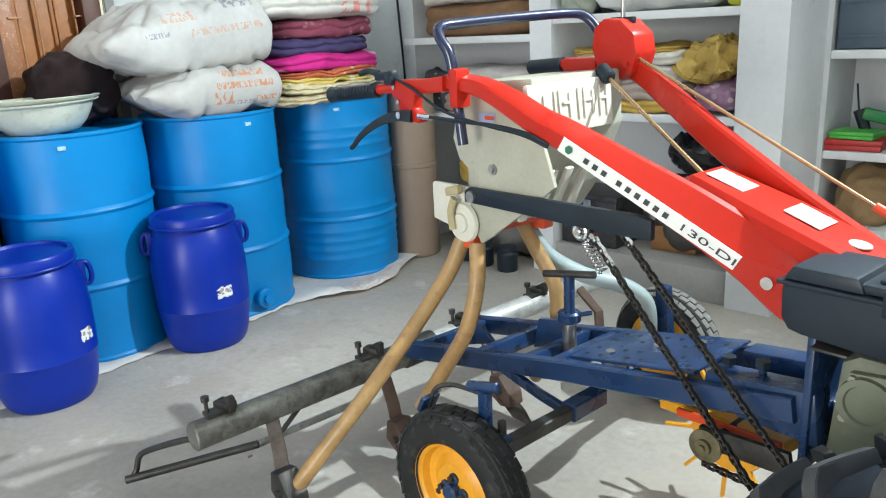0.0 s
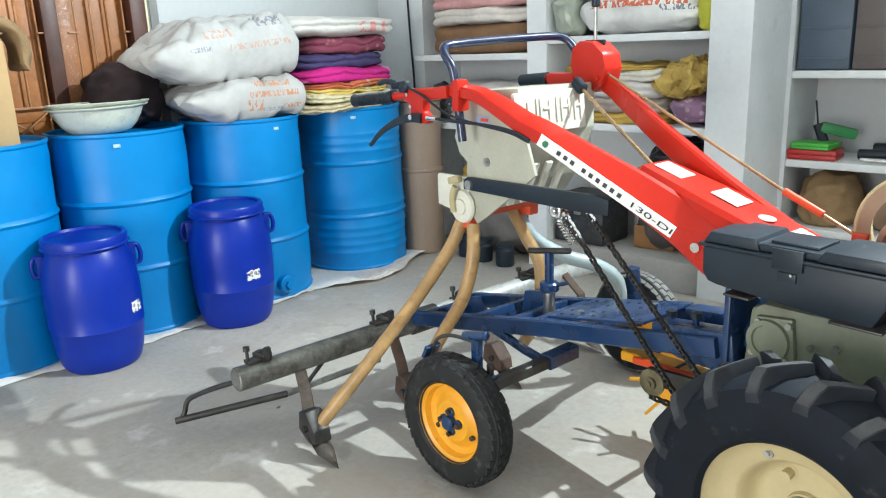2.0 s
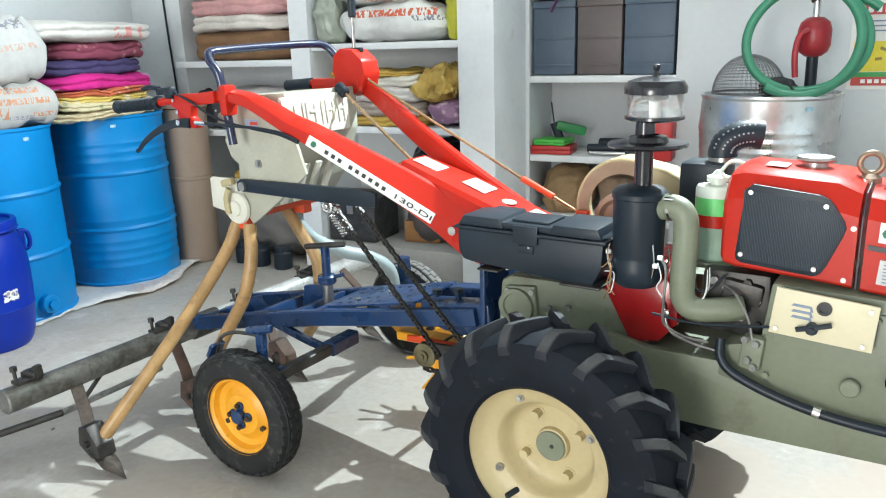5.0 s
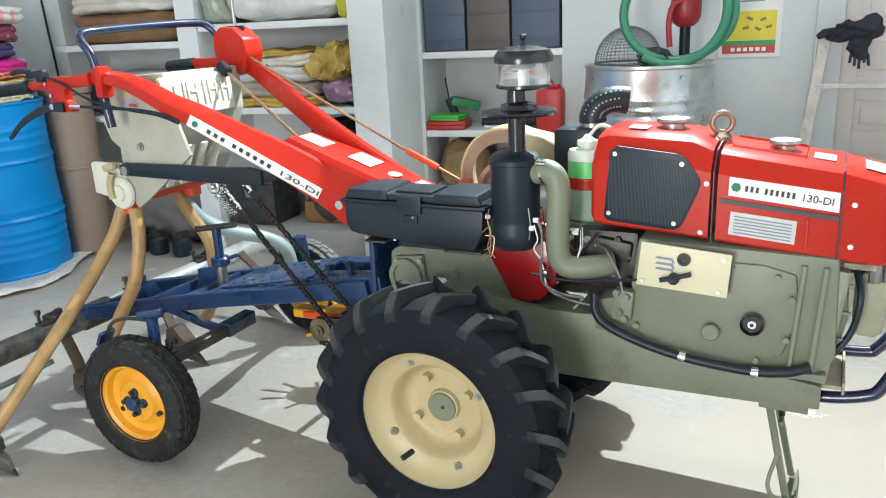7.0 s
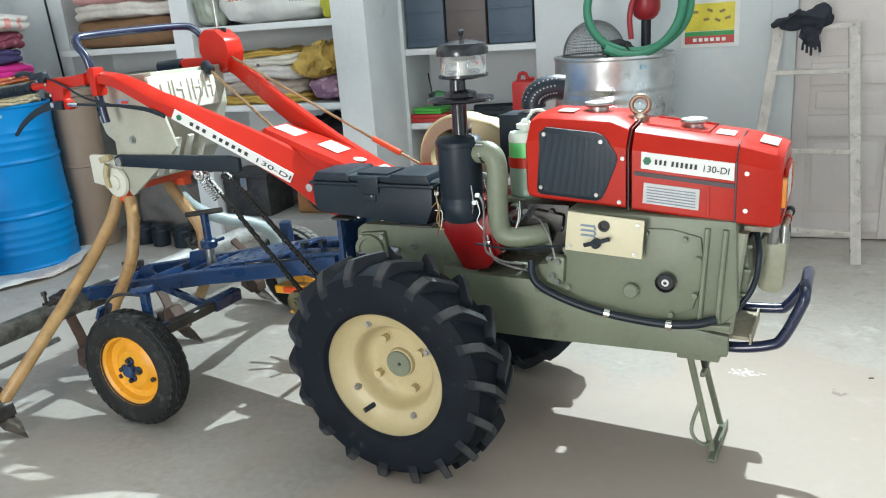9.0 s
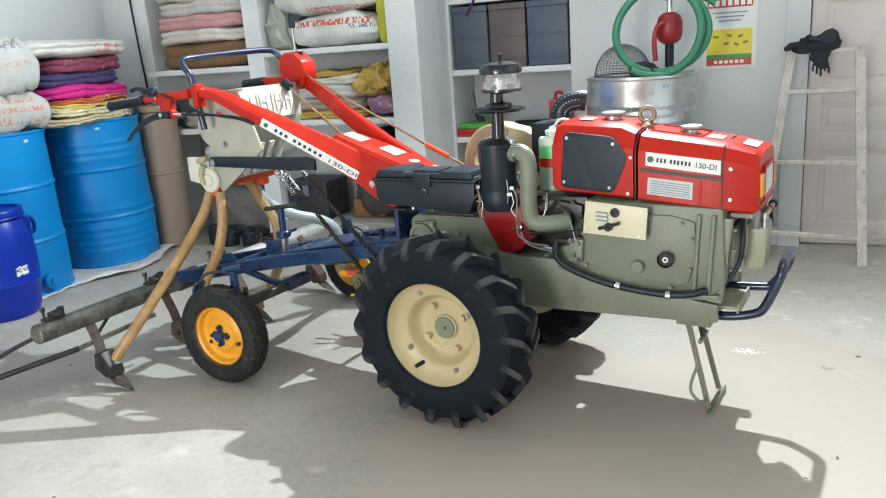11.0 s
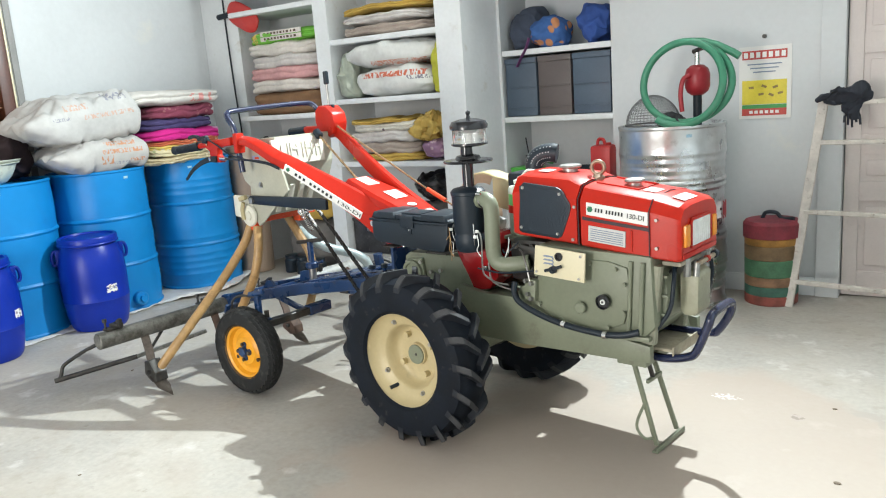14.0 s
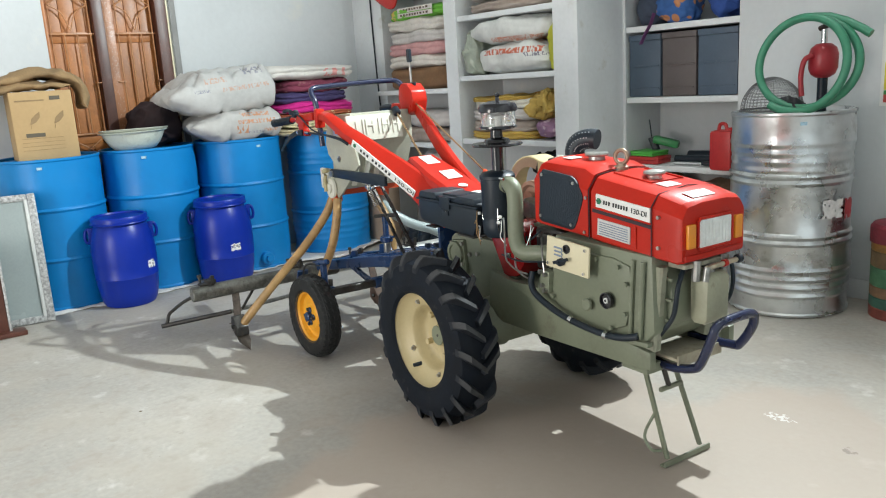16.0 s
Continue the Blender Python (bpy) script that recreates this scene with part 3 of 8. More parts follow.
def engine():
    z = lambda u, h: h + tilt(u)
    part("engine_block", mk(prism, [(0.30, 0.47), (0.31, 0.545), (0.385, 0.565), (0.40, 0.70), (0.80, 0.69), (0.81, 0.47), (0.76, 0.415), (0.42, 0.44)], -0.13, 0.145, 0.012), OLIVE, tiller)
    # unseen far-side pieces, added to close the shadow cast under the engine
    part("shadow_bearer", mk(prism, [(0.10, 0.36), (0.12, 0.415), (0.76, 0.40), (0.77, 0.362)], 0.14, 0.224, 0.006), OLIVE, tiller)
    part("shadow_case", mk(prism, [(-0.06, 0.36), (-0.08, 0.62), (0.34, 0.63), (0.34, 0.36)], 0.106, 0.223, 0.012), OLIVE, tiller)
    part("shadow_cover", mk(prism, [(0.36, 0.47), (0.36, 0.66), (0.74, 0.65), (0.75, 0.47), (0.66, 0.42), (0.44, 0.43)], 0.146, 0.222, 0.012), OLIVE, tiller)
    part("side_cover", mk(prism, [(0.385, 0.52), (0.40, 0.62), (0.43, 0.665), (0.66, 0.665), (0.725, 0.65), (0.735, 0.56), (0.71, 0.47), (0.62, 0.428), (0.50, 0.43), (0.42, 0.465)], -0.138, -0.120, 0.007), OLIVE, tiller)
    for x0, x1, yy in ((0.725, 0.738, -0.141), (0.765, 0.778, -0.145)):
        part("cover_rib", mk(sweep, [(x0, yy + 0.006, 0.445), (x1, yy + 0.006, 0.672)], rect(0.014, 0.012, 0.003)), OLIVE, tiller)
    part("block_foot", mk(prism, [(0.60, 0.415), (0.60, 0.428), (0.795, 0.44), (0.795, 0.425)], -0.142, -0.12, 0.003), OLIVE, tiller)
    for x, h in ((0.40, 0.60), (0.405, 0.50), (0.47, 0.445), (0.56, 0.438), (0.66, 0.455), (0.715, 0.51), (0.72, 0.60), (0.69, 0.645), (0.60, 0.655)):
        pcyl("bolt", (x, -0.144, h), (x, -0.152, h), 0.007, OLIVE, tiller, seg=6)
    b = bmesh.new()
    lathe(b, [(0.024, 0), (0.024, 0.012), (0.0205, 0.014), (0.0185, 0.007), (0, 0.007)], along((0.648, -0.146, 0.538), (0.648, -0.3, 0.538)), 28)
    g = part("oil_gauge", b, BLACKGLOSS, tiller, "black round oil gauge")
    pcyl("needle_hub", (0.648, -0.153, 0.538), (0.648, -0.157, 0.538), 0.0085, WHITE, g)
    pcyl("ring", (0.648, -0.1565, 0.538), (0.648, -0.159, 0.538), 0.004, INK, g)
    pcyl("drain_plug", (0.565, -0.145, 0.508), (0.565, -0.158, 0.508), 0.019, OLIVE, tiller, seg=24, bev=0.003)
    p = part("control_panel", mk(prism, [(0.408, 0.608), (0.418, 0.706), (0.603, 0.692), (0.597, 0.598)], -0.176, -0.168, 0.002), PANELCREAM, tiller, "cream control panel with a throttle lever")
    for i in range(3):
        part("print", mk(prism, [(0.448, 0.672 - 0.012 * i), (0.452, 0.677 - 0.012 * i), (0.485, 0.675 - 0.012 * i), (0.489, 0.664 - 0.012 * i), (0.484, 0.664 - 0.012 * i), (0.482, 0.670 - 0.012 * i)], -0.1775, -0.1758), BLUEINK, p)
    b = bmesh.new()
    lathe(b, [(0.014, 0), (0.014, 0.006), (0.009, 0.006), (0.009, 0.002), (0, 0.002)], along((0.508, -0.175, 0.675), (0.508, -0.3, 0.675)), 24)
    part("knob", b, BLACKGLOSS, p)
    b = bmesh.new()
    cyl(b, (0.49, -0.176, 0.633), (0.49, -0.196, 0.633), 0.012, seg=16, bev=0.003)
    sweep(b, [(0.525, -0.192, 0.648), (0.49, -0.192, 0.636), (0.462, -0.19, 0.628)], rect(0.008, 0.01, 0.002))
    cyl(b, (0.49, -0.196, 0.633), (0.49, -0.201, 0.633), 0.006, seg=6)
    part("throttle_lever", b, BLACK, p, "black throttle lever")
    for x, h in ((0.422, 0.62), (0.58, 0.61), (0.588, 0.682)):
        pcyl("bolt", (x, -0.175, h), (x, -0.181, h), 0.005, CHROME, p, seg=6)
    # front of the engine: post, tank, pipes
    FRONTPOST = mat("worn_olive_post", (0.26, 0.265, 0.20), 0.5, var=0.2, scale=10, dirt=(0.14, 0.13, 0.1), dirt_amount=0.15)
    part("front_post", mk(sweep, [(0.775, -0.10, 0.41), (0.80, -0.10, 0.66)], rect(0.03, 0.045, 0.006)), FRONTPOST, tiller)
    part("front_post", mk(sweep, [(0.775, 0.12, 0.41), (0.80, 0.12, 0.66)], rect(0.03, 0.045, 0.006)), FRONTPOST, tiller)
    part("flywheel_housing", mk(prism, [(0.755, 0.45), (0.79, 0.455), (0.818, 0.49), (0.828, 0.55), (0.82, 0.61), (0.795, 0.65), (0.755, 0.66)], -0.075, 0.10, 0.012), OLIVE, tiller, "rounded olive flywheel housing")
    for z_ in (0.50, 0.56, 0.62):
        pbox("housing_rib", (0.80, -0.081, z_), (0.06, 0.010, 0.008), OLIVE, tiller, bev=0.002)
    ptube("overflow_hose", [(0.83, -0.03, 0.655), (0.845, -0.075, 0.60), (0.835, -0.08, 0.52), (0.80, -0.09, 0.46), (0.775, -0.10, 0.425)], 0.007, BLACK, tiller, "thin black overflow hose")
    for v_ in (-0.03, 0.085):
        pcyl("union", (0.868, v_, 0.615), (0.868, v_ + 0.004, 0.672), 0.012, GALV, tiller, seg=8)
    PALEOLIVE = mat("pale_olive_paint", (0.33, 0.33, 0.24), 0.45, var=0.16, scale=12, dirt=(0.2, 0.18, 0.13), dirt_amount=0.12)
    tank = part("overflow_tank", mk(prism, [(0.838, 0.500), (0.838, 0.618), (0.850, 0.632), (0.886, 0.632), (0.900, 0.618), (0.896, 0.500), (0.884, 0.486), (0.850, 0.486)], -0.018, 0.078, 0.010), PALEOLIVE, tiller, "pale olive overflow tank")
    pcyl("tank_neck", (0.868, 0.03, 0.63), (0.868, 0.03, 0.655), 0.013, GALV, tank)
    valve = pcyl("drain_valve", (0.892, -0.015, 0.652), (0.892, 0.118, 0.656), 0.0075, mat("worn_brass", (0.50, 0.44, 0.33), 0.35, metal=0.7, var=0.3, scale=30), tiller, "worn brass drain valve with a black tap", seg=12)
    pcyl("tap", (0.892, 0.112, 0.657), (0.892, 0.132, 0.657), 0.013, BLACK, valve, "black plastic tap", seg=10, bev=0.003)
    pcyl("collar", (0.892, 0.055, 0.654), (0.892, 0.068, 0.654), 0.0105, RED, valve, "red collar", seg=12)
    pcyl("elbow", (0.892, -0.012, 0.655), (0.892, -0.020, 0.615), 0.0095, GALV, valve, seg=12)
    ptube("drain_hose", [(0.890, 0.095, 0.645), (0.892, 0.100, 0.60), (0.880, 0.104, 0.55), (0.860, 0.10, 0.515)], 0.006, BLACK, tiller, "thin black drain hose", seg=8)
    ptube("fuel_pipe", [(0.868, 0.03, 0.64), (0.84, 0.0, 0.65), (0.80, -0.05, 0.60), (0.79, -0.115, 0.56)], 0.006, DARKSTEEL, tiller)
    pbox("radiator_flange", (0.838, 0.02, 0.660), (0.06, 0.19, 0.014), mat("grimy_flange", (0.33, 0.31, 0.24), 0.7, var=0.4, scale=30, bump=0.2), tiller, "grimy metal flange")
    part("injector_pump", mk(box, (0.375, -0.142, 0.545), (0.045, 0.03, 0.075), (0, 5, 0), 0.008), OLIVE, tiller)
    for x, h in ((0.365, 0.575), (0.387, 0.568), (0.372, 0.53), (0.385, 0.515)):
        pcyl("union", (x, -0.152, h), (x - 0.003, -0.168, h + 0.003), 0.0075, GALV, tiller, seg=8)
    ptube("fuel_hose", [(0.31, -0.15, 0.565), (0.315, -0.162, 0.528), (0.345, -0.168, 0.498), (0.43, -0.170, 0.467), (0.53, -0.170, 0.447), (0.65, -0.165, 0.437), (0.72, -0.157, 0.442), (0.765, -0.145, 0.455)], 0.0105, BLACK, tiller, "black rubber fuel hose")
    for x in (0.505, 0.655):
        pcyl("hose_clip", (x, -0.170, 0.4515 if x < 0.6 else 0.4368), (x + 0.014, -0.170, 0.449 if x < 0.6 else 0.4372), 0.0122, CHROME, tiller)
    ptube("fuel_line", [(0.17, -0.11, 0.61), (0.19, -0.125, 0.555), (0.24, -0.14, 0.54), (0.30, -0.15, 0.535)], 0.0035, STEEL, tiller)
    ptube("throttle_cable", [(0.16, -0.16, 0.60), (0.26, -0.165, 0.595), (0.36, -0.172, 0.61), (0.41, -0.18, 0.62)], 0.003, BLACK, tiller)
    # intake side seen under the bottle
    part("cylinder_head", mk(box, (0.318, 0.01, 0.625), (0.145, 0.18, 0.145), (0, 0, 0), 0.012), DARKSTEEL, tiller, "dark oily cylinder head")
    for x, z_, r_ in ((0.275, 0.675, 0.010), (0.305, 0.662, 0.012), (0.345, 0.678, 0.009), (0.365, 0.64, 0.011), (0.335, 0.60, 0.010), (0.372, 0.585, 0.008)):
        pcyl("head_nut", (x, -0.078, z_), (x, -0.094, z_), r_, STEEL if r_ > 0.0095 else DARKSTEEL, tiller, seg=6)
    part("rocker_cover", mk(box, (0.335, -0.075, 0.655), (0.085, 0.045, 0.05), (0, 8, 0), 0.010), DARKSTEEL, tiller, "small dark rocker cover")
    ptube("injector_pipe", [(0.375, -0.155, 0.575), (0.362, -0.15, 0.62), (0.33, -0.125, 0.66), (0.30, -0.10, 0.668)], 0.0032, STEEL, tiller, seg=8)
    ptube("leak_pipe", [(0.268, -0.115, 0.71), (0.272, -0.125, 0.672), (0.262, -0.12, 0.64)], 0.0028, CHROME, tiller, seg=6)
    pbox("pipe_clip", (0.192, -0.155, 0.603), (0.012, 0.012, 0.016), CHROME, tiller, bev=0.003)


engine()


def hood():
    """The red bonnet over tank and radiator: lengthwise sections of a chamfered, softly rounded outline."""
    HC = 0.02
    secs = [(0.288, 0.735, 0.905, 0.128, 0.05), (0.296, 0.726, 0.917, 0.138, 0.05), (0.32, 0.722, 0.925, 0.142, 0.052), (0.50, 0.710, 0.915, 0.142, 0.052), (0.545, 0.706, 0.898, 0.142, 0.045), (0.56, 0.704, 0.893, 0.142, 0.042), (0.79, 0.683, 0.862, 0.140, 0.036),
            (0.80, 0.682, 0.860, 0.138, 0.036), (0.872, 0.676, 0.842, 0.134, 0.034), (0.886, 0.680, 0.832, 0.128, 0.03)]

    def ring(bm, u, zb, zt, hw, ch):
        half = [(-hw + 0.006, zb), (-hw, zb + 0.006), (-hw, zt - ch - 0.003), (-hw + 0.0025, zt - ch + 0.002), (-hw + ch * 0.72 - 0.004, zt - 0.0065), (-hw + ch * 0.72 + 0.004, zt - 0.002), (-hw * 0.4, zt + 0.005)]
        pts = half + [(-y, z) for y, z in half[::-1]]
        return [bm.verts.new((u, HC + y, z)) for y, z in pts]

    def shell(lo, hi, grow=0.0):
        bm = bmesh.new()
        rings = [ring(bm, u, zb, zt, hw, ch) for u, zb, zt, hw, ch in secs[lo:hi]]
        for a, b in zip(rings, rings[1:]):
            for i in range(len(a)):
                bm.faces.new((a[i], a[(i + 1) % len(a)], b[(i + 1) % len(b)], b[i]))
        bm.faces.new(rings[0][::-1])
        bm.faces.new(rings[-1])
        return bm

    h = part("fuel_tank_hood", shell(0, 5), RED, tiller, "glossy red rear bonnet with a black grille", 22)
    f = part("radiator_hood", shell(5, 10), RED, tiller, "glossy red front bonnet with headlamp", 22)
    s0 = HC - 0.142
    # straps over the joints
    JOINT = mat("dark_joint_strip", (0.028, 0.014, 0.022), 0.35)
    for u, mat_ in ((0.552, JOINT), (0.793, JOINT)):
        bm = bmesh.new()
        zb, zt = (0.705, 0.896) if u < 0.7 else (0.683, 0.862)
        hw, ch = 0.144, 0.043 if u < 0.7 else 0.036
        sweep(bm, [(u, HC - hw, zb), (u, HC - hw, zt - ch), (u, HC - hw + ch * 0.8, zt - 0.003), (u, HC, zt + 0.008), (u, HC + hw - ch * 0.8, zt - 0.003), (u, HC + hw, zt - ch), (u, HC + hw, zb)], rect(0.0022, 0.0035, 0.0006))
        part("strap", bm, mat_, tiller, "dark rubber joint strip")
    # grille on the side
    part("grille_frame", mk(prism, [(0.321, 0.750), (0.334, 0.890), (0.348, 0.902), (0.474, 0.889), (0.490, 0.882), (0.503, 0.868), (0.522, 0.840), (0.526, 0.826), (0.521, 0.808), (0.496, 0.745), (0.487, 0.729), (0.474, 0.722), (0.334, 0.733), (0.323, 0.739)], s0 - 0.003, s0 + 0.004, 0.001), BLACK, h, "black side grille")
    bm = bmesh.new()
    for i in range(64):
        u = 0.332 + i * 0.0030
        top = 0.890 - 0.1 * (u - 0.334) if u < 0.49 else 0.876 - 1.45 * (u - 0.49)
        bot = 0.742 - 0.08 * (u - 0.33) if u < 0.48 else 0.73 + 2.1 * (u - 0.48)
        if top - bot > 0.01:
            box(bm, (u, s0 - 0.0025, (top + bot) / 2), (0.0016, 0.003, top - bot))
    part("grille_mesh", bm, mat("blue_black_mesh", (0.026, 0.040, 0.058), 0.6), h, kind="stuff")
    for u, z in ((0.345, 0.885), (0.487, 0.868), (0.475, 0.738), (0.333, 0.752)):
        pcyl("bolt", (u, s0 - 0.002, z), (u, s0 - 0.008, z), 0.0050, STEEL, h)
    for u, z in ((0.538, 0.828), (0.53, 0.722)):
        pcyl("bolt", (u, s0 + 0.002, z), (u, s0 - 0.004, z), 0.0052, STEEL, h)
    for u, z in ((0.815, 0.80), (0.815, 0.715)):
        pcyl("bolt", (u, s0 + 0.006, z), (u, s0 - 0.003, z), 0.0052, STEEL, f)
    # tank caps, eye bolt, stickers on top
    for u, z, r in ((0.440, 0.925, 0.034), (0.675, 0.882, 0.029)):
        b = bmesh.new()
        lathe(b, [(r * 0.75, -0.004), (r * 0.75, 0.008), (r * 1.05, 0.010), (r * 1.12, 0.014), (r * 1.05, 0.020), (r * 0.5, 0.023), (0, 0.023)], pose(u, HC, z), 36)
        part("filler_cap", b, STEEL, h if u < 0.5 else f, "bright metal filler cap")
    b = bmesh.new()
    lathe(b, [(0.022, 0), (0.022, 0.012), (0.012, 0.02), (0, 0.02)], pose(0.545, HC, 0.895), 20)
    ang = [2 * math.pi * i / 28 for i in range(29)]
    sweep(b, [(0.545 + 0.021 * math.sin(a), HC + 0.004 * math.sin(a), 0.936 - 0.021 * math.cos(a)) for a in ang], circle(0.0065, 10), caps=False)
    part("lifting_eye", b, mat("bronze_eye", (0.30, 0.22, 0.16), 0.4, metal=0.6), tiller, "bronze coloured lifting eye bolt")
    for u, y, z, a, b2, pt in ((0.375, -0.04, 0.9295, 0.042, 0.05, 2.8), (0.755, -0.03, 0.8735, 0.042, 0.06, 7.8), (0.85, -0.02, 0.8545, 0.04, 0.09, 14)):
        pbox("sticker", (u, HC + y, z), (a, b2, 0.002), WHITE, h if u < 0.5 else f, "white sticker", (0, pt, 0), 0)
    part("panel_rib", mk(sweep, [(0.575, HC - 0.06, 0.896), (0.72, HC - 0.06, 0.877), (0.72, HC + 0.07, 0.877), (0.575, HC + 0.07, 0.896)], rect(0.006, 0.006, 0.001)), RED, f)
    # name strip and data plate
    st = part("name_strip", mk(prism, [(0.582, 0.806), (0.583, 0.845), (0.789, 0.822), (0.789, 0.783)], s0 - 0.0035, s0 + 0.003), WHITE, f, "white name strip with black print")
    lettering(st, (0.586, s0 - 0.005, 0.8255), 0.195, 0.019, -6.3, 0)
    part("stripe", mk(prism, [(0.566, 0.789), (0.566, 0.799), (0.79, 0.775), (0.79, 0.765)], s0 - 0.002, s0 + 0.003), mat("dark_stripe", (0.03, 0.018, 0.025), 0.4), f, "dark decorative stripe")
    dp = part("data_plate", mk(prism, [(0.586, 0.723), (0.589, 0.772), (0.716, 0.760), (0.714, 0.711)], s0 - 0.003, s0 + 0.003), LABELGREY, f, "silver data plate with small print")
    for i in range(6):
        pbox("print", (0.6515, s0 - 0.004, 0.757 - 0.0068 * i), (0.112, 0.002, 0.0018), BLUEINK, dp, rot=(0, 5.5, 0), bev=0)
    part("panel_edge", mk(sweep, [(0.735, s0 - 0.001, 0.700), (0.735, s0 - 0.001, 0.765)], rect(0.004, 0.006, 0.001)), RED, f)
    # headlamp with indicators
    lens = mat("lamp_glass", (0.75, 0.77, 0.76), 0.12, var=0.12, scale=40, bump=0.15, grain=120, coat=0.6)
    amber = mat("amber_lens", (0.75, 0.27, 0.03), 0.2, var=0.1, scale=40)
    fx = 0.886
    bz = bmesh.new()
    oval = [(y_ * 0.5, z_ * 0.5) for y_, z_ in ((-0.142, -0.066), (-0.142, 0.066), (-0.126, 0.084), (0.126, 0.084), (0.142, 0.066), (0.142, -0.066), (0.126, -0.084), (-0.126, -0.084), (-0.142, -0.066))]
    sweep(bz, [(fx + 0.004, HC + y_, 0.752 + z_) for y_, z_ in oval], rect(0.008, 0.010, 0.002), caps=False)
    part("lamp_bezel", bz, RED, f, "raised red lamp surround")
    lamp = pbox("reflector", (fx - 0.002, HC, 0.752), (0.008, 0.132, 0.076), mat("lamp_reflector", (0.82, 0.84, 0.85), 0.18, metal=0.9, var=0.1, scale=60, bump=0.3, grain=70), f, "silvery lamp reflector", bev=0.002)
    pbox("headlamp", (fx + 0.0045, HC, 0.752), (0.005, 0.132, 0.076), lens, lamp, "square ribbed clear headlamp glass", bev=0.002)
    for i in range(9):
        pbox("glass_rib", (fx + 0.0072, HC - 0.056 + 0.014 * i, 0.752), (0.0018, 0.003, 0.070), lens, lamp, bev=0.001)
    for y in (-0.098, 0.098):
        pbox("indicator", (fx + 0.001, HC + y, 0.75), (0.016, 0.032, 0.066), amber, f, "amber indicator lamp", bev=0.004)
    part("grille_lip", mk(box, (fx - 0.003, HC, 0.690), (0.014, 0.24, 0.016), (0, 0, 0), 0.004), RED, f)


def lettering(parent, start, length, height, slope, turn, mirror=False):
    """A maker's mark as plain black bars, then the readable type mark."""
    p0 = Vector(start)
    m = Matrix.Translation(p0) @ Matrix.Rotation(radians(turn), 4, "Z") @ Matrix.Rotation(radians(-slope), 4, "Y")
    logo = bmesh.new()
    lathe(logo, [(0.0, 0), (height * 0.52, 0), (height * 0.52, 0.0015), (height * 0.26, 0.0015), (height * 0.26, 0.0008), (0, 0.0008)], m @ pose(length * 0.055, 0, 0, 90), 6)
    part("emblem", logo, GREENINK, parent, "green emblem")
    x = length * 0.14
    for k in (3, 6):
        bm = bmesh.new()
        for i in range(k):
            w = length * 0.040
            t = bmesh.new()
            box(t, (x + w / 2, 0, height * 0.38), (w * 0.66, 0.0016, height * 0.62))
            xf(t, t.verts, m @ pose(0, 0, -height * 0.38))
            merge(bm, t)
            x += length * 0.053
        part("print", bm, INK, parent)
        x += length * 0.035
    cu = bpy.data.curves.new("type_mark", "FONT")
    cu.body, cu.size, cu.extrude, cu.align_x = "130-DI", height * 1.12, 0.0006, "LEFT"
    tmp = bpy.data.objects.new("tmp_text", cu)
    scene.collection.objects.link(tmp)
    dg = bpy.context.evaluated_depsgraph_get()
    me = bpy.data.meshes.new_from_object(tmp.evaluated_get(dg))
    bpy.data.objects.remove(tmp)
    xs = [v.co.x for v in me.vertices]
    k = (length * 0.97 - x) / max(1e-4, max(xs) - min(xs))
    me.transform(m @ pose(x, 0, -height * 0.40, 90) @ Matrix.Diagonal((k, 1, 1, 1)))
    me.materials.append(INK)
    ob = new("type_mark", me)
    ob.parent = parent
    tagged(ob, "black type mark lettering")


hood()


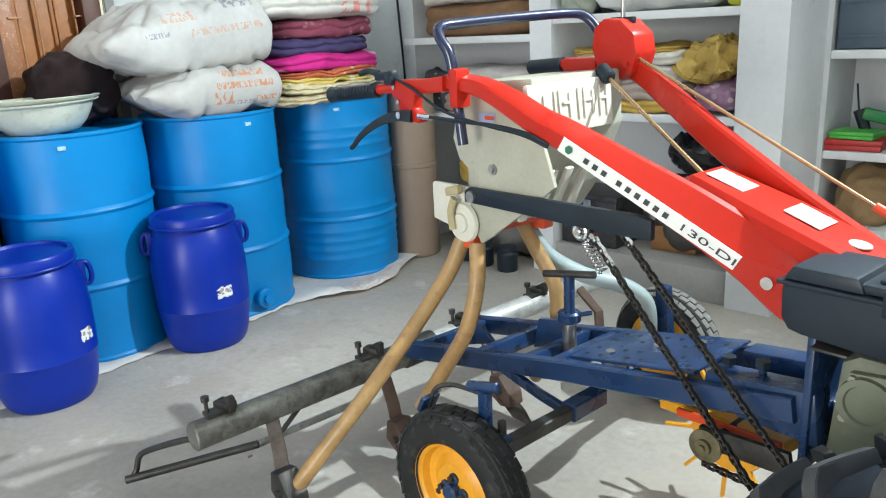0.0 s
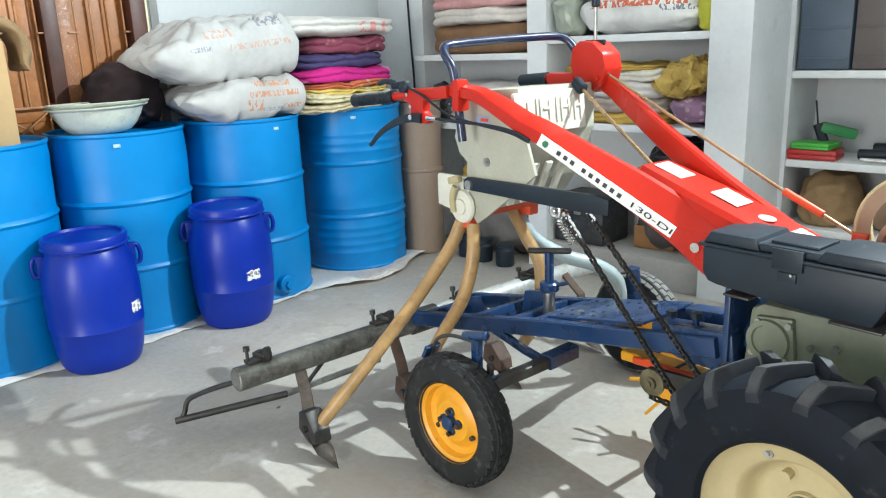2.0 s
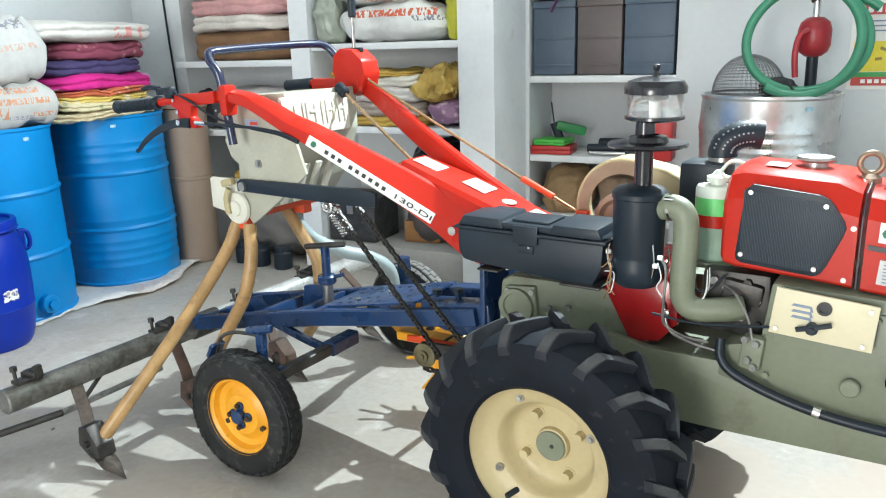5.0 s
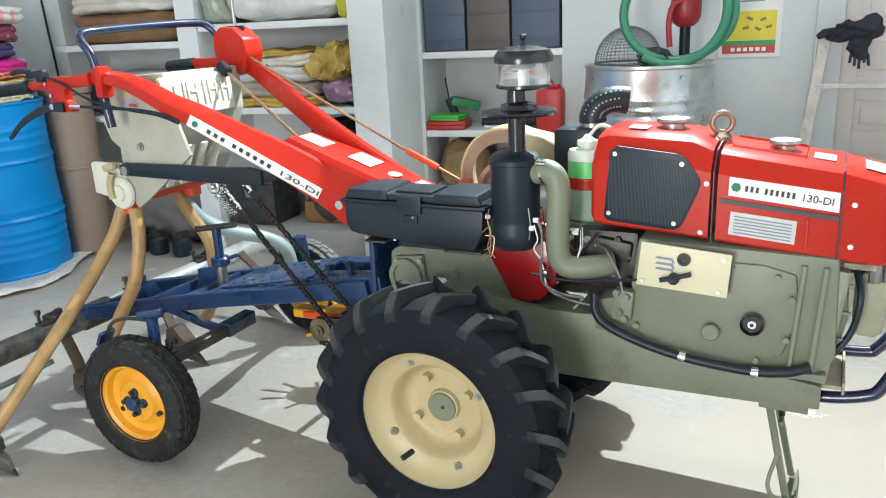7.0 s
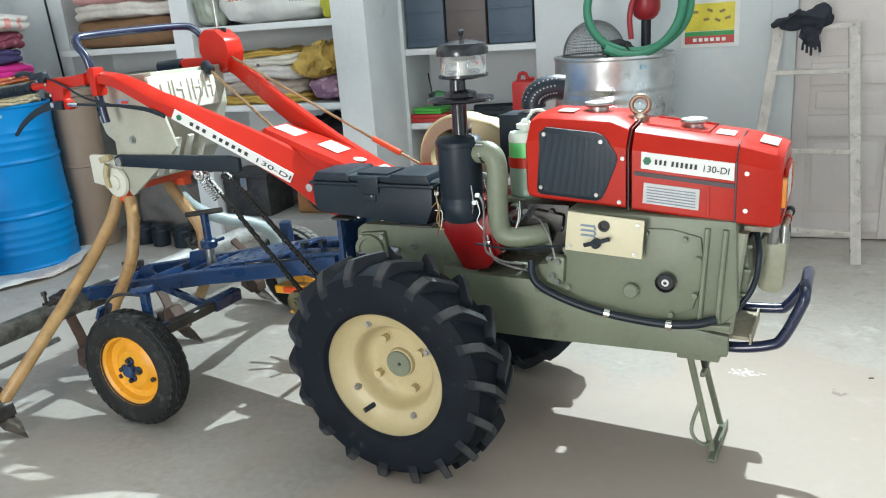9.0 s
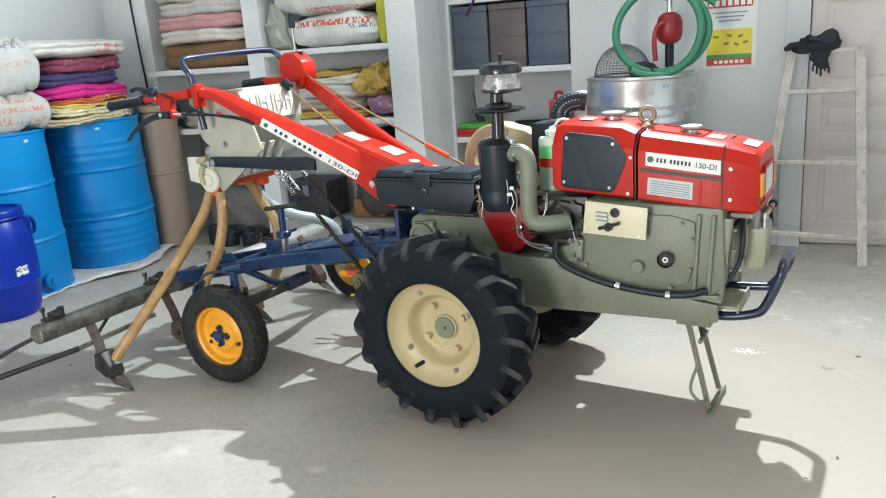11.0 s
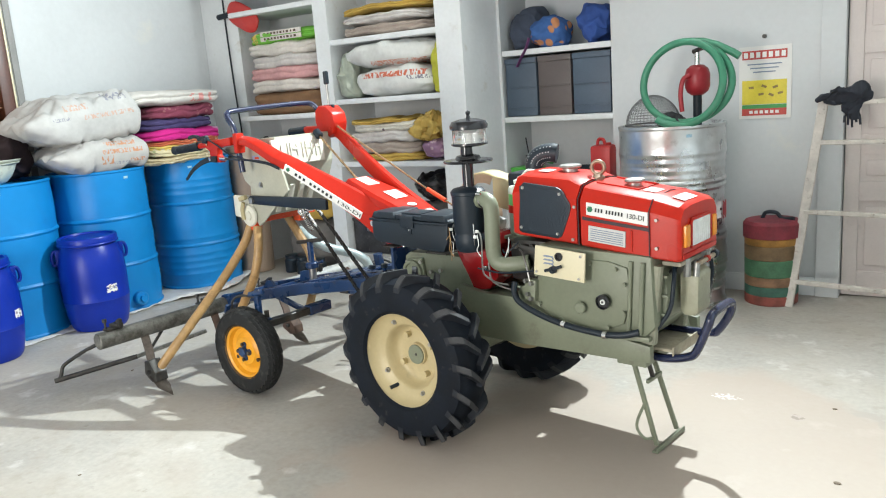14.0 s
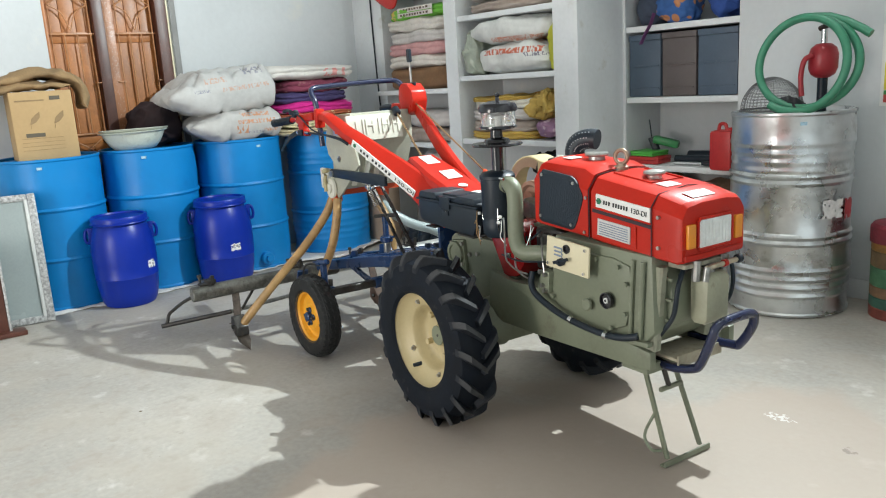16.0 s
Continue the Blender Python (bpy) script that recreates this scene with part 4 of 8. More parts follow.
# air cleaner, intake elbow, bottle, muffler
def air_cleaner():
    cx, cy = 0.112, -0.13
    b = bmesh.new()
    lathe(b, [(0, 0.655), (0.045, 0.655), (0.056, 0.668), (0.058, 0.71), (0.055, 0.715), (0.055, 0.725), (0.0565, 0.73), (0.0585, 0.855), (0.0615, 0.857), (0.0615, 0.868), (0.052, 0.878), (0.022, 0.885), (0, 0.885)], pose(cx, cy, 0), 36)
    f = part("air_filter", b, BLACK, tiller, "black plastic oil-bath air filter")
    b = bmesh.new()
    lathe(b, [(0.02, 0.88), (0.020, 0.965), (0.022, 0.985), (0.020, 1.03)], pose(cx + 0.006, cy, 0), 20)
    part("stem", b, BLACKGLOSS, f)
    b = bmesh.new()
    lathe(b, [(0.024, 0.970), (0.084, 0.970), (0.087, 0.974), (0.084, 0.979), (0.045, 0.982), (0.040, 0.992), (0.024, 0.996)], pose(cx + 0.015, cy - 0.005, 0), 36)
    part("plate", b, BLACKGLOSS, f)
    glass = mat("clear_bowl", (0.93, 0.94, 0.93), 0.06, var=0.04, scale=25, bump=0.0)
    glass.node_tree.nodes["Principled BSDF"].inputs["Transmission Weight"].default_value = 0.94
    px, py = 0.14, -0.137
    b = bmesh.new()
    lathe(b, [(0.02, 1.022), (0.055, 1.027), (0.063, 1.030), (0.063, 1.036), (0.05, 1.038), (0.02, 1.036)], pose(px, py, 0), 36)
    part("bowl_base", b, BLACKGLOSS, f)
    b = bmesh.new()
    lathe(b, [(0.056, 1.036), (0.058, 1.042), (0.058, 1.082), (0.055, 1.088), (0.052, 1.082), (0.052, 1.042), (0.052, 1.036)], pose(px, py, 0), 36)
    part("clear_bowl", b, glass, f, "clear plastic pre-cleaner bowl").visible_shadow = False
    b = bmesh.new()
    lathe(b, [(0.012, 1.03), (0.012, 1.06), (0.03, 1.066), (0.012, 1.07), (0.012, 1.09)], pose(px, py, 0), 20)
    part("baffle", b, LABELGREY, f)
    b = bmesh.new()
    lathe(b, [(0.057, 1.082), (0.065, 1.084), (0.066, 1.096), (0.058, 1.110), (0.03, 1.118), (0.008, 1.12), (0.005, 1.13), (0.008, 1.136), (0.008, 1.142), (0, 1.146)], pose(px, py, 0), 36)
    part("cap", b, BLACKGLOSS, f, "black domed cap with a wing nut")
    # spring clips
    for a in (15, 200, 320):
        r = radians(a)
        ptube("clip", [(cx + 0.06 * math.cos(r), cy + 0.06 * math.sin(r), 0.76), (cx + 0.068 * math.cos(r), cy + 0.068 * math.sin(r), 0.72), (cx + 0.06 * math.cos(r), cy + 0.06 * math.sin(r), 0.685)], 0.002, CHROME, f, seg=6)
    b = bmesh.new()
    tube(b, [(0.165, -0.135, 0.838), (0.195, -0.140, 0.842), (0.217, -0.143, 0.825), (0.222, -0.143, 0.78), (0.219, -0.143, 0.68), (0.225, -0.14, 0.635), (0.25, -0.135, 0.617), (0.30, -0.12, 0.62), (0.34, -0.1, 0.625)], 0.027, 20, 6)
    e = part("intake_elbow", b, OLIVE, tiller, "olive painted intake pipe elbow")
    for x in (0.175, 0.185):
        pcyl("clamp", (x, -0.136, 0.84), (x + 0.006, -0.137, 0.841), 0.0295, CHROME if x > 0.18 else OLIVE, e)
    pcyl("clamp_bolt", (0.18, -0.17, 0.865), (0.20, -0.17, 0.865), 0.005, CHROME, e)


air_cleaner()
LIQUID = mat("bright_green_coolant", (0.16, 0.66, 0.20), 0.3, var=0.12, scale=18)
DIMPL = mat("dull_green_plastic", (0.30, 0.44, 0.34), 0.35, var=0.12, scale=18)
PALEPL = mat("pale_plastic", (0.66, 0.74, 0.66), 0.4, var=0.06)
OVAL = pose(0.243, 0.0, 0) @ Matrix.Diagonal((1.0, 0.86, 1.0, 1.0))
bottle = part("coolant_bottle", mk(lathe, [(0, 0.698), (0.036, 0.698), (0.043, 0.704), (0.044, 0.712), (0.0425, 0.718), (0.044, 0.724), (0.044, 0.790), (0, 0.790)], OVAL, 36), DIMPL, tiller, "round translucent coolant bottle with bright green coolant")
part("coolant", mk(lathe, [(0, 0.7905), (0.044, 0.7905), (0.044, 0.845), (0, 0.845)], OVAL, 36), LIQUID, bottle, "bright green coolant seen through the wall")
part("bottle_top", mk(lathe, [(0, 0.8455), (0.044, 0.8455), (0.044, 0.862), (0.040, 0.871), (0.018, 0.874), (0, 0.874)], OVAL, 36), PALEPL, bottle, "whitish upper part of the bottle")
part("bottle_cap", mk(lathe, [(0.017, 0.872), (0.017, 0.880), (0.025, 0.881), (0.025, 0.892), (0.014, 0.896), (0.008, 0.905), (0, 0.907)], pose(0.247, 0.0, 0), 24), PALEPL, bottle, "whitish screw cap")
ptube("bottle_hose", [(0.252, 0.0, 0.905), (0.27, 0.01, 0.925), (0.295, 0.02, 0.92), (0.31, 0.03, 0.90)], 0.004, PALEPL, bottle, seg=8)
part("bottle_band", mk(lathe, [(0.0445, 0.778), (0.0462, 0.779), (0.0462, 0.805), (0.0445, 0.806)], OVAL, 36), RED, bottle, "red holding band")
b = bmesh.new()
box(b, (0.245, 0.0, 0.692), (0.10, 0.09, 0.012), (0, 0, 0), 0.003)
part("bottle_bracket", b, OLIVE, tiller)
m_ = part("muffler", mk(box, (0.190, 0.122, 0.822), (0.110, 0.100, 0.17), (0, 0, 0), 0.014), BLACK, tiller, "black box-shaped exhaust muffler")
b = bmesh.new()
cyl(b, (0.222, 0.128, 0.90), (0.222, 0.128, 0.925), 0.031, seg=24)
part("collar", b, STEEL, m_)
b = bmesh.new()
elbow = [(0.222, 0.128, 0.918), (0.222, 0.128, 0.932), (0.230, 0.131, 0.952), (0.250, 0.139, 0.966), (0.276, 0.150, 0.971), (0.300, 0.160, 0.968)]
tube(b, elbow, 0.034, 24, 6)
eb = part("exhaust_elbow", b, BLACK, m_, "perforated glossy black exhaust elbow")
path = curve(elbow, 6)
for i in range(19):
    q = path[7 + i]
    d_ = (path[8 + i] - path[6 + i]).normalized()
    side = d_.cross(Vector((0, 0, 1))).normalized()
    up_ = side.cross(d_)
    for a in (-60, -25, 10, 45, 80):
        if (i + a // 40) % 2:
            o = side * math.cos(radians(a)) + up_ * math.sin(radians(a))
            pcyl("perforation", q + o * 0.0335, q + o * 0.0347, 0.0025, mat("hole_grey", (0.27, 0.28, 0.30), 0.5) if "hole_grey" not in bpy.data.materials else bpy.data.materials["hole_grey"], eb, seg=8)
# block added to stop light passing between gearbox and engine
pbox("shadow_block", (0.235, -0.01, 0.42), (0.22, 0.21, 0.15), OLIVE, tiller, bev=0.012)
# pulley and cream belt cover on the far side
b = bmesh.new()
lathe(b, [(0.055, -0.02), (0.068, -0.018), (0.070, 0.0), (0.068, 0.018), (0.055, 0.02), (0.045, 0.01), (0.03, 0.012), (0.03, 0.03), (0, 0.03)], pose(-0.035, 0.15, 0.735) @ AXLE, 40)
part("pulley", b, mat("rusty_pulley", (0.42, 0.28, 0.2), 0.45, metal=0.3, var=0.25), tiller, "worn brown belt pulley")
b = bmesh.new()
arc = [(-0.02 + 0.125 * math.cos(radians(a)), 0.16, 0.768 + 0.128 * math.sin(radians(a))) for a in range(205, 60, -10)] + [(0.09, 0.16, 0.872), (0.15, 0.16, 0.842), (0.20, 0.16, 0.81)]
sweep(b, arc, rect(0.085, 0.010, 0.003))
bc = part("belt_cover", b, CREAM, tiller, "cream painted curved belt cover")
part("cover_side", mk(prism, [(0.03, 0.770), (0.03, 0.886), (0.09, 0.868), (0.15, 0.838), (0.20, 0.806), (0.175, 0.745)], 0.119, 0.123, 0.001), CREAM, bc)
pl_ = [(-0.02 + 0.122 * math.cos(radians(a)), 0.768 + 0.125 * math.sin(radians(a))) for a in range(205, 60, -10)] + [(0.09, 0.868), (0.19, 0.81), (0.17, 0.775), (0.07, 0.83)]
inner = [(-0.02 + 0.092 * math.cos(radians(a)), 0.768 + 0.092 * math.sin(radians(a))) for a in range(65, 206, 10)]
b = bmesh.new()
ringo = [b.verts.new((x, 0.118, z)) for x, z in pl_[:15]]
ringi = [b.verts.new((x, 0.118, z)) for x, z in inner[::-1]]
for k_ in range(14):
    b.faces.new((ringo[k_], ringo[k_ + 1], ringi[k_ + 1], ringi[k_]))
bmesh.ops.solidify(b, geom=b.faces[:], thickness=0.004)
part("cover_lip", b, mat("peach_brown_paint", (0.55, 0.40, 0.28), 0.45, var=0.15), bc, "brownish inner lip of the cover")
pbox("cover_foot", (0.03, 0.10, 0.705), (0.10, 0.06, 0.07), GALV, tiller, "grimy cast belt tensioner", rot=(0, 15, 0), bev=0.015)

# tool box
def tool_box():
    FR_, BK_ = -0.182, -0.045
    b = bmesh.new()
    prism(b, [(-0.325, 0.668), (-0.338, 0.69), (-0.340, 0.748), (0.050, 0.748), (0.046, 0.69), (0.022, 0.642), (-0.30, 0.664)], FR_, BK_, 0.008)
    t = part("tool_box", b, BLACK, tiller, "black plastic tool box with a hinged lid")
    # lid with a rim, two raised ends and a dip round the latch
    b = bmesh.new()
    prism(b, [(-0.346, 0.749), (-0.346, 0.757), (0.058, 0.757), (0.058, 0.749)], FR_ - 0.007, BK_ + 0.007, 0.003)
    part("lid_rim", b, BLACK, t)
    b = bmesh.new()
    prism(b, [(-0.340, 0.758), (-0.322, 0.775), (0.036, 0.775), (0.052, 0.758)], FR_ + 0.004, BK_ + 0.004, 0.006)
    part("lid", b, BLACK, t)
    for x0, x1 in ((-0.332, -0.205), (-0.085, 0.048)):
        b = bmesh.new()
        prism(b, [(x0 - 0.006, 0.7575), (x0 + 0.010, 0.784), (x1 - 0.012, 0.784), (x1, 0.7575)], FR_ - 0.002, BK_ + 0.002, 0.007)
        part("lid_end", b, BLACK, t)
    pbox("latch", (-0.145, FR_ - 0.004, 0.752), (0.066, 0.008, 0.044), BLACK, t, bev=0.003)
    pbox("catch", (-0.145, FR_ - 0.001, 0.715), (0.04, 0.008, 0.020), BLACK, t, bev=0.003)
    pbox("handle_mount", (-0.145, -0.115, 0.778), (0.10, 0.09, 0.006), BLACK, t, bev=0.002)
    pcyl("bolt", (-0.135, FR_ + 0.002, 0.722), (-0.135, FR_ - 0.008, 0.722), 0.003, CHROME, t)
    for x in (-0.225, -0.145, 0.0):
        pcyl("bolt", (x, -0.13, 0.655 - 0.04 * (x + 0.3)), (x, -0.13, 0.643 - 0.04 * (x + 0.3)), 0.006, CHROME, t, seg=8)
    pbox("bracket", (0.0, -0.12, 0.648), (0.10, 0.16, 0.006), DARKSTEEL, tiller)
    pbox("bracket", (-0.25, -0.12, 0.65), (0.06, 0.14, 0.006), DARKSTEEL, tiller)
    ptube("wire", [(0.05, -0.19, 0.70), (0.075, -0.20, 0.715), (0.07, -0.19, 0.66), (0.05, -0.17, 0.62)], 0.0016, mat("copper_wire", (0.42, 0.27, 0.13), 0.45, metal=0.5), tiller, seg=6)
    ptube("wire", [(0.055, -0.18, 0.69), (0.08, -0.19, 0.69), (0.075, -0.19, 0.65), (0.06, -0.17, 0.635)], 0.0013, WHITE, tiller, seg=6)


tool_box()
COPPER = bpy.data.materials["copper_wire"]
for k_, (pts_, r_, m_) in enumerate((([(0.060, -0.185, 0.745), (0.075, -0.20, 0.70), (0.066, -0.195, 0.665), (0.082, -0.19, 0.64)], 0.0015, COPPER),
                                   ([(0.170, -0.165, 0.72), (0.182, -0.175, 0.69), (0.172, -0.172, 0.665), (0.186, -0.16, 0.635)], 0.0016, WHITE),
                                   ([(0.176, -0.16, 0.73), (0.190, -0.168, 0.70), (0.186, -0.165, 0.60), (0.195, -0.155, 0.572), (0.235, -0.155, 0.556), (0.285, -0.152, 0.552)], 0.0032, GALV),
                                   ([(0.262, -0.10, 0.70), (0.268, -0.13, 0.66), (0.258, -0.135, 0.63)], 0.0018, WHITE),
                                   ([(0.30, -0.10, 0.695), (0.275, -0.12, 0.665), (0.25, -0.12, 0.655), (0.235, -0.11, 0.665)], 0.003, BLACK))):
    ptube("wire", pts_, r_, m_, tiller, seg=6)
for x_, z_ in ((0.168, 0.715), (0.178, 0.735), (0.06, 0.735)):
    pbox("wire_clip", (x_, -0.175, z_), (0.012, 0.008, 0.010), WHITE, tiller, bev=0.002)
# front bumper and stand
b = bmesh.new()
tube(b, [(0.72, -0.045, 0.352), (0.80, -0.05, 0.349), (0.875, -0.05, 0.365), (0.905, -0.05, 0.39), (0.94, -0.048, 0.475), (0.945, -0.04, 0.500), (0.945, 0.0, 0.51), (0.945, 0.10, 0.51), (0.945, 0.125, 0.495), (0.935, 0.13, 0.46), (0.90, 0.13, 0.405), (0.87, 0.13, 0.392), (0.72, 0.13, 0.385)], 0.0135, 16, 6)
part("bumper", b, HOOPBLUE, tiller, "dark blue bent tube bumper")
st = pbox("stand_mount", (0.72, 0.02, 0.345), (0.10, 0.27, 0.03), OLIVE, tiller)
DUSTY = mat("dusty_tray_paint", (0.40, 0.36, 0.27), 0.75, var=0.25, scale=14, dirt=(0.24, 0.19, 0.13), dirt_amount=0.2)
pbox("tray", (0.775, 0.035, 0.378), (0.11, 0.19, 0.010), DUSTY, tiller, "dusty front tray")
pbox("tray_lip", (0.833, 0.035, 0.375), (0.006, 0.19, 0.035), DUSTY, tiller, bev=0.002)
for v0, v1 in ((-0.04, 0.0), (0.08, 0.15)):
    part("stand_leg", mk(sweep, [(0.68, v0, 0.345), (0.745, v1, 0.02)], rect(0.013, 0.016, 0.003)), OLIVE, tiller)
pbox("stand_foot", (0.752, 0.075, 0.006), (0.022, 0.21, 0.006), OLIVE, tiller, bev=0.002)
pbox("stand_foot", (0.760, 0.075, 0.012), (0.005, 0.21, 0.018), OLIVE, tiller, bev=0.002)
pbox("stand_rung", (0.715, 0.05, 0.235), (0.012, 0.10, 0.014), OLIVE, tiller)
ptube("stand_catch", [(0.715, -0.02, 0.17), (0.70, -0.05, 0.10), (0.725, -0.05, 0.06), (0.74, -0.02, 0.05)], 0.005, OLIVE, tiller, seg=8)
ptube("stand_spring", [(0.70, 0.02, 0.33), (0.715, 0.04, 0.24)], 0.008, DARKSTEEL, tiller, seg=8)


# handlebars
def handlebars():
    sec = rect(0.034, 0.066, 0.006)
    # pressed arm: upright side, sloping top that widens towards the pivot, deep gusset at its foot
    stations = [(-1.12, -0.251, 1.056, 0.030, 0.006, 0.034), (-1.032, -0.251, 1.046, 0.032, 0.006, 0.036), (-0.983, -0.249, 1.030, 0.036, 0.008, 0.038), (-0.912, -0.243, 0.994, 0.040, 0.014, 0.040),
                (-0.85, -0.234, 0.960, 0.040, 0.017, 0.042), (-0.79, -0.222, 0.934, 0.041, 0.018, 0.045), (-0.668, -0.189, 0.858, 0.044, 0.030, 0.052), (-0.56, -0.159, 0.792, 0.046, 0.040, 0.058),
                (-0.46, -0.133, 0.724, 0.052, 0.048, 0.062), (-0.37, -0.117, 0.655, 0.098, 0.030, 0.062), (-0.29, -0.104, 0.625, 0.100, 0.015, 0.062)]
    cols = [curve([Vector((st[0], st[k], 0)) for st in stations], 4) for k in range(1, 6)]
    bm = bmesh.new()
    rings = []
    for q in zip(*cols):
        u, (vo, zb, side, rise, tw) = q[0].x, [w.y for w in q]
        rings.append([bm.verts.new((u, y, zz)) for y, zz in ((vo + 0.004, zb), (vo, zb + 0.004), (vo, zb + side - 0.005), (vo + 0.005, zb + side), (vo + tw * 0.75, zb + side + rise * 0.95), (vo + tw, zb + side + rise), (vo + tw, zb + 0.004), (vo + tw - 0.004, zb))])
    for p, q in zip(rings, rings[1:]):
        for i in range(8):
            bm.faces.new((p[i], p[(i + 1) % 8], q[(i + 1) % 8], q[i]))
    bm.faces.new(rings[0][::-1])
    bm.faces.new(rings[-1])
    a = part("handlebar", bm, RED, tiller, "red pressed-steel handlebar arm", 24)
    # name strip on the near arm
    p0, p1 = Vector((-0.790, -0.2265, 0.9545)), Vector((-0.447, -0.1345, 0.7495))
    d = (p1 - p0)
    flat = math.hypot(d.x, d.y)
    turn, slope = math.degrees(math.atan2(d.y, d.x)), math.degrees(math.atan2(d.z, flat))
    m = Matrix.Translation(p0) @ Matrix.Rotation(radians(turn), 4, "Z") @ Matrix.Rotation(radians(-slope), 4, "Y")
    t = bmesh.new()
    box(t, (d.length / 2, 0.001, 0), (d.length, 0.003, 0.031))
    xf(t, t.verts, m)
    s = part("name_strip", t, WHITE, a, "white name strip with black print")
    q = p0 + Vector((0, -0.002, 0))
    lettering(s, q, d.length, 0.0175, slope, turn)
    far = curve([(-0.26, 0.075, 0.72), (-0.45, 0.09, 0.82), (-0.65, 0.13, 0.925), (-0.80, 0.165, 1.01), (-0.90, 0.185, 1.065), (-0.98, 0.19, 1.085)], 6)
    n = len(far)
    part("handlebar", mk(sweep, far, sec, True, True, [1.12 - 0.45 * (i / n) for i in range(n)]), RED, tiller, "red pressed-steel handlebar arm", 28)
    # middle cover with white stickers
    sec_pts = [(-0.635, -0.055, 0.06, 0.868, 0.03), (-0.60, -0.062, 0.072, 0.885, 0.05), (-0.42, -0.088, 0.078, 0.83, 0.075), (-0.26, -0.085, 0.075, 0.772, 0.085), (-0.10, -0.075, 0.07, 0.715, 0.07)]
    bm = bmesh.new()
    rings = []
    for u, y0, y1, z, h in sec_pts:
        rings.append([bm.verts.new((u, y, zz)) for y, zz in ((y0, z - h), (y0, z - 0.012), (y0 + 0.012, z), (y1 - 0.012, z), (y1, z - 0.012), (y1, z - h))])
    for p, q in zip(rings, rings[1:]):
        for i in range(6):
            bm.faces.new((p[i], p[(i + 1) % 6], q[(i + 1) % 6], q[i]))
    bm.faces.new(rings[0][::-1])
    bm.faces.new(rings[-1])
    c = part("handle_base_cover", bm, RED, tiller, "red sheet-metal cover with white stickers", 28)
    for u, z, w, l in ((-0.545, 0.8705, 0.062, 0.085), (-0.385, 0.8205, 0.07, 0.075), (-0.20, 0.754, 0.06, 0.06)):
        pbox("sticker", (u, 0.008, z), (l, w, 0.002), WHITE, c, "white sticker", (0, 18.3 if u < -0.4 else 20, 0), 0.0)
    pcyl("sticker", (-0.29, 0.0, 0.7835), (-0.2895, 0.0, 0.786), 0.02, WHITE, c, "round white sticker", seg=24)
    # black strip standing in for the shade on the handle's underside
    part("underside_shade", mk(sweep, [(-0.60, 0.01, 0.80), (-0.40, 0.0, 0.72), (-0.22, 0.0, 0.645)], rect(0.07, 0.028, 0.004)), BLACK, tiller)
    pcyl("pivot_bolt", (-0.392, -0.116, 0.722), (-0.392, -0.130, 0.722), 0.012, CHROME, tiller, seg=20)
    # near grip with levers
    ptube("grip_tube", [(-1.10, -0.234, 1.070), (-1.25, -0.246, 1.059), (-1.38, -0.258, 1.047)], 0.0125, RED, tiller)
    b = bmesh.new()
    prof = [(0, 0), (0.020, 0), (0.021, 0.006), (0.0175, 0.010)]
    for i in range(13):
        prof += [(0.0192, 0.014 + i * 0.0125), (0.0192, 0.020 + i * 0.0125), (0.0172, 0.0225 + i * 0.0125), (0.0172, 0.0255 + i * 0.0125)]
    prof += [(0.019, 0.188), (0.021, 0.196), (0.014, 0.205), (0, 0.207)]
    lathe(b, prof, along((-1.362, -0.2565, 1.0485), (-1.567, -0.274, 1.030)), 20)
    part("grip", b, BLACK, tiller, "black ribbed rubber grip")
    b = bmesh.new()
    prism(b, [(-1.31, 1.072), (-1.305, 1.036), (-1.285, 1.03), (-1.275, 0.99), (-1.255, 0.976), (-1.205, 0.974), (-1.195, 0.984), (-1.222, 1.008), (-1.216, 1.04), (-1.16, 1.046), (-1.11, 1.05), (-1.11, 1.086), (-1.18, 1.078), (-1.25, 1.076)], -0.262, -0.232, 0.005)
    part("clutch_bracket", b, RED, tiller, "red lever bracket")
    b = bmesh.new()
    lever = curve([(-1.225, -0.266, 0.990), (-1.275, -0.270, 0.989), (-1.33, -0.275, 0.976), (-1.385, -0.279, 0.953), (-1.43, -0.282, 0.926), (-1.462, -0.283, 0.900), (-1.474, -0.283, 0.897)], 5)
    sweep(b, lever, rect(0.010, 0.030, 0.003), True, True, [1.0 - 0.62 * (i / (len(lever) - 1)) ** 0.8 for i in range(len(lever))])
    part("clutch_lever", b, BLACK, tiller, "black tapered clutch lever")
    pcyl("pivot", (-1.262, -0.262, 0.992), (-1.262, -0.279, 0.992), 0.0085, CHROME, tiller, seg=16)
    for x, z_ in ((-1.275, 1.022), (-1.29, 1.056)):
        pcyl("bolt", (x, -0.262, z_), (x, -0.267, z_), 0.006, CHROME, tiller, seg=6)
    b = bmesh.new()
    box(b, (-1.322, -0.262, 1.084), (0.075, 0.022, 0.020), (0, -6, 0), 0.007)
    box(b, (-1.300, -0.262, 1.074), (0.030, 0.030, 0.026), (0, 0, 0), 0.008)
    sweep(b, curve([(-1.35, -0.266, 1.090), (-1.385, -0.27, 1.095), (-1.415, -0.272, 1.088)], 4), rect(0.018, 0.014, 0.003))
    part("thumb_lever", b, BLACK, tiller, "black thumb throttle lever")
    ptube("cable", [(-1.285, -0.262, 1.078), (-1.20, -0.270, 1.052), (-1.10, -0.272, 1.010), (-0.98, -0.262, 0.985), (-0.88, -0.246, 0.968), (-0.82, -0.232, 0.945)], 0.0035, BLACK, tiller, seg=8)
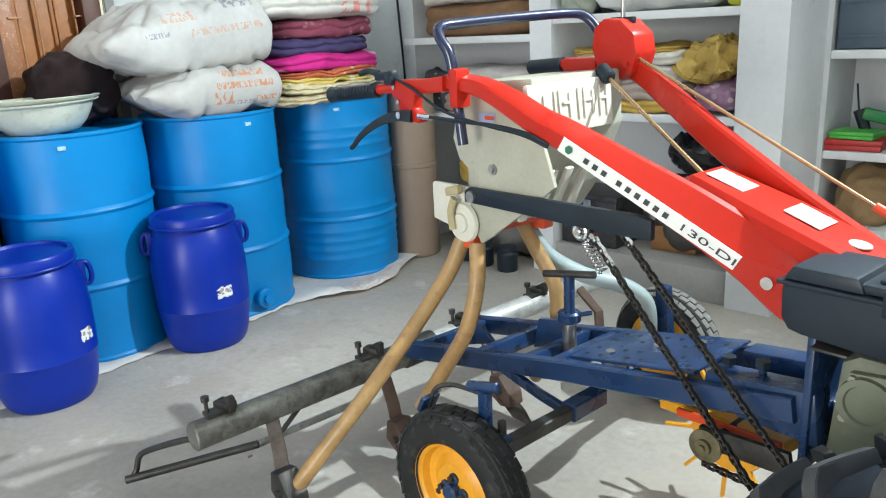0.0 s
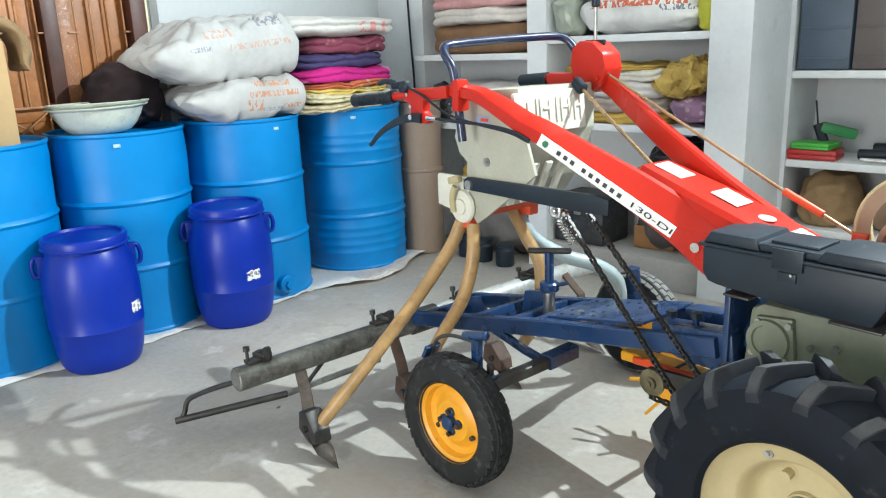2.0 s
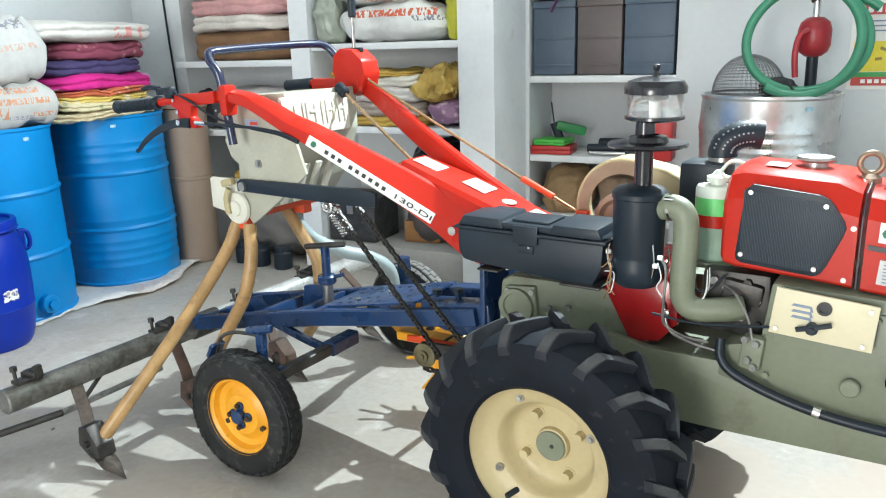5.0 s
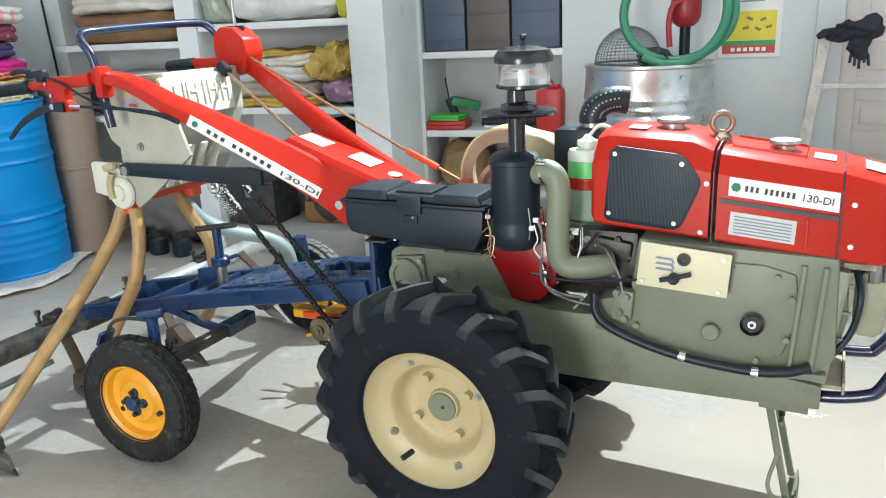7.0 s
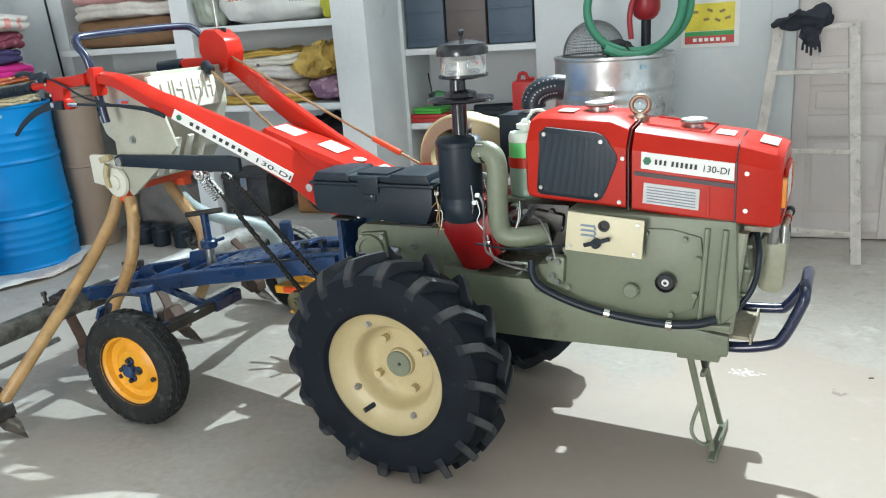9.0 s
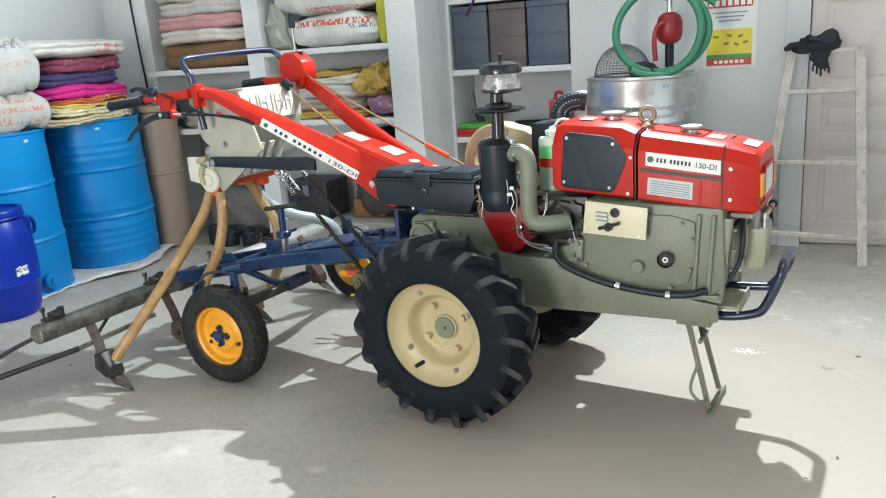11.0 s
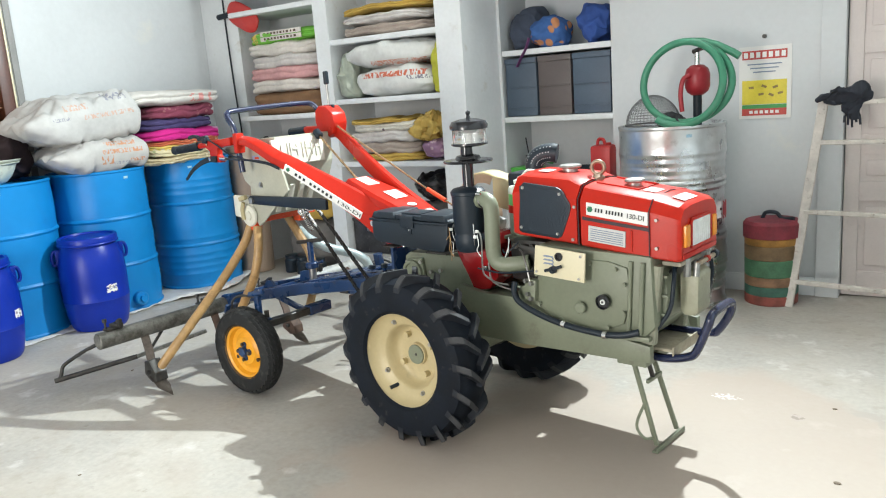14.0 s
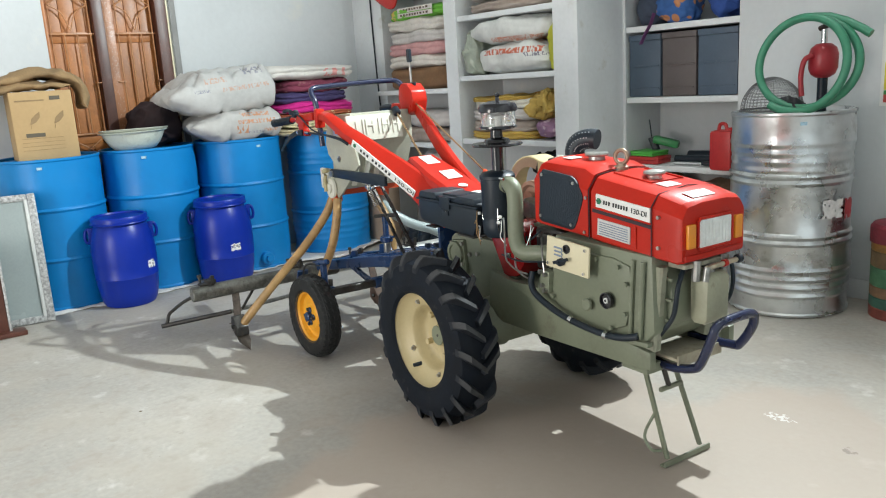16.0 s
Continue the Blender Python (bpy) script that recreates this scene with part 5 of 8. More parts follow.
    ptube("cable", [(-1.165, -0.262, 0.992), (-1.06, -0.262, 0.988), (-0.95, -0.258, 0.984), (-0.87, -0.245, 0.972), (-0.82, -0.230, 0.95)], 0.0045, BLACK, tiller, seg=8)
    pcyl("cable_adjuster", (-1.20, -0.262, 0.992), (-1.155, -0.262, 0.991), 0.0075, CHROME, tiller)
    pcyl("cable_core", (-1.155, -0.262, 0.991), (-1.05, -0.262, 0.988), 0.003, CHROME, tiller, seg=8)
    part("bar_clamp", mk(box, (-1.078, -0.238, 1.058), (0.030, 0.044, 0.088), (0, 0, 0), 0.010), RED, tiller)
    # crossing hoop
    ptube("hoop", [(-1.075, -0.236, 0.93), (-1.095, -0.236, 1.06), (-1.105, -0.24, 1.13), (-1.13, -0.245, 1.17), (-1.15, -0.225, 1.192), (-1.15, -0.16, 1.198), (-1.12, 0.0, 1.205), (-1.09, 0.14, 1.208), (-1.065, 0.185, 1.198), (-1.03, 0.20, 1.15), (-1.02, 0.20, 1.10)], 0.0125, HOOPBLUE, tiller, "dark blue tube hoop between the handlebars")
    # gear quadrant box
    b = bmesh.new()
    prism(b, [(-1.00, 1.065), (-1.02, 1.12), (-1.015, 1.17), (-0.985, 1.192), (-0.935, 1.188), (-0.895, 1.155), (-0.885, 1.11), (-0.90, 1.06), (-0.95, 1.04)], 0.150, 0.232, 0.010)
    q = part("gear_box_quadrant", b, RED, tiller, "red gear lever housing")
    pbox("slot", (-0.955, 0.19, 1.185), (0.07, 0.012, 0.016), BLACK, q)
    pcyl("rivet", (-0.915, 0.152, 1.085), (-0.915, 0.146, 1.085), 0.008, RED, q)
    pcyl("gear_lever", (-0.955, 0.19, 1.19), (-0.952, 0.185, 1.30), 0.0055, STEEL, tiller)
    pcyl("gear_knob", (-0.952, 0.185, 1.285), (-0.951, 0.184, 1.345), 0.0125, BLACK, tiller, "black lever knob", bev=0.004)
    pcyl("bar_end", (-1.18, 0.195, 1.078), (-0.98, 0.195, 1.088), 0.013, RED, tiller)
    pbox("lever_bracket", (-1.08, 0.19, 1.07), (0.11, 0.035, 0.055), RED, tiller, bev=0.008)
    b = bmesh.new()
    lathe(b, [(0, 0), (0.019, 0), (0.020, 0.12), (0.012, 0.128), (0, 0.128)], along((-1.15, 0.195, 1.08), (-1.28, 0.20, 1.07)), 18)
    part("grip", b, BLACK, tiller, "black rubber grip")
    # shift rods
    brass = mat("brass_rod", (0.45, 0.30, 0.17), 0.28, metal=0.8, var=0.2)
    pcyl("shift_rod", (-0.915, 0.075, 1.065), (-0.615, 0.02, 0.87), 0.0048, brass, tiller, "plated shift rod")
    pcyl("rod_knob", (-0.935, 0.08, 1.08), (-0.90, 0.072, 1.056), 0.018, BLACK, tiller, "black rod knob", bev=0.005)
    pcyl("link_rod", (-0.90, 0.17, 1.10), (-0.30, 0.13, 0.815), 0.004, brass, tiller, "thin copper coloured link rod")
    pcyl("link_rod", (-0.22, 0.125, 0.782), (-0.14, 0.12, 0.745), 0.004, brass, tiller)
    pcyl("turnbuckle", (-0.32, 0.131, 0.825), (-0.22, 0.125, 0.782), 0.009, ORANGE, tiller, "orange turnbuckle")
    pbox("rod_fork", (-0.13, 0.12, 0.74), (0.035, 0.025, 0.03), ORANGE, tiller)


handlebars()

# ---------- seed drill hitched behind ----------
drill = thing("seed_drill", TILLER, "navy blue seed drill attachment with tan seed tubes, hitched behind", "seed drill")
HOPPER = mat("grey_beige_hopper_plastic", (0.42, 0.42, 0.34), 0.4, var=0.15, scale=6, dirt=(0.33, 0.29, 0.22), dirt_amount=0.1)
LID = mat("ivory_plastic", (0.66, 0.65, 0.56), 0.42, var=0.1, scale=8, dirt=(0.5, 0.46, 0.36), dirt_amount=0.06)
RUST = mat("rusty_steel", (0.09, 0.055, 0.04), 0.7, var=0.4, scale=22, bump=0.1)


def fz(u):
    """The height of the drill's sloping frame."""
    return 0.275 + 0.2 * (u + 1.49)


def drill_frame():
    sec = rect(0.03, 0.05, 0.004)
    part("frame_rail", mk(sweep, [(-1.49, -0.155, fz(-1.49)), (-0.85, -0.135, fz(-0.85)), (-0.33, -0.11, fz(-0.33) - 0.02)], sec), NAVY, drill)
    part("frame_rail", mk(sweep, [(-1.45, 0.12, fz(-1.45)), (-0.85, 0.115, fz(-0.85)), (-0.33, 0.10, fz(-0.33) - 0.02)], sec), NAVY, drill)
    for u in (-1.40, -1.16, -0.99, -0.90):
        part("cross_member", mk(box, (u, -0.018, fz(u)), (0.034, 0.24, 0.042), (0, -11, 0), 0.004), NAVY, drill)
    part("gusset", mk(prism, [(-1.37, fz(-1.37) - 0.02), (-1.30, fz(-1.30) + 0.05), (-1.27, fz(-1.27) + 0.05), (-1.22, fz(-1.22))], -0.03, -0.015, 0.002), NAVY, drill)
    part("gusset", mk(prism, [(-1.12, fz(-1.12) - 0.02), (-1.10, fz(-1.10) + 0.065), (-1.02, fz(-1.02) + 0.065), (-0.97, fz(-0.97))], 0.03, 0.045, 0.002), NAVY, drill)
    # drilled plate: solid, with black discs painted for the dark of its holes
    bm = bmesh.new()
    u0, u1 = -0.870, -0.535
    box(bm, ((u0 + u1) / 2, 0.0, fz((u0 + u1) / 2) + 0.026), (u1 - u0, 0.225, 0.007), (0, -11.3, 0), 0.002)
    pl = part("drilled_plate", bm, NAVY, drill, "navy plate with rows of bolt holes")
    for i in range(8):
        for v in (-0.085, -0.04, 0.025, 0.07):
            u = u0 + 0.035 + i * 0.038
            if (i + int(v * 100)) % 3:
                pcyl("hole", (u, v, fz(u) + 0.028), (u, v, fz(u) + 0.0305), 0.0065, BLACK, pl, seg=12)
    for u, v in ((-0.78, -0.07), (-0.70, 0.0), (-0.62, 0.05)):
        pcyl("bolt", (u, v, fz(u) + 0.028), (u, v, fz(u) + 0.038), 0.012, CHROME, pl, seg=6)
    # hitch
    part("hitch_block", mk(prism, [(-0.52, 0.445), (-0.52, 0.50), (-0.30, 0.525), (-0.285, 0.42), (-0.44, 0.425)], -0.105, -0.04, 0.008), NAVY, drill)
    part("hitch_block", mk(prism, [(-0.52, 0.445), (-0.52, 0.50), (-0.30, 0.525), (-0.285, 0.42), (-0.44, 0.425)], 0.04, 0.10, 0.008), NAVY, drill)
    part("hitch_tongue", mk(prism, [(-0.47, 0.40), (-0.47, 0.47), (-0.285, 0.49), (-0.285, 0.39)], -0.035, 0.035, 0.006), NAVY, drill)
    part("hitch_plate", mk(prism, [(-0.318, 0.37), (-0.318, 0.64), (-0.303, 0.64), (-0.303, 0.37)], -0.115, 0.09, 0.004), NAVY, drill)
    for u, v in ((-0.495, -0.055), (-0.424, -0.055)):
        z = 0.480 + 0.17 * (u + 0.495)
        pcyl("hitch_bolt", (u, v, z - 0.02), (u, v, z + 0.03), 0.008, NAVY, drill)
        pcyl("hitch_bolt_head", (u, v, z + 0.03), (u, v, z + 0.045), 0.015, BLACK, drill, seg=6)
        pcyl("nut", (u, v, z - 0.02), (u, v, z - 0.005), 0.014, STEEL, drill, seg=6)
    pcyl("pin_head", (-0.34, 0.0, 0.53), (-0.34, 0.0, 0.56), 0.022, DARKSTEEL, drill, seg=16)
    # depth jack with T handle
    pcyl("jack_screw", (-0.965, 0, 0.33), (-0.965, 0, 0.46), 0.020, STEEL, drill, "greasy steel jack tube", r2=0.017)
    pcyl("jack_collar", (-0.965, 0, 0.455), (-0.965, 0, 0.485), 0.030, NAVY, drill, bev=0.005)
    pcyl("jack_post", (-0.965, 0, 0.485), (-0.965, 0, 0.58), 0.014, NAVY, drill)
    pcyl("jack_handle", (-1.035, -0.015, 0.574), (-0.895, 0.015, 0.592), 0.0095, DARKSTEEL, drill, "dark T handle")
    pcyl("jack_lock", (-0.965, 0, 0.47), (-0.91, 0.02, 0.488), 0.006, NAVY, drill)
    # carrying beam to the gauge wheels
    part("wheel_beam", mk(sweep, [(-0.828, -0.400, 0.310), (-0.836, -0.20, 0.306), (-0.842, -0.03, 0.306)], rect(0.032, 0.032, 0.003)), DARKSTEEL, drill, "dark square wheel beam")
    part("wheel_beam", mk(sweep, [(-1.0, 0.50, 0.215), (-0.95, 0.30, 0.275), (-0.88, 0.10, 0.335)], rect(0.034, 0.034, 0.003)), DARKSTEEL, drill, "dark square wheel beam")
    part("beam_sleeve", mk(sweep, [(-0.838, -0.150, 0.306), (-0.842, -0.030, 0.306)], rect(0.043, 0.043, 0.004)), NAVY, drill)
    part("beam_sleeve", mk(sweep, [(-0.93, 0.25, 0.29), (-0.88, 0.12, 0.335)], rect(0.044, 0.044, 0.004)), NAVY, drill)
    part("brace", mk(sweep, [(-1.06, -0.145, 0.345), (-0.93, -0.145, 0.315), (-0.845, -0.143, 0.300)], rect(0.020, 0.024, 0.003)), NAVY, drill)
    part("wheel_post", mk(sweep, [(-0.888, -0.372, 0.185), (-0.885, -0.372, 0.425)], rect(0.024, 0.028, 0.004)), NAVY, drill)
    pcyl("post_bolt", (-0.930, -0.380, 0.425), (-0.848, -0.366, 0.442), 0.0125, NAVY, drill, seg=14, bev=0.003)
    pcyl("post_bolt", (-0.845, -0.362, 0.315), (-0.845, -0.362, 0.362), 0.010, DARKSTEEL, drill, seg=6)
    part("post_clamp", mk(box, (-0.862, -0.375, 0.309), (0.085, 0.044, 0.046), (0, 0, 0), 0.004), NAVY, drill)
    ptube("mud_scraper", [(-1.03, -0.415, 0.35), (-1.01, -0.41, 0.40), (-0.965, -0.395, 0.420), (-0.885, -0.376, 0.418)], 0.0055, DARKSTEEL, drill)
    part("scraper_end", mk(box, (-1.033, -0.415, 0.362), (0.012, 0.05, 0.045), (0, 30, 0), 0.003), NAVY, drill)
    part("wheel_post", mk(sweep, [(-0.98, 0.46, 0.23), (-0.985, 0.44, 0.43)], rect(0.035, 0.04, 0.004)), NAVY, drill)


drill_frame()


def gauge_wheel(u, v, flip, turn, tread):
    w = new("gauge_wheel")
    w.parent = drill
    w.matrix_basis = pose(u, v, 0.190, 0, 20, turn + (180 if flip else 0))
    bm = bmesh.new()
    R, r, h = 0.190, 0.113, 0.042
    lathe(bm, [(r, -h * 0.7), (r + 0.012, -h * 0.95), (r + 0.045, -h), (R - 0.016, -h * 0.86), (R - 0.004, -h * 0.6), (R - 0.002, 0), (R - 0.004, h * 0.6), (R - 0.016, h * 0.86), (r + 0.045, h), (r + 0.012, h * 0.95), (r, h * 0.7)], AXLE, 56)
    t = part("tyre", bm, DUSTRUBBER, w, "black small gauge wheel tyre with shallow tread blocks", 35)
    tb = bmesh.new()
    box(tb, (0, 0, 0), (0.028, 0.0185, 0.005), (0, 0, 10), 0.001, 1)
    block = None
    for i in range(36):
        for k, y in enumerate((-0.0315, -0.011, 0.011, 0.0315)):
            if block is None:
                ob = part("tread_block", tb, tread, t)
                block = ob.data
            else:
                ob = new("tread_block", block)
                ob.parent = t
            edge = abs(y) > 0.02
            ob.matrix_basis = pose(0, y, 0) @ Matrix.Rotation(-2 * math.pi * (i + 0.5 * (k % 2)) / 36, 4, "Y") @ pose(R - (0.0122 if edge else 0.0030), 0, 0, 0, 90, 0) @ Matrix.Rotation(radians((-26 if y > 0 else 26) if edge else 0), 4, "X")
    bm = bmesh.new()
    lathe(bm, [(r + 0.004, h * 0.80), (r + 0.002, h * 0.66), (r - 0.008, h * 0.5), (r - 0.014, h * 0.1), (r - 0.03, -h * 0.02), (r * 0.62, 0.004), (r * 0.52, 0.016), (0.03, 0.018), (0, 0.018)], AXLE, 48)
    lathe(bm, [(r + 0.004, h * 0.80), (r, 0), (r + 0.004, -h * 0.80), (r - 0.02, -h * 0.7), (r - 0.03, -h * 0.3), (0, -h * 0.3)], AXLE, 48)
    part("rim", bm, YELLOW, w, "yellow painted wheel disc", 30)
    hub = pcyl("hub", (0, -0.016, 0), (0, -0.042, 0), 0.021, NAVY, w, "navy four-lobed wheel hub", bev=0.005)
    for i in range(4):
        a = radians(90 * i + 20)
        x, z = 0.031 * math.cos(a), 0.031 * math.sin(a)
        pcyl("lobe", (x * 0.9, -0.014, z * 0.9), (x * 0.9, -0.026, z * 0.9), 0.014, NAVY, hub, seg=14, bev=0.003)
        pcyl("nut", (x * 1.08, -0.024, z * 1.08), (x * 1.08, -0.034, z * 1.08), 0.0080, DARKSTEEL, hub, seg=6)
    for i in range(2):
        pcyl("rim_bolt", (0.075 * math.cos(i * 2.2 + 4), -0.001, 0.075 * math.sin(i * 2.2 + 4)), (0.075 * math.cos(i * 2.2 + 4), -0.012, 0.075 * math.sin(i * 2.2 + 4)), 0.008, DARKSTEEL, w, seg=6)


gauge_wheel(-0.925, -0.421, False, 3.5, DUSTRUBBER)
# far tread: dust, and the bulb's light painted in as a paler colour
gauge_wheel(-1.04, 0.55, True, -4, mat("lit_dusty_tread", (0.20, 0.195, 0.185), 0.7, var=0.4, scale=20))


# spiked drive wheel, its guard, chains and sprockets
sp = new("spiked_wheel")
sp.parent = drill
sp.matrix_basis = pose(-0.615, 0.19, 0.205, 0, 0, 0)
b = bmesh.new()
lathe(b, [(0, -0.012), (0.10, -0.012), (0.104, 0), (0.10, 0.012), (0, 0.012)], AXLE, 36)
part("disc", b, YELLOW, sp, "yellow spiked drive wheel")
for i in range(10):
    a = 2 * math.pi * i / 10 + 0.25
    part("spike", mk(sweep, [(0.09 * math.cos(a), 0, 0.09 * math.sin(a)), (0.187 * math.cos(a), 0, 0.187 * math.sin(a))], rect(0.012, 0.009, 0.002)), YELLOW, sp)
pcyl("hub", (0, -0.03, 0), (0, 0.02, 0), 0.03, DARKSTEEL, sp)
part("chain_guard", mk(sweep, [(-0.69, 0.03, 0.325), (-0.55, 0.02, 0.335), (-0.38, 0.0, 0.345)], rect(0.055, 0.028, 0.004)), YELLOW, drill, "orange-yellow chain guard")
part("chain_guard", mk(sweep, [(-0.62, -0.035, 0.345), (-0.38, -0.045, 0.36)], rect(0.012, 0.02, 0.003)), ORANGE, drill)
pcyl("drive_shaft", (-0.50, -0.13, 0.345), (-0.50, 0.19, 0.345), 0.010, DARKSTEEL, drill)
b = bmesh.new()
lathe(b, [(0, 0), (0.036, 0), (0.036, 0.006), (0.017, 0.008), (0.017, 0.016), (0.008, 0.016), (0.008, 0.022), (0, 0.022)], along((-0.50, -0.118, 0.345), (-0.50, -0.3, 0.345)), 24)
part("sprocket", b, mat("greasy_cast_steel", (0.16, 0.14, 0.08), 0.5, metal=0.5, var=0.4, scale=30), drill, "greasy toothed sprocket")
part("drive_plate", mk(prism, [(-0.53, 0.325), (-0.53, 0.372), (-0.34, 0.385), (-0.33, 0.335)], -0.10, -0.085, 0.004), DARKSTEEL, drill)


def chain(name, p0, p1, pitch=0.0135):
    """A roller chain: alternating narrow and wide links along a line."""
    p0, p1 = Vector(p0), Vector(p1)
    d = p1 - p0
    n = int(d.length / pitch)
    m = along(p0, p1)
    bm = bmesh.new()
    for i in range(n):
        for s in (-1, 1):
            o = 0.0055 if i % 2 else 0.0035
            t = bmesh.new()
            bmesh.ops.create_cube(t, size=1)
            xf(t, t.verts, m @ pose(0, s * o, (i + 0.5) * pitch) @ Matrix.Diagonal((0.010, 0.002, pitch * 1.12, 1)))
            merge(bm, t)
        t = bmesh.new()
        bmesh.ops.create_cone(t, segments=6, radius1=0.0042, radius2=0.0042, depth=0.009, cap_ends=True)
        xf(t, t.verts, m @ pose(0, 0, i * pitch, 90))
        merge(bm, t)
    return part(name, bm, DARKSTEEL, drill, "oily black roller chain", 30, "stuff")


chain("roller_chain", (-0.775, -0.152, 0.758), (-0.378, -0.152, 0.315))
chain("roller_chain", (-0.705, -0.152, 0.782), (-0.305, -0.152, 0.375))
chain("roller_chain", (-0.50, -0.126, 0.308), (-0.35, -0.126, 0.305))
b = bmesh.new()
ang = [2 * math.pi * i / 20 for i in range(21)]
sweep(b, [(-0.795 + 0.016 * math.cos(a), -0.158, 0.757 + 0.016 * math.sin(a)) for a in ang], circle(0.007, 8), caps=False)
cyl(b, (-0.795, -0.175, 0.757), (-0.795, -0.10, 0.757), 0.007, seg=8)
part("tension_ring", b, CHROME, drill, "bright steel tension eye")
b = bmesh.new()
pts = []
for i in range(90):
    a = i * 0.62
    c_ = Vector((-0.782, -0.162, 0.738)).lerp(Vector((-0.730, -0.162, 0.678)), i / 89)
    pts.append(c_ + Vector((0.010 * math.cos(a), 0.010 * math.sin(a), 0.004 * math.cos(a))))
sweep(b, pts, circle(0.0022, 6))
part("spring", b, CHROME, drill, "bright tension spring")
b = bmesh.new()
lathe(b, [(0, 0), (0.024, 0), (0.024, 0.008), (0.012, 0.01), (0.012, 0.02), (0, 0.02)], along((-0.758, -0.138, 0.785), (-0.758, -0.3, 0.785)), 16)
part("sprocket", b, DARKSTEEL, drill)
for du, dz in ((-0.03, 0.03), (0.01, -0.02), (0.028, 0.008)):
    pcyl("link_bolt", (-0.765 + du, -0.158, 0.775 + dz), (-0.765 + du, -0.172, 0.775 + dz), 0.007, CHROME, drill, seg=6)
part("drive_arm", mk(prism, [(-1.138, 0.778), (-1.138, 0.806), (-1.122, 0.816), (-0.64, 0.822), (-0.60, 0.815), (-0.60, 0.775), (-0.70, 0.772)], -0.185, -0.170, 0.003), BLACK, drill, "black flat steel drive arm")
pcyl("arm_bolt", (-1.11, -0.185, 0.795), (-1.11, -0.194, 0.795), 0.014, STEEL, drill, seg=20)


def hopper():
    prof = [(-1.19, 1.06), (-0.935, 1.075), (-0.935, 0.945), (-1.0, 0.80), (-1.06, 0.72), (-1.16, 0.72), (-1.155, 0.86), (-1.20, 0.95)]
    h = part("hopper", mk(prism, prof, -0.155, 0.165, 0.006), HOPPER, drill, "grey-beige plastic seed hopper with an ivory lid")
    part("side_plate", mk(prism, [(-1.15, 1.05), (-1.19, 0.93), (-1.17, 0.88), (-1.125, 0.85), (-1.135, 0.72), (-1.10, 0.675), (-1.06, 0.70), (-0.94, 0.785), (-0.86, 0.845), (-0.93, 1.04)], -0.168, -0.157, 0.002), HOPPER, h)
    pcyl("plate_bolt", (-1.05, -0.168, 0.865), (-1.05, -0.173, 0.865), 0.013, STEEL, h)
    pcyl("plate_bolt", (-1.05, -0.172, 0.865), (-1.05, -0.178, 0.865), 0.007, STEEL, h, seg=6)
    part("maker_plate", mk(box, (-1.065, -0.169, 0.985), (0.055, 0.002, 0.022), (0, 0, 0), 0), mat("pale_blue_label", (0.35, 0.42, 0.6), 0.4), h, "small blue and red maker plate")
    pbox("print", (-1.055, -0.1705, 0.985), (0.03, 0.002, 0.009), ORANGE, h, bev=0)
    # ivory lid, facing forward, with raised strokes
    lid = part("lid", mk(box, (-0.925, -0.04, 1.005), (0.016, 0.285, 0.115), (0, -6, 0), 0.006), LID, h, "ivory hopper lid with embossed strokes")
    for i, v in enumerate((-0.135, -0.10, -0.085, -0.05, -0.02, 0.0, 0.03, 0.055, 0.08)):
        pbox("embossing", (-0.9155, v, 1.01), (0.004, 0.007, 0.07 if i % 3 else 0.055), LID, lid, rot=(0, -6, 0), bev=0.002)
    for v in (-0.06, 0.01, 0.067):
        pbox("embossing", (-0.9155, v, 1.015), (0.004, 0.03, 0.007), LID, lid, rot=(0, -6, 0), bev=0.002)
    for v in (-0.13, -0.075, -0.02, 0.04):
        pbox("lower_slat", (-0.972, v, 0.80), (0.010, 0.026, 0.13), LID, h, rot=(0, 25, 0), bev=0.003)
    # metering units
    m = part("meter_plate", mk(prism, [(-1.275, 0.715), (-1.275, 0.805), (-1.268, 0.812), (-1.13, 0.812), (-1.13, 0.72), (-1.19, 0.70)], -0.172, -0.160, 0.002), LID, drill, "ivory seed metering plate")
    b = bmesh.new()
    lathe(b, [(0, 0), (0.05, 0), (0.052, 0.004), (0.048, 0.012), (0.025, 0.014), (0.023, 0.020), (0, 0.020)], along((-1.155, -0.170, 0.722), (-1.155, -0.3, 0.722)), 32)
    part("meter_disc", b, LID, m)
    b = bmesh.new()
    sweep(b, curve([(-1.175, -0.195, 0.705), (-1.18, -0.195, 0.75), (-1.165, -0.195, 0.785)], 4), rect(0.014, 0.02, 0.004))
    box(b, (-1.165, -0.195, 0.805), (0.05, 0.02, 0.022), (0, -15, 0), 0.006)
    part("meter_lever", b, mat("ochre_plastic", (0.42, 0.36, 0.2), 0.5), m)
    part("outlet_rail", mk(box, (-1.13, 0.0, 0.692), (0.022, 0.35, 0.014), (0, 0, 0), 0.003), ORANGE, drill, "orange-red outlet rail")
    part("outlet_rail_lip", mk(box, (-1.12, 0.0, 0.703), (0.006, 0.35, 0.016), (0, 0, 0), 0.001), ORANGE, drill)
    for v in (-0.155, 0.10):
        pbox("outlet_cup", (-1.15, v, 0.672), (0.055, 0.04, 0.035), ORANGE, drill, bev=0.006)


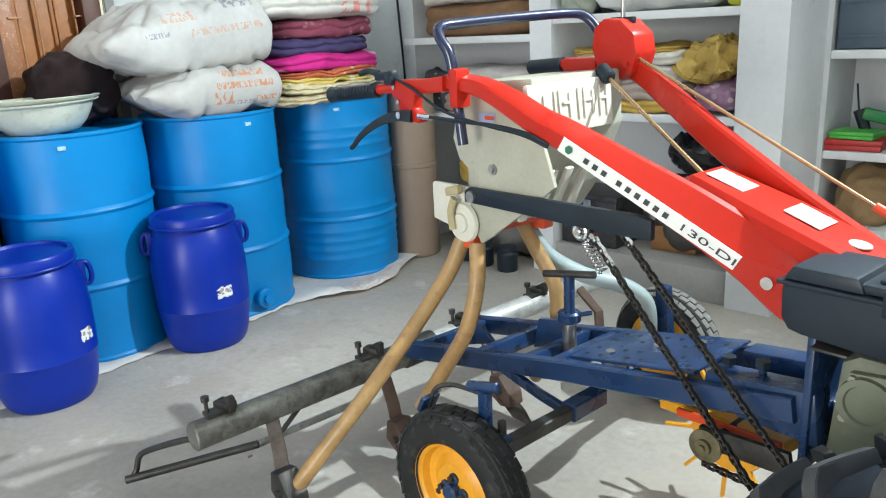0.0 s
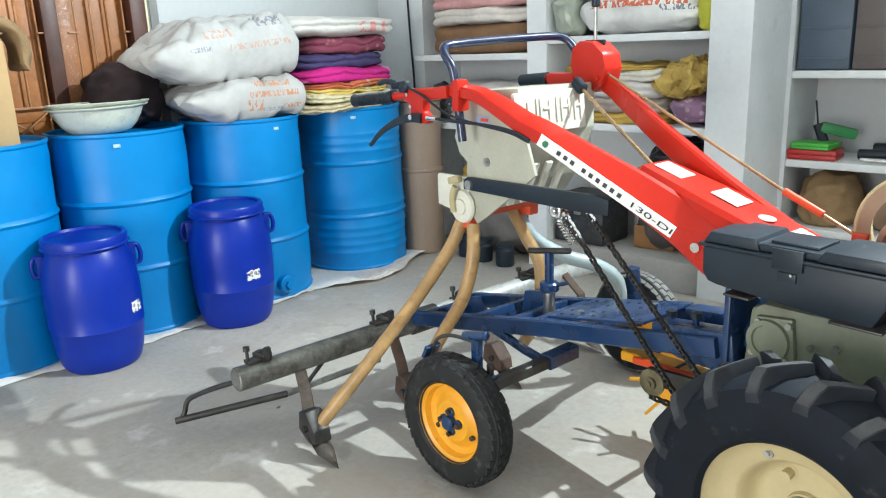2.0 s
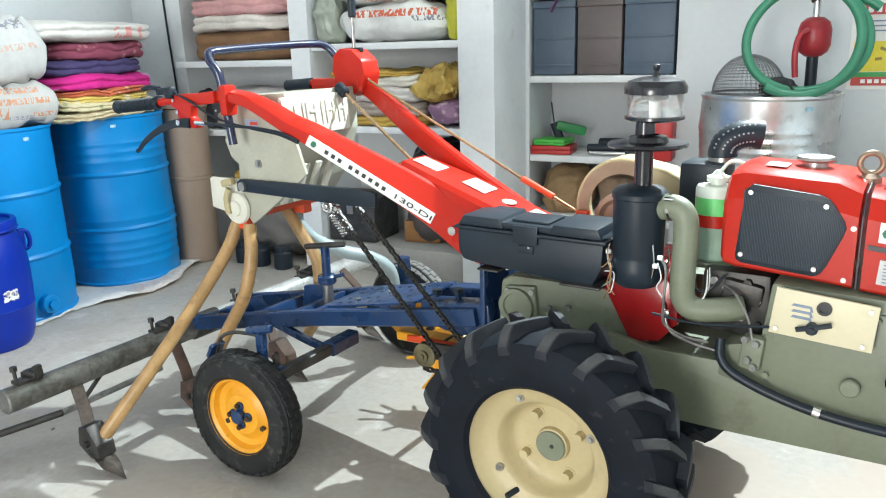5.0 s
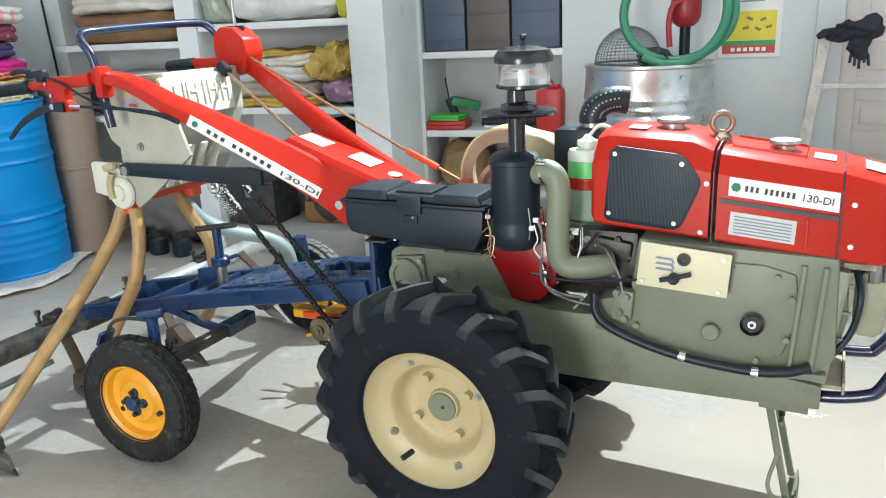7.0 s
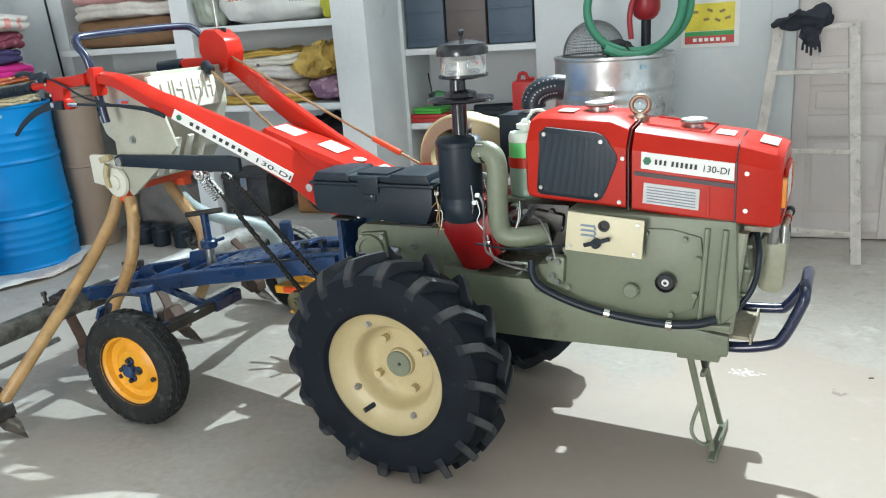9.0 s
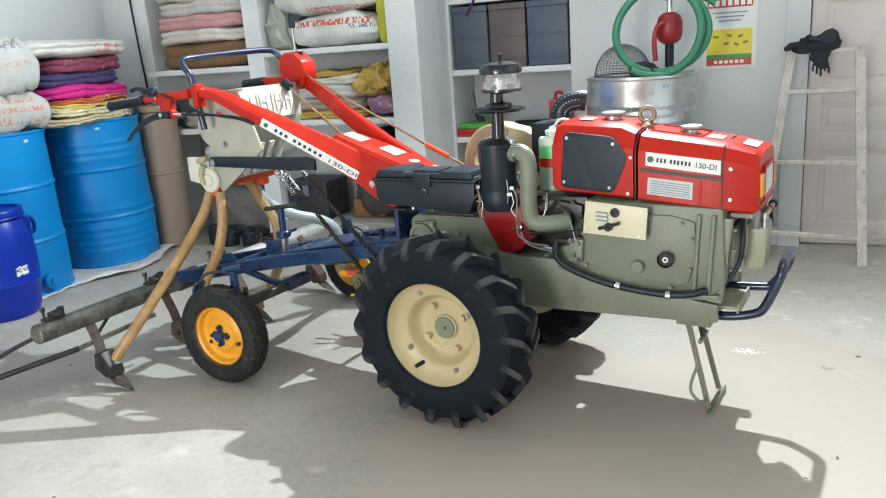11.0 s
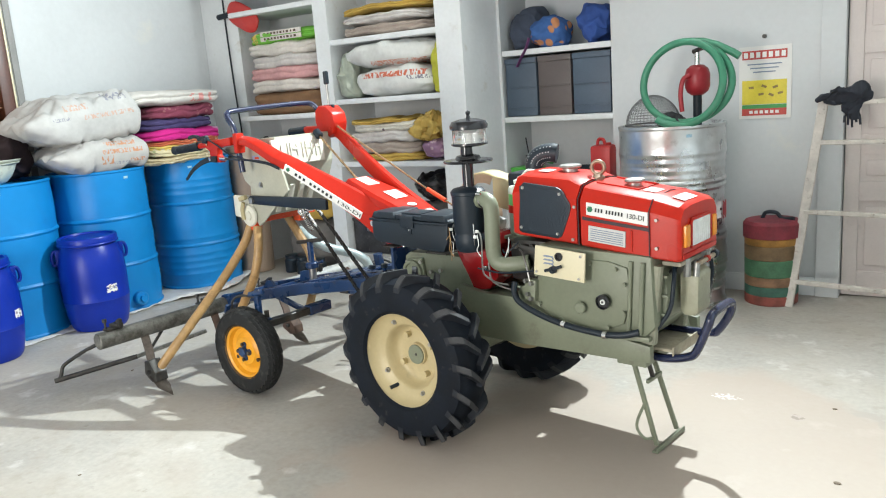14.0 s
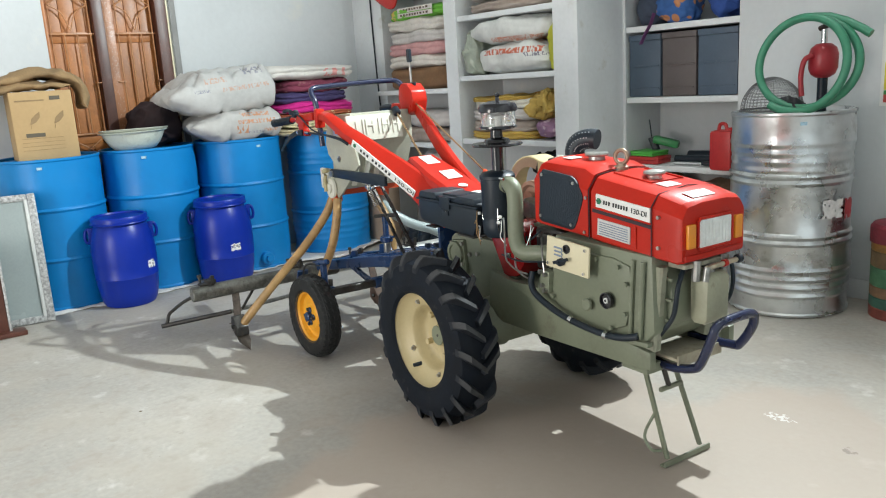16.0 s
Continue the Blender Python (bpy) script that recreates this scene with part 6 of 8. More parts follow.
hopper()
for pts in ([(-1.175, -0.165, 0.67), (-1.19, -0.207, 0.585), (-1.222, -0.312, 0.45), (-1.245, -0.465, 0.30), (-1.295, -0.595, 0.15), (-1.325, -0.638, 0.085)],
            [(-1.12, -0.165, 0.67), (-1.10, -0.19, 0.57), (-1.12, -0.215, 0.45), (-1.19, -0.235, 0.33), (-1.265, -0.26, 0.20)],
            [(-1.19, 0.06, 0.68), (-1.16, 0.09, 0.59), (-1.11, 0.105, 0.50), (-1.10, 0.105, 0.42), (-1.11, 0.10, 0.30), (-1.22, 0.14, 0.17)]):
    ptube("seed_tube", pts, 0.0205, TAN, drill, "tan flexible plastic seed tube", 16)
ptube("seed_tube", [(-1.20, 0.075, 0.69), (-1.185, 0.10, 0.628), (-1.155, 0.142, 0.556), (-1.10, 0.225, 0.494), (-1.04, 0.32, 0.452), (-1.0, 0.372, 0.40), (-1.01, 0.41, 0.30), (-1.07, 0.48, 0.15)], 0.0235, GREYHOSE, drill, "grey translucent seed tube", 16)


# tool bar pipe with clamps and tines
# near length coloured dark for grime and shade, far length pale for lamplight
pb = bmesh.new()
cyl(pb, (-1.475, -0.815, 0.252), (-1.4805, -0.10, 0.2565), 0.037, seg=32, bev=0.004)
part("tool_bar", pb, SHADEPIPE, drill, "scuffed galvanised tool bar pipe, darkened for its shade")
part("tool_bar", mk(cyl, (-1.4805, -0.095, 0.2565), (-1.485, 0.82, 0.262), 0.037, None, 32, 0.004), mat("lit_galvanised_pipe", (0.55, 0.56, 0.55), 0.38, metal=0.35, var=0.25, scale=9, dirt=(0.2, 0.19, 0.16), dirt_amount=0.3), drill, "galvanised length of the tool bar, coloured pale for lamplight")
part("pipe_coupling", mk(cyl, (-1.48, -0.16, 0.256), (-1.481, -0.04, 0.257), 0.043, None, 32, 0.004), DARKSTEEL, drill)
for v in (-0.735, -0.275, 0.08, 0.42):
    c_ = part("clamp", mk(box, (-1.482, v, 0.292), (0.040, 0.075, 0.012), (0, 0, 0), 0.003), DARKSTEEL, drill, "dark steel clamp on the pipe")
    pcyl("clamp_bolt", (-1.485, v - 0.03, 0.29), (-1.488, v - 0.03, 0.328), 0.0055, DARKSTEEL, c_, seg=8)
    pcyl("clamp_bolt_head", (-1.488, v - 0.03, 0.326), (-1.489, v - 0.03, 0.340), 0.011, DARKSTEEL, c_, seg=6)
    part("clamp_lug", mk(prism, [(-1.50, 0.285), (-1.51, 0.305), (-1.46, 0.335), (-1.445, 0.333), (-1.45, 0.29)], v + 0.015, v + 0.03, 0.002), DARKSTEEL, c_)
    part("clamp_lug", mk(box, (-1.49, v + 0.02, 0.30), (0.05, 0.035, 0.02), (0, 0, 20), 0.003), DARKSTEEL, c_)


def tine(v, rusty, lift=0.0):
    m = RUST if rusty else DARKSTEEL
    t = part("tine_shank", mk(sweep, [(-1.465, v + 0.02, 0.225 + lift), (-1.40 + lift, v, 0.16 + lift), (-1.355 + lift * 0.6, v - 0.02, 0.105)], rect(0.036, 0.012, 0.002)), RUST if rusty else mat("brown_grey_steel", (0.14, 0.115, 0.10), 0.55, metal=0.4, var=0.4, scale=25), drill, "flat steel tine shank")
    part("tine_boot", mk(prism, [(-1.385, 0.075), (-1.375, 0.135), (-1.335, 0.145), (-1.29, 0.095), (-1.285, 0.055), (-1.33, 0.045)], v - 0.045, v + 0.012, 0.005), m, t)
    bm = bmesh.new()   # pointed shovel with a ridge down its middle
    ridge = [bm.verts.new(q) for q in ((-1.345, v - 0.018, 0.086), (-1.275, v - 0.018, 0.046), (-1.205, v - 0.018, 0.002))]
    for sg in (-1, 1):
        edge = [bm.verts.new(q) for q in ((-1.335, v - 0.018 + sg * 0.030, 0.072), (-1.275, v - 0.018 + sg * 0.029, 0.030))]
        bm.faces.new((ridge[0], ridge[1], edge[1], edge[0])[::sg])
        bm.faces.new((ridge[1], ridge[2], edge[1])[::sg])
    bmesh.ops.solidify(bm, geom=bm.faces[:], thickness=0.005)
    part("tine_share", bm, mat("worn_share_steel", (0.15, 0.125, 0.105), 0.5, metal=0.5, var=0.4, scale=30), t, "worn pointed steel ploughshare")
    pcyl("tine_bolt", (-1.33, v - 0.045, 0.095), (-1.33, v - 0.058, 0.095), 0.010, DARKSTEEL, t, seg=6)


tine(-0.625, False)
tine(-0.26, True)
tine(0.14, True)
tine(0.60, True, 0.05)
ptube("marker_rod", [(-1.48, -0.80, 0.245), (-1.60, -0.835, 0.19), (-1.72, -0.86, 0.128), (-1.745, -0.875, 0.105), (-1.75, -0.885, 0.07), (-1.75, -0.895, 0.055)], 0.0085, DARKSTEEL, drill, "bent dark steel rod", seg=10, steps=4)
pcyl("marker_bar", (-1.755, -0.915, 0.048), (-1.58, -0.60, 0.10), 0.0115, DARKSTEEL, drill)
pcyl("marker_bar", (-1.58, -0.60, 0.10), (-1.53, -0.26, 0.135), 0.0105, GALV, drill)
pcyl("marker_stay", (-1.56, -0.55, 0.11), (-1.48, -0.50, 0.23), 0.007, DARKSTEEL, drill)

# ---------- things along the left wall ----------
WOOD = mat("orange_brown_wood", (0.42, 0.155, 0.04), 0.42, var=0.3, scale=4, bump=0.06, grain=50, dirt=(0.27, 0.09, 0.025), dirt_amount=0.14)
DARKWOOD = mat("dark_stained_wood", (0.085, 0.028, 0.018), 0.38, var=0.3, scale=8, bump=0.05)
GRILLE = mat("brown_grille_paint", (0.46, 0.22, 0.10), 0.40, metal=0.0, var=0.3, scale=20)
CARD = mat("brown_cardboard", (0.46, 0.31, 0.15), 0.75, var=0.1, scale=3, bump=0.05, grain=60)
JUTE = mat("jute_sacking", (0.29, 0.19, 0.095), 0.9, var=0.25, scale=8, bump=0.3, grain=110)
ENAMEL = mat("pale_enamel", (0.58, 0.62, 0.54), 0.3, var=0.14, scale=9, dirt=(0.42, 0.43, 0.36), dirt_amount=0.2)


def fabric(name, colour, second=None, amount=0.3, scale=26.0, rough=0.85):
    return mat(name, colour, rough, var=0.22, scale=7, bump=0.4, grain=48) if second is None else patterned(name, colour, second, amount, scale, rough)


def patterned(name, colour, second, amount, scale, rough):
    """Cloth with a blotchy printed pattern."""
    m = mat(name, colour, rough, var=0.2, scale=6, bump=0.4, grain=48)
    nt = m.node_tree
    n, l = nt.nodes, nt.links
    p = n["Principled BSDF"]
    base = p.inputs["Base Color"].links[0].from_socket
    tc, t, r, mx = n.new("ShaderNodeTexCoord"), n.new("ShaderNodeTexVoronoi"), n.new("ShaderNodeMapRange"), n.new("ShaderNodeMix")
    t.inputs["Scale"].default_value = scale
    l.new(tc.outputs["Object"], t.inputs["Vector"])
    l.new(t.outputs["Distance"], r.inputs[0])
    r.inputs[1].default_value, r.inputs[2].default_value, r.inputs[3].default_value, r.inputs[4].default_value = amount, amount + 0.06, 1.0, 0.0
    mx.data_type = "RGBA"
    l.new(r.outputs[0], mx.inputs[0])
    l.new(base, mx.inputs[6])
    mx.inputs[7].default_value = (*second, 1)
    l.new(mx.outputs[2], p.inputs["Base Color"])
    return m


def printed_sack(name, colour, inks, axis_u=1, axis_v=2, seed=0.0):
    """Woven plastic sacking with rows of unreadable print as broken bars."""
    m = mat(name, colour, 0.62, var=0.16, scale=5, bump=0.28, grain=36, dirt=tuple(c * 0.8 for c in colour), dirt_amount=0.12)
    nt = m.node_tree
    n, l = nt.nodes, nt.links
    p = n["Principled BSDF"]
    base = p.inputs["Base Color"].links[0].from_socket
    tc, sep = n.new("ShaderNodeTexCoord"), n.new("ShaderNodeSeparateXYZ")
    l.new(tc.outputs["Object"], sep.inputs[0])
    for i, (ink, u0, u1, v0, v1, k) in enumerate(inks):
        cells = n.new("ShaderNodeTexNoise")
        cells.inputs["Scale"].default_value, cells.inputs["Detail"].default_value = k * 1.7, 2.0
        mp = n.new("ShaderNodeMapping")
        mp.inputs["Location"].default_value = (seed, i * 3.0, seed)
        mp.inputs["Scale"].default_value = (1.0, 1.0, 0.4)
        l.new(tc.outputs["Object"], mp.inputs[0])
        l.new(mp.outputs[0], cells.inputs["Vector"])
        mask = None
        for sock, lo, hi in ((sep.outputs[axis_u], u0, u1), (sep.outputs[axis_v], v0, v1)):
            for op, lim in (("GREATER_THAN", lo), ("LESS_THAN", hi)):
                q = n.new("ShaderNodeMath")
                q.operation = op
                l.new(sock, q.inputs[0])
                q.inputs[1].default_value = lim
                if mask is None:
                    mask = q.outputs[0]
                else:
                    w = n.new("ShaderNodeMath")
                    w.operation = "MULTIPLY"
                    l.new(mask, w.inputs[0])
                    l.new(q.outputs[0], w.inputs[1])
                    mask = w.outputs[0]
        g = n.new("ShaderNodeMath")
        g.operation = "GREATER_THAN"
        l.new(cells.outputs[0], g.inputs[0])
        g.inputs[1].default_value = 0.5
        w = n.new("ShaderNodeMath")
        w.operation = "MULTIPLY"
        l.new(mask, w.inputs[0])
        l.new(g.outputs[0], w.inputs[1])
        mx = n.new("ShaderNodeMix")
        mx.data_type = "RGBA"
        l.new(w.outputs[0], mx.inputs[0])
        l.new(base, mx.inputs[6])
        mx.inputs[7].default_value = (*ink, 1)
        base = mx.outputs[2]
    l.new(base, p.inputs["Base Color"])
    return m


def softthing(name, c, s, material, label, category, rot=(0, 0, 0), group="", **k):
    """A sack or folded cloth whose origin lies at its base."""
    bm = mk(soft, (0, 0, s[2] / 2), s, (0, 0, 0), **k)
    ob = part(name, bm, material, None, label, 60)
    ob.matrix_basis = pose(c[0], c[1], c[2] - s[2] / 2, *rot)
    tagged(ob, label, category, group)
    if name == "sack":
        hem = mk(sweep, [(s[0] / 2 - 0.01, y * s[1], s[2] / 2) for y in (-0.2, -0.07, 0.07, 0.2)], rect(0.03, 0.006, 0.002))
        part("sewn_hem", hem, material, ob)
    return ob


# wooden double door behind a grille
def left_door():
    d = thing("door_1", pose(XL - 0.05, 0, 0), "closed orange-brown wooden double door with a metal grille", "door", kind="structure")
    P0, P1 = 1.072, 1.140            # dark meeting post
    pbox("frame_post", (0.015, DY0 + 0.009, DH / 2), (0.07, 0.018, DH), WOOD, d)
    pbox("frame_post", (0.015, 1.512, DH / 2), (0.09, 0.074, DH), DARKWOOD, d, "dark stained door post")
    pbox("frame_post", (0.005, (P0 + P1) / 2, DH / 2), (0.075, P1 - P0, DH), DARKWOOD, d, "dark stained door post")
    pbox("frame_head", (0.015, (DY0 + DY1) / 2, DH - 0.03), (0.07, DY1 - DY0, 0.06), DARKWOOD, d)
    pbox("cover_strip", (0.045, 1.556, DH / 2), (0.03, 0.012, DH), PANELCREAM, d, "thin pale cover strip", bev=0.002)
    speck = patterned("speckled_veneer", (0.36, 0.15, 0.065), (0.62, 0.52, 0.44), 0.16, 95.0, 0.35)
    pbox("meeting_stile", (0.0, 1.173, DH / 2 - 0.03), (0.055, 0.062, DH - 0.06), speck, d, "speckled veneer strip", bev=0.003)
    for y0, y1 in ((DY0 + 0.02, P0), (1.206, 1.475)):
        leaf = new("shutter")
        leaf.parent = d
        tagged(leaf, "orange-brown boarded shutter")
        w = (y1 - y0) / 3
        for i in range(3):
            pbox("board", (-0.03, y0 + w * (i + 0.5), DH / 2 - 0.03), (0.022, w - 0.0025, DH - 0.06), WOOD, leaf, bev=0.0025)
        pbox("rail", (-0.016, (y0 + y1) / 2, 1.60), (0.010, y1 - y0 - 0.004, 0.07), WOOD, leaf)
        pbox("rail", (-0.016, (y0 + y1) / 2, 0.955), (0.010, y1 - y0 - 0.004, 0.07), WOOD, leaf)
        # grille of thin bars: diamond of bowed rods above, crossing rods below
        ym, h = (y0 + y1) / 2, (y1 - y0) / 2 - 0.02
        for i in range(4):
            y = ym - h + 2 * h * i / 3
            pcyl("grille_bar", (0.012, y, 0.985), (0.012, y, 1.62), 0.0045, GRILLE, d, seg=8)
        for y in (ym - h, ym + h):
            pcyl("grille_bar", (0.012, y, 1.62), (0.012, y, DH - 0.06), 0.0045, GRILLE, d, seg=8)
            pcyl("grille_bar", (0.012, y, 0.3), (0.012, y, 0.985), 0.0045, GRILLE, d, seg=8)
        for z in (0.79, 0.985, 1.62, 1.99):
            pbox("grille_rail", (0.014, ym, z), (0.005, y1 - y0, 0.010), GRILLE, d, bev=0.001)
        for y in (y0, y1):
            pbox("grille_lug", (0.02, y, 1.31), (0.03, 0.05, 0.008), GRILLE, d, bev=0.001)
        for a, b_ in (((-h, 1.80), (0, 1.64)), ((0, 1.64), (h, 1.80)), ((h, 1.80), (0, 1.97)), ((0, 1.97), (-h, 1.80))):
            mid = (ym + (a[0] + b_[0]) * 0.36, (a[1] + b_[1]) / 2 + (1.805 - (a[1] + b_[1]) / 2) * 0.35)
            ptube("grille_curl", [(0.016, ym + a[0], a[1]), (0.016, mid[0], mid[1]), (0.016, ym + b_[0], b_[1])], 0.0042, GRILLE, d, seg=8)
        for a, b_ in (((-h, 0.80), (h, 0.97)), ((h, 0.80), (-h, 0.97))):
            ptube("grille_curl", [(0.016, ym + a[0], a[1]), (0.016, ym + 0.01, 0.89), (0.016, ym + b_[0], b_[1])], 0.0042, GRILLE, d, seg=8)
    pbox("stone_edge", (0.052, 1.594, DH / 2), (0.010, 0.042, DH), mat("grey_edge", (0.26, 0.26, 0.255), 0.7), d, "grey cement edge strip", bev=0.002)


left_door()

# small screw-top barrels
TORN = fabric("torn_label_paper", (0.74, 0.73, 0.72), (0.30, 0.27, 0.27), 0.35, 45, 0.5)


def torn_paper(radius, angle, z, width, height, seed, loss=0.12):
    """A ragged scrap of paper stuck on a round wall: a fine mesh with torn bits missing at the edges and inside."""
    bm = bmesh.new()
    nu, nv = 16, 11
    verts = {}

    def corner(i, j):
        if (i, j) not in verts:
            k = Vector((i * 0.6, j * 0.6, seed))
            a = radians(angle) + ((i / nu - 0.5) * width + 0.003 * noise.noise(k)) / radius
            verts[i, j] = bm.verts.new((radius * math.cos(a), radius * math.sin(a), z + (j / nv - 0.5) * height + 0.003 * noise.noise(k + Vector((0, 0, 7.7)))))
        return verts[i, j]

    for i in range(nu):
        for j in range(nv):
            edge = max(abs((i + 0.5) / nu - 0.5), abs((j + 0.5) / nv - 0.5)) * 2
            if 0.5 + 0.8 * noise.noise(Vector((i * 0.33, j * 0.38, seed * 1.3))) < loss + 0.42 * max(0.0, edge - 0.55) / 0.45:
                continue
            bm.faces.new((corner(i, j), corner(i + 1, j), corner(i + 1, j + 1), corner(i, j + 1)))
    return bm


def barrel(x, y, turn, label, size=0.93, stuck=31):
    R, H = 0.193, 0.57
    d = thing("plastic_barrel", pose(x, y, 0.002, 0, 0, turn) @ Matrix.Scale(size, 4), label, "barrel", "blue screw-top barrels")
    prof = [(0, 0.006), (0.140, 0.004), (0.150, 0.0), (0.163, 0.02), (0.175, 0.065), (0.184, 0.125), (0.1895, 0.181), (0.1925, 0.186), (0.1905, 0.191), (R, 0.27), (R, 0.36), (0.186, 0.43), (0.170, 0.49), (0.158, 0.515), (0.156, 0.52), (0.164, 0.522), (0.164, 0.528), (0.156, 0.53), (0.154, 0.56), (0, 0.56)]
    part("body", mk(lathe, prof, Matrix(), 56), BARREL, d)
    lid = bmesh.new()
    lathe(lid, [(0.160, 0.533), (0.170, 0.534), (0.171, 0.565), (0.166, 0.572), (0.150, 0.573), (0.146, 0.562), (0.05, 0.560), (0, 0.562)], Matrix(), 56)
    lid = part("lid", lid, BARREL, d, "blue clamped lid")
    b = bmesh.new()
    ang = [2 * math.pi * i / 48 for i in range(49)]
    sweep(b, [(0.170 * math.cos(a), 0.170 * math.sin(a), 0.531) for a in ang], circle(0.006, 8), caps=False)
    part("clamp_ring", b, BARREL, lid)
    for s in (-1, 1):
        a = radians(90 * s + 8)
        c_, s_ = math.cos(a), math.sin(a)
        b = bmesh.new()
        tube(b, [(0.165 * c_, 0.165 * s_, 0.50), (0.200 * c_, 0.200 * s_, 0.495), (0.212 * c_, 0.212 * s_, 0.455), (0.205 * c_, 0.205 * s_, 0.42), (0.186 * c_, 0.186 * s_, 0.415)], 0.010, 10, 4)
        box(b, (0.178 * c_, 0.178 * s_, 0.46), (0.03, 0.035, 0.09), (0, 0, math.degrees(a)), 0.008)
        part("handle", b, BARREL, d, "moulded blue handle")
    bm = torn_paper(R + 0.0015, stuck, 0.258, 0.068, 0.048, x * 3.1 + y)
    part("label", bm, TORN, d, "torn white paper label")


barrel(-2.67, 1.468, -33, "royal blue plastic barrel with clamped lid and torn label", 0.95, 31)
barrel(-2.668, 0.838, -25, "royal blue plastic barrel with clamped lid, set before the drums", 0.93, 60)

# tall tan bin between drum and shelves
tb = thing("plastic_bin", pose(-2.83, 2.865, 0.004), "tall tan brown plastic bin beside the drums", "bin")
TANBIN = mat("tan_bin_plastic", (0.27, 0.2, 0.15), 0.5, var=0.12, scale=4)
part("body", mk(lathe, [(0, 0), (0.118, 0), (0.122, 0.01), (0.124, 0.48), (0.130, 0.485), (0.130, 0.50), (0.124, 0.505), (0.126, 0.88), (0, 0.885)], Matrix(), 40), TANBIN, tb)
part("lid", mk(lathe, [(0.120, 0.885), (0.134, 0.886), (0.134, 0.915), (0.126, 0.925), (0, 0.93)], Matrix(), 40), TANBIN, tb, "tan bin lid")

# white plastic sheet under the drums
SHEET = printed_sack("white_tarpaulin", (0.62, 0.61, 0.59), [((0.60, 0.47, 0.41), -2.72, -2.56, 2.18, 2.75, 30.0)], 0, 1)
bm = bmesh.new()
n, grid = 90, []
for i in range(n + 1):
    y = 0.12 + (2.86 - 0.12) * i / n
    front = -2.70 + 0.018 * math.sin(y * 9) + 0.02 * noise.noise(Vector((y * 3, 0, 0)))
    if y > 1.95:
        front += 0.12 * min(1.0, (y - 1.95) / 0.25)
    if y > 2.45:
        front -= 0.20 * (y - 2.45) / 0.41
    row = []
    for j in range(7):
        x = front - j * 0.085
        z = 0.004 + (0.016 * abs(noise.noise(Vector((x * 14, y * 12, 0)))) if j < 3 else 0.0)
        if y > 2.1 and j < 2:
            z += 0.016 * min(1.0, (y - 2.1) / 0.4) * (1.3 - 0.5 * j)
        if j < 3:   # a crumpled knot where the loose end begins
            z += 0.045 * math.exp(-((y - 2.12) / 0.075) ** 2) * (0.5 + 0.9 * noise.noise(Vector((x * 30, y * 26, 3.0)))) * (1.0, 0.9, 0.4)[j]
        row.append(bm.verts.new((x, y, max(0.004, z) if j < 4 else 0.0025)))
    grid.append(row)
for a, c_ in zip(grid, grid[1:]):
    for j in range(6):
        bm.faces.new((a[j], a[j + 1], c_[j + 1], c_[j]))
sh = part("tarpaulin", bm, SHEET, None, "", 80)
tagged(sh, "crumpled white plastic tarpaulin strip under the drums", "tarpaulin")
sol = sh.modifiers.new("thickness", "SOLIDIFY")
sol.thickness = 0.0016

# sacks and cloths on the drums
FADED, DARKINK = (0.50, 0.33, 0.26), (0.27, 0.27, 0.32)
INKS = [(FADED, -0.02, 0.30, 0.155, 0.182, 52.0), (DARKINK, -0.20, -0.10, 0.165, 0.185, 95.0), (DARKINK, 0.16, 0.28, 0.245, 0.285, 42.0), (FADED, -0.12, 0.02, 0.215, 0.25, 48.0)]
SACK1 = printed_sack("white_printed_sack", (0.50, 0.498, 0.49), INKS, 1, 2, 1.0)
ORINK = (0.52, 0.24, 0.13)
INKS2 = [(ORINK, -0.02, 0.24, 0.118, 0.145, 58.0), (DARKINK, 0.04, 0.16, 0.052, 0.068, 90.0), (ORINK, 0.0, 0.20, 0.165, 0.19, 55.0), (ORINK, -0.03, 0.05, 0.058, 0.108, 34.0), (ORINK, 0.16, 0.27, 0.06, 0.08, 60.0)]
SACK2 = printed_sack("white_printed_sack_worn", (0.46, 0.452, 0.44), INKS2, 1, 2, 4.0)


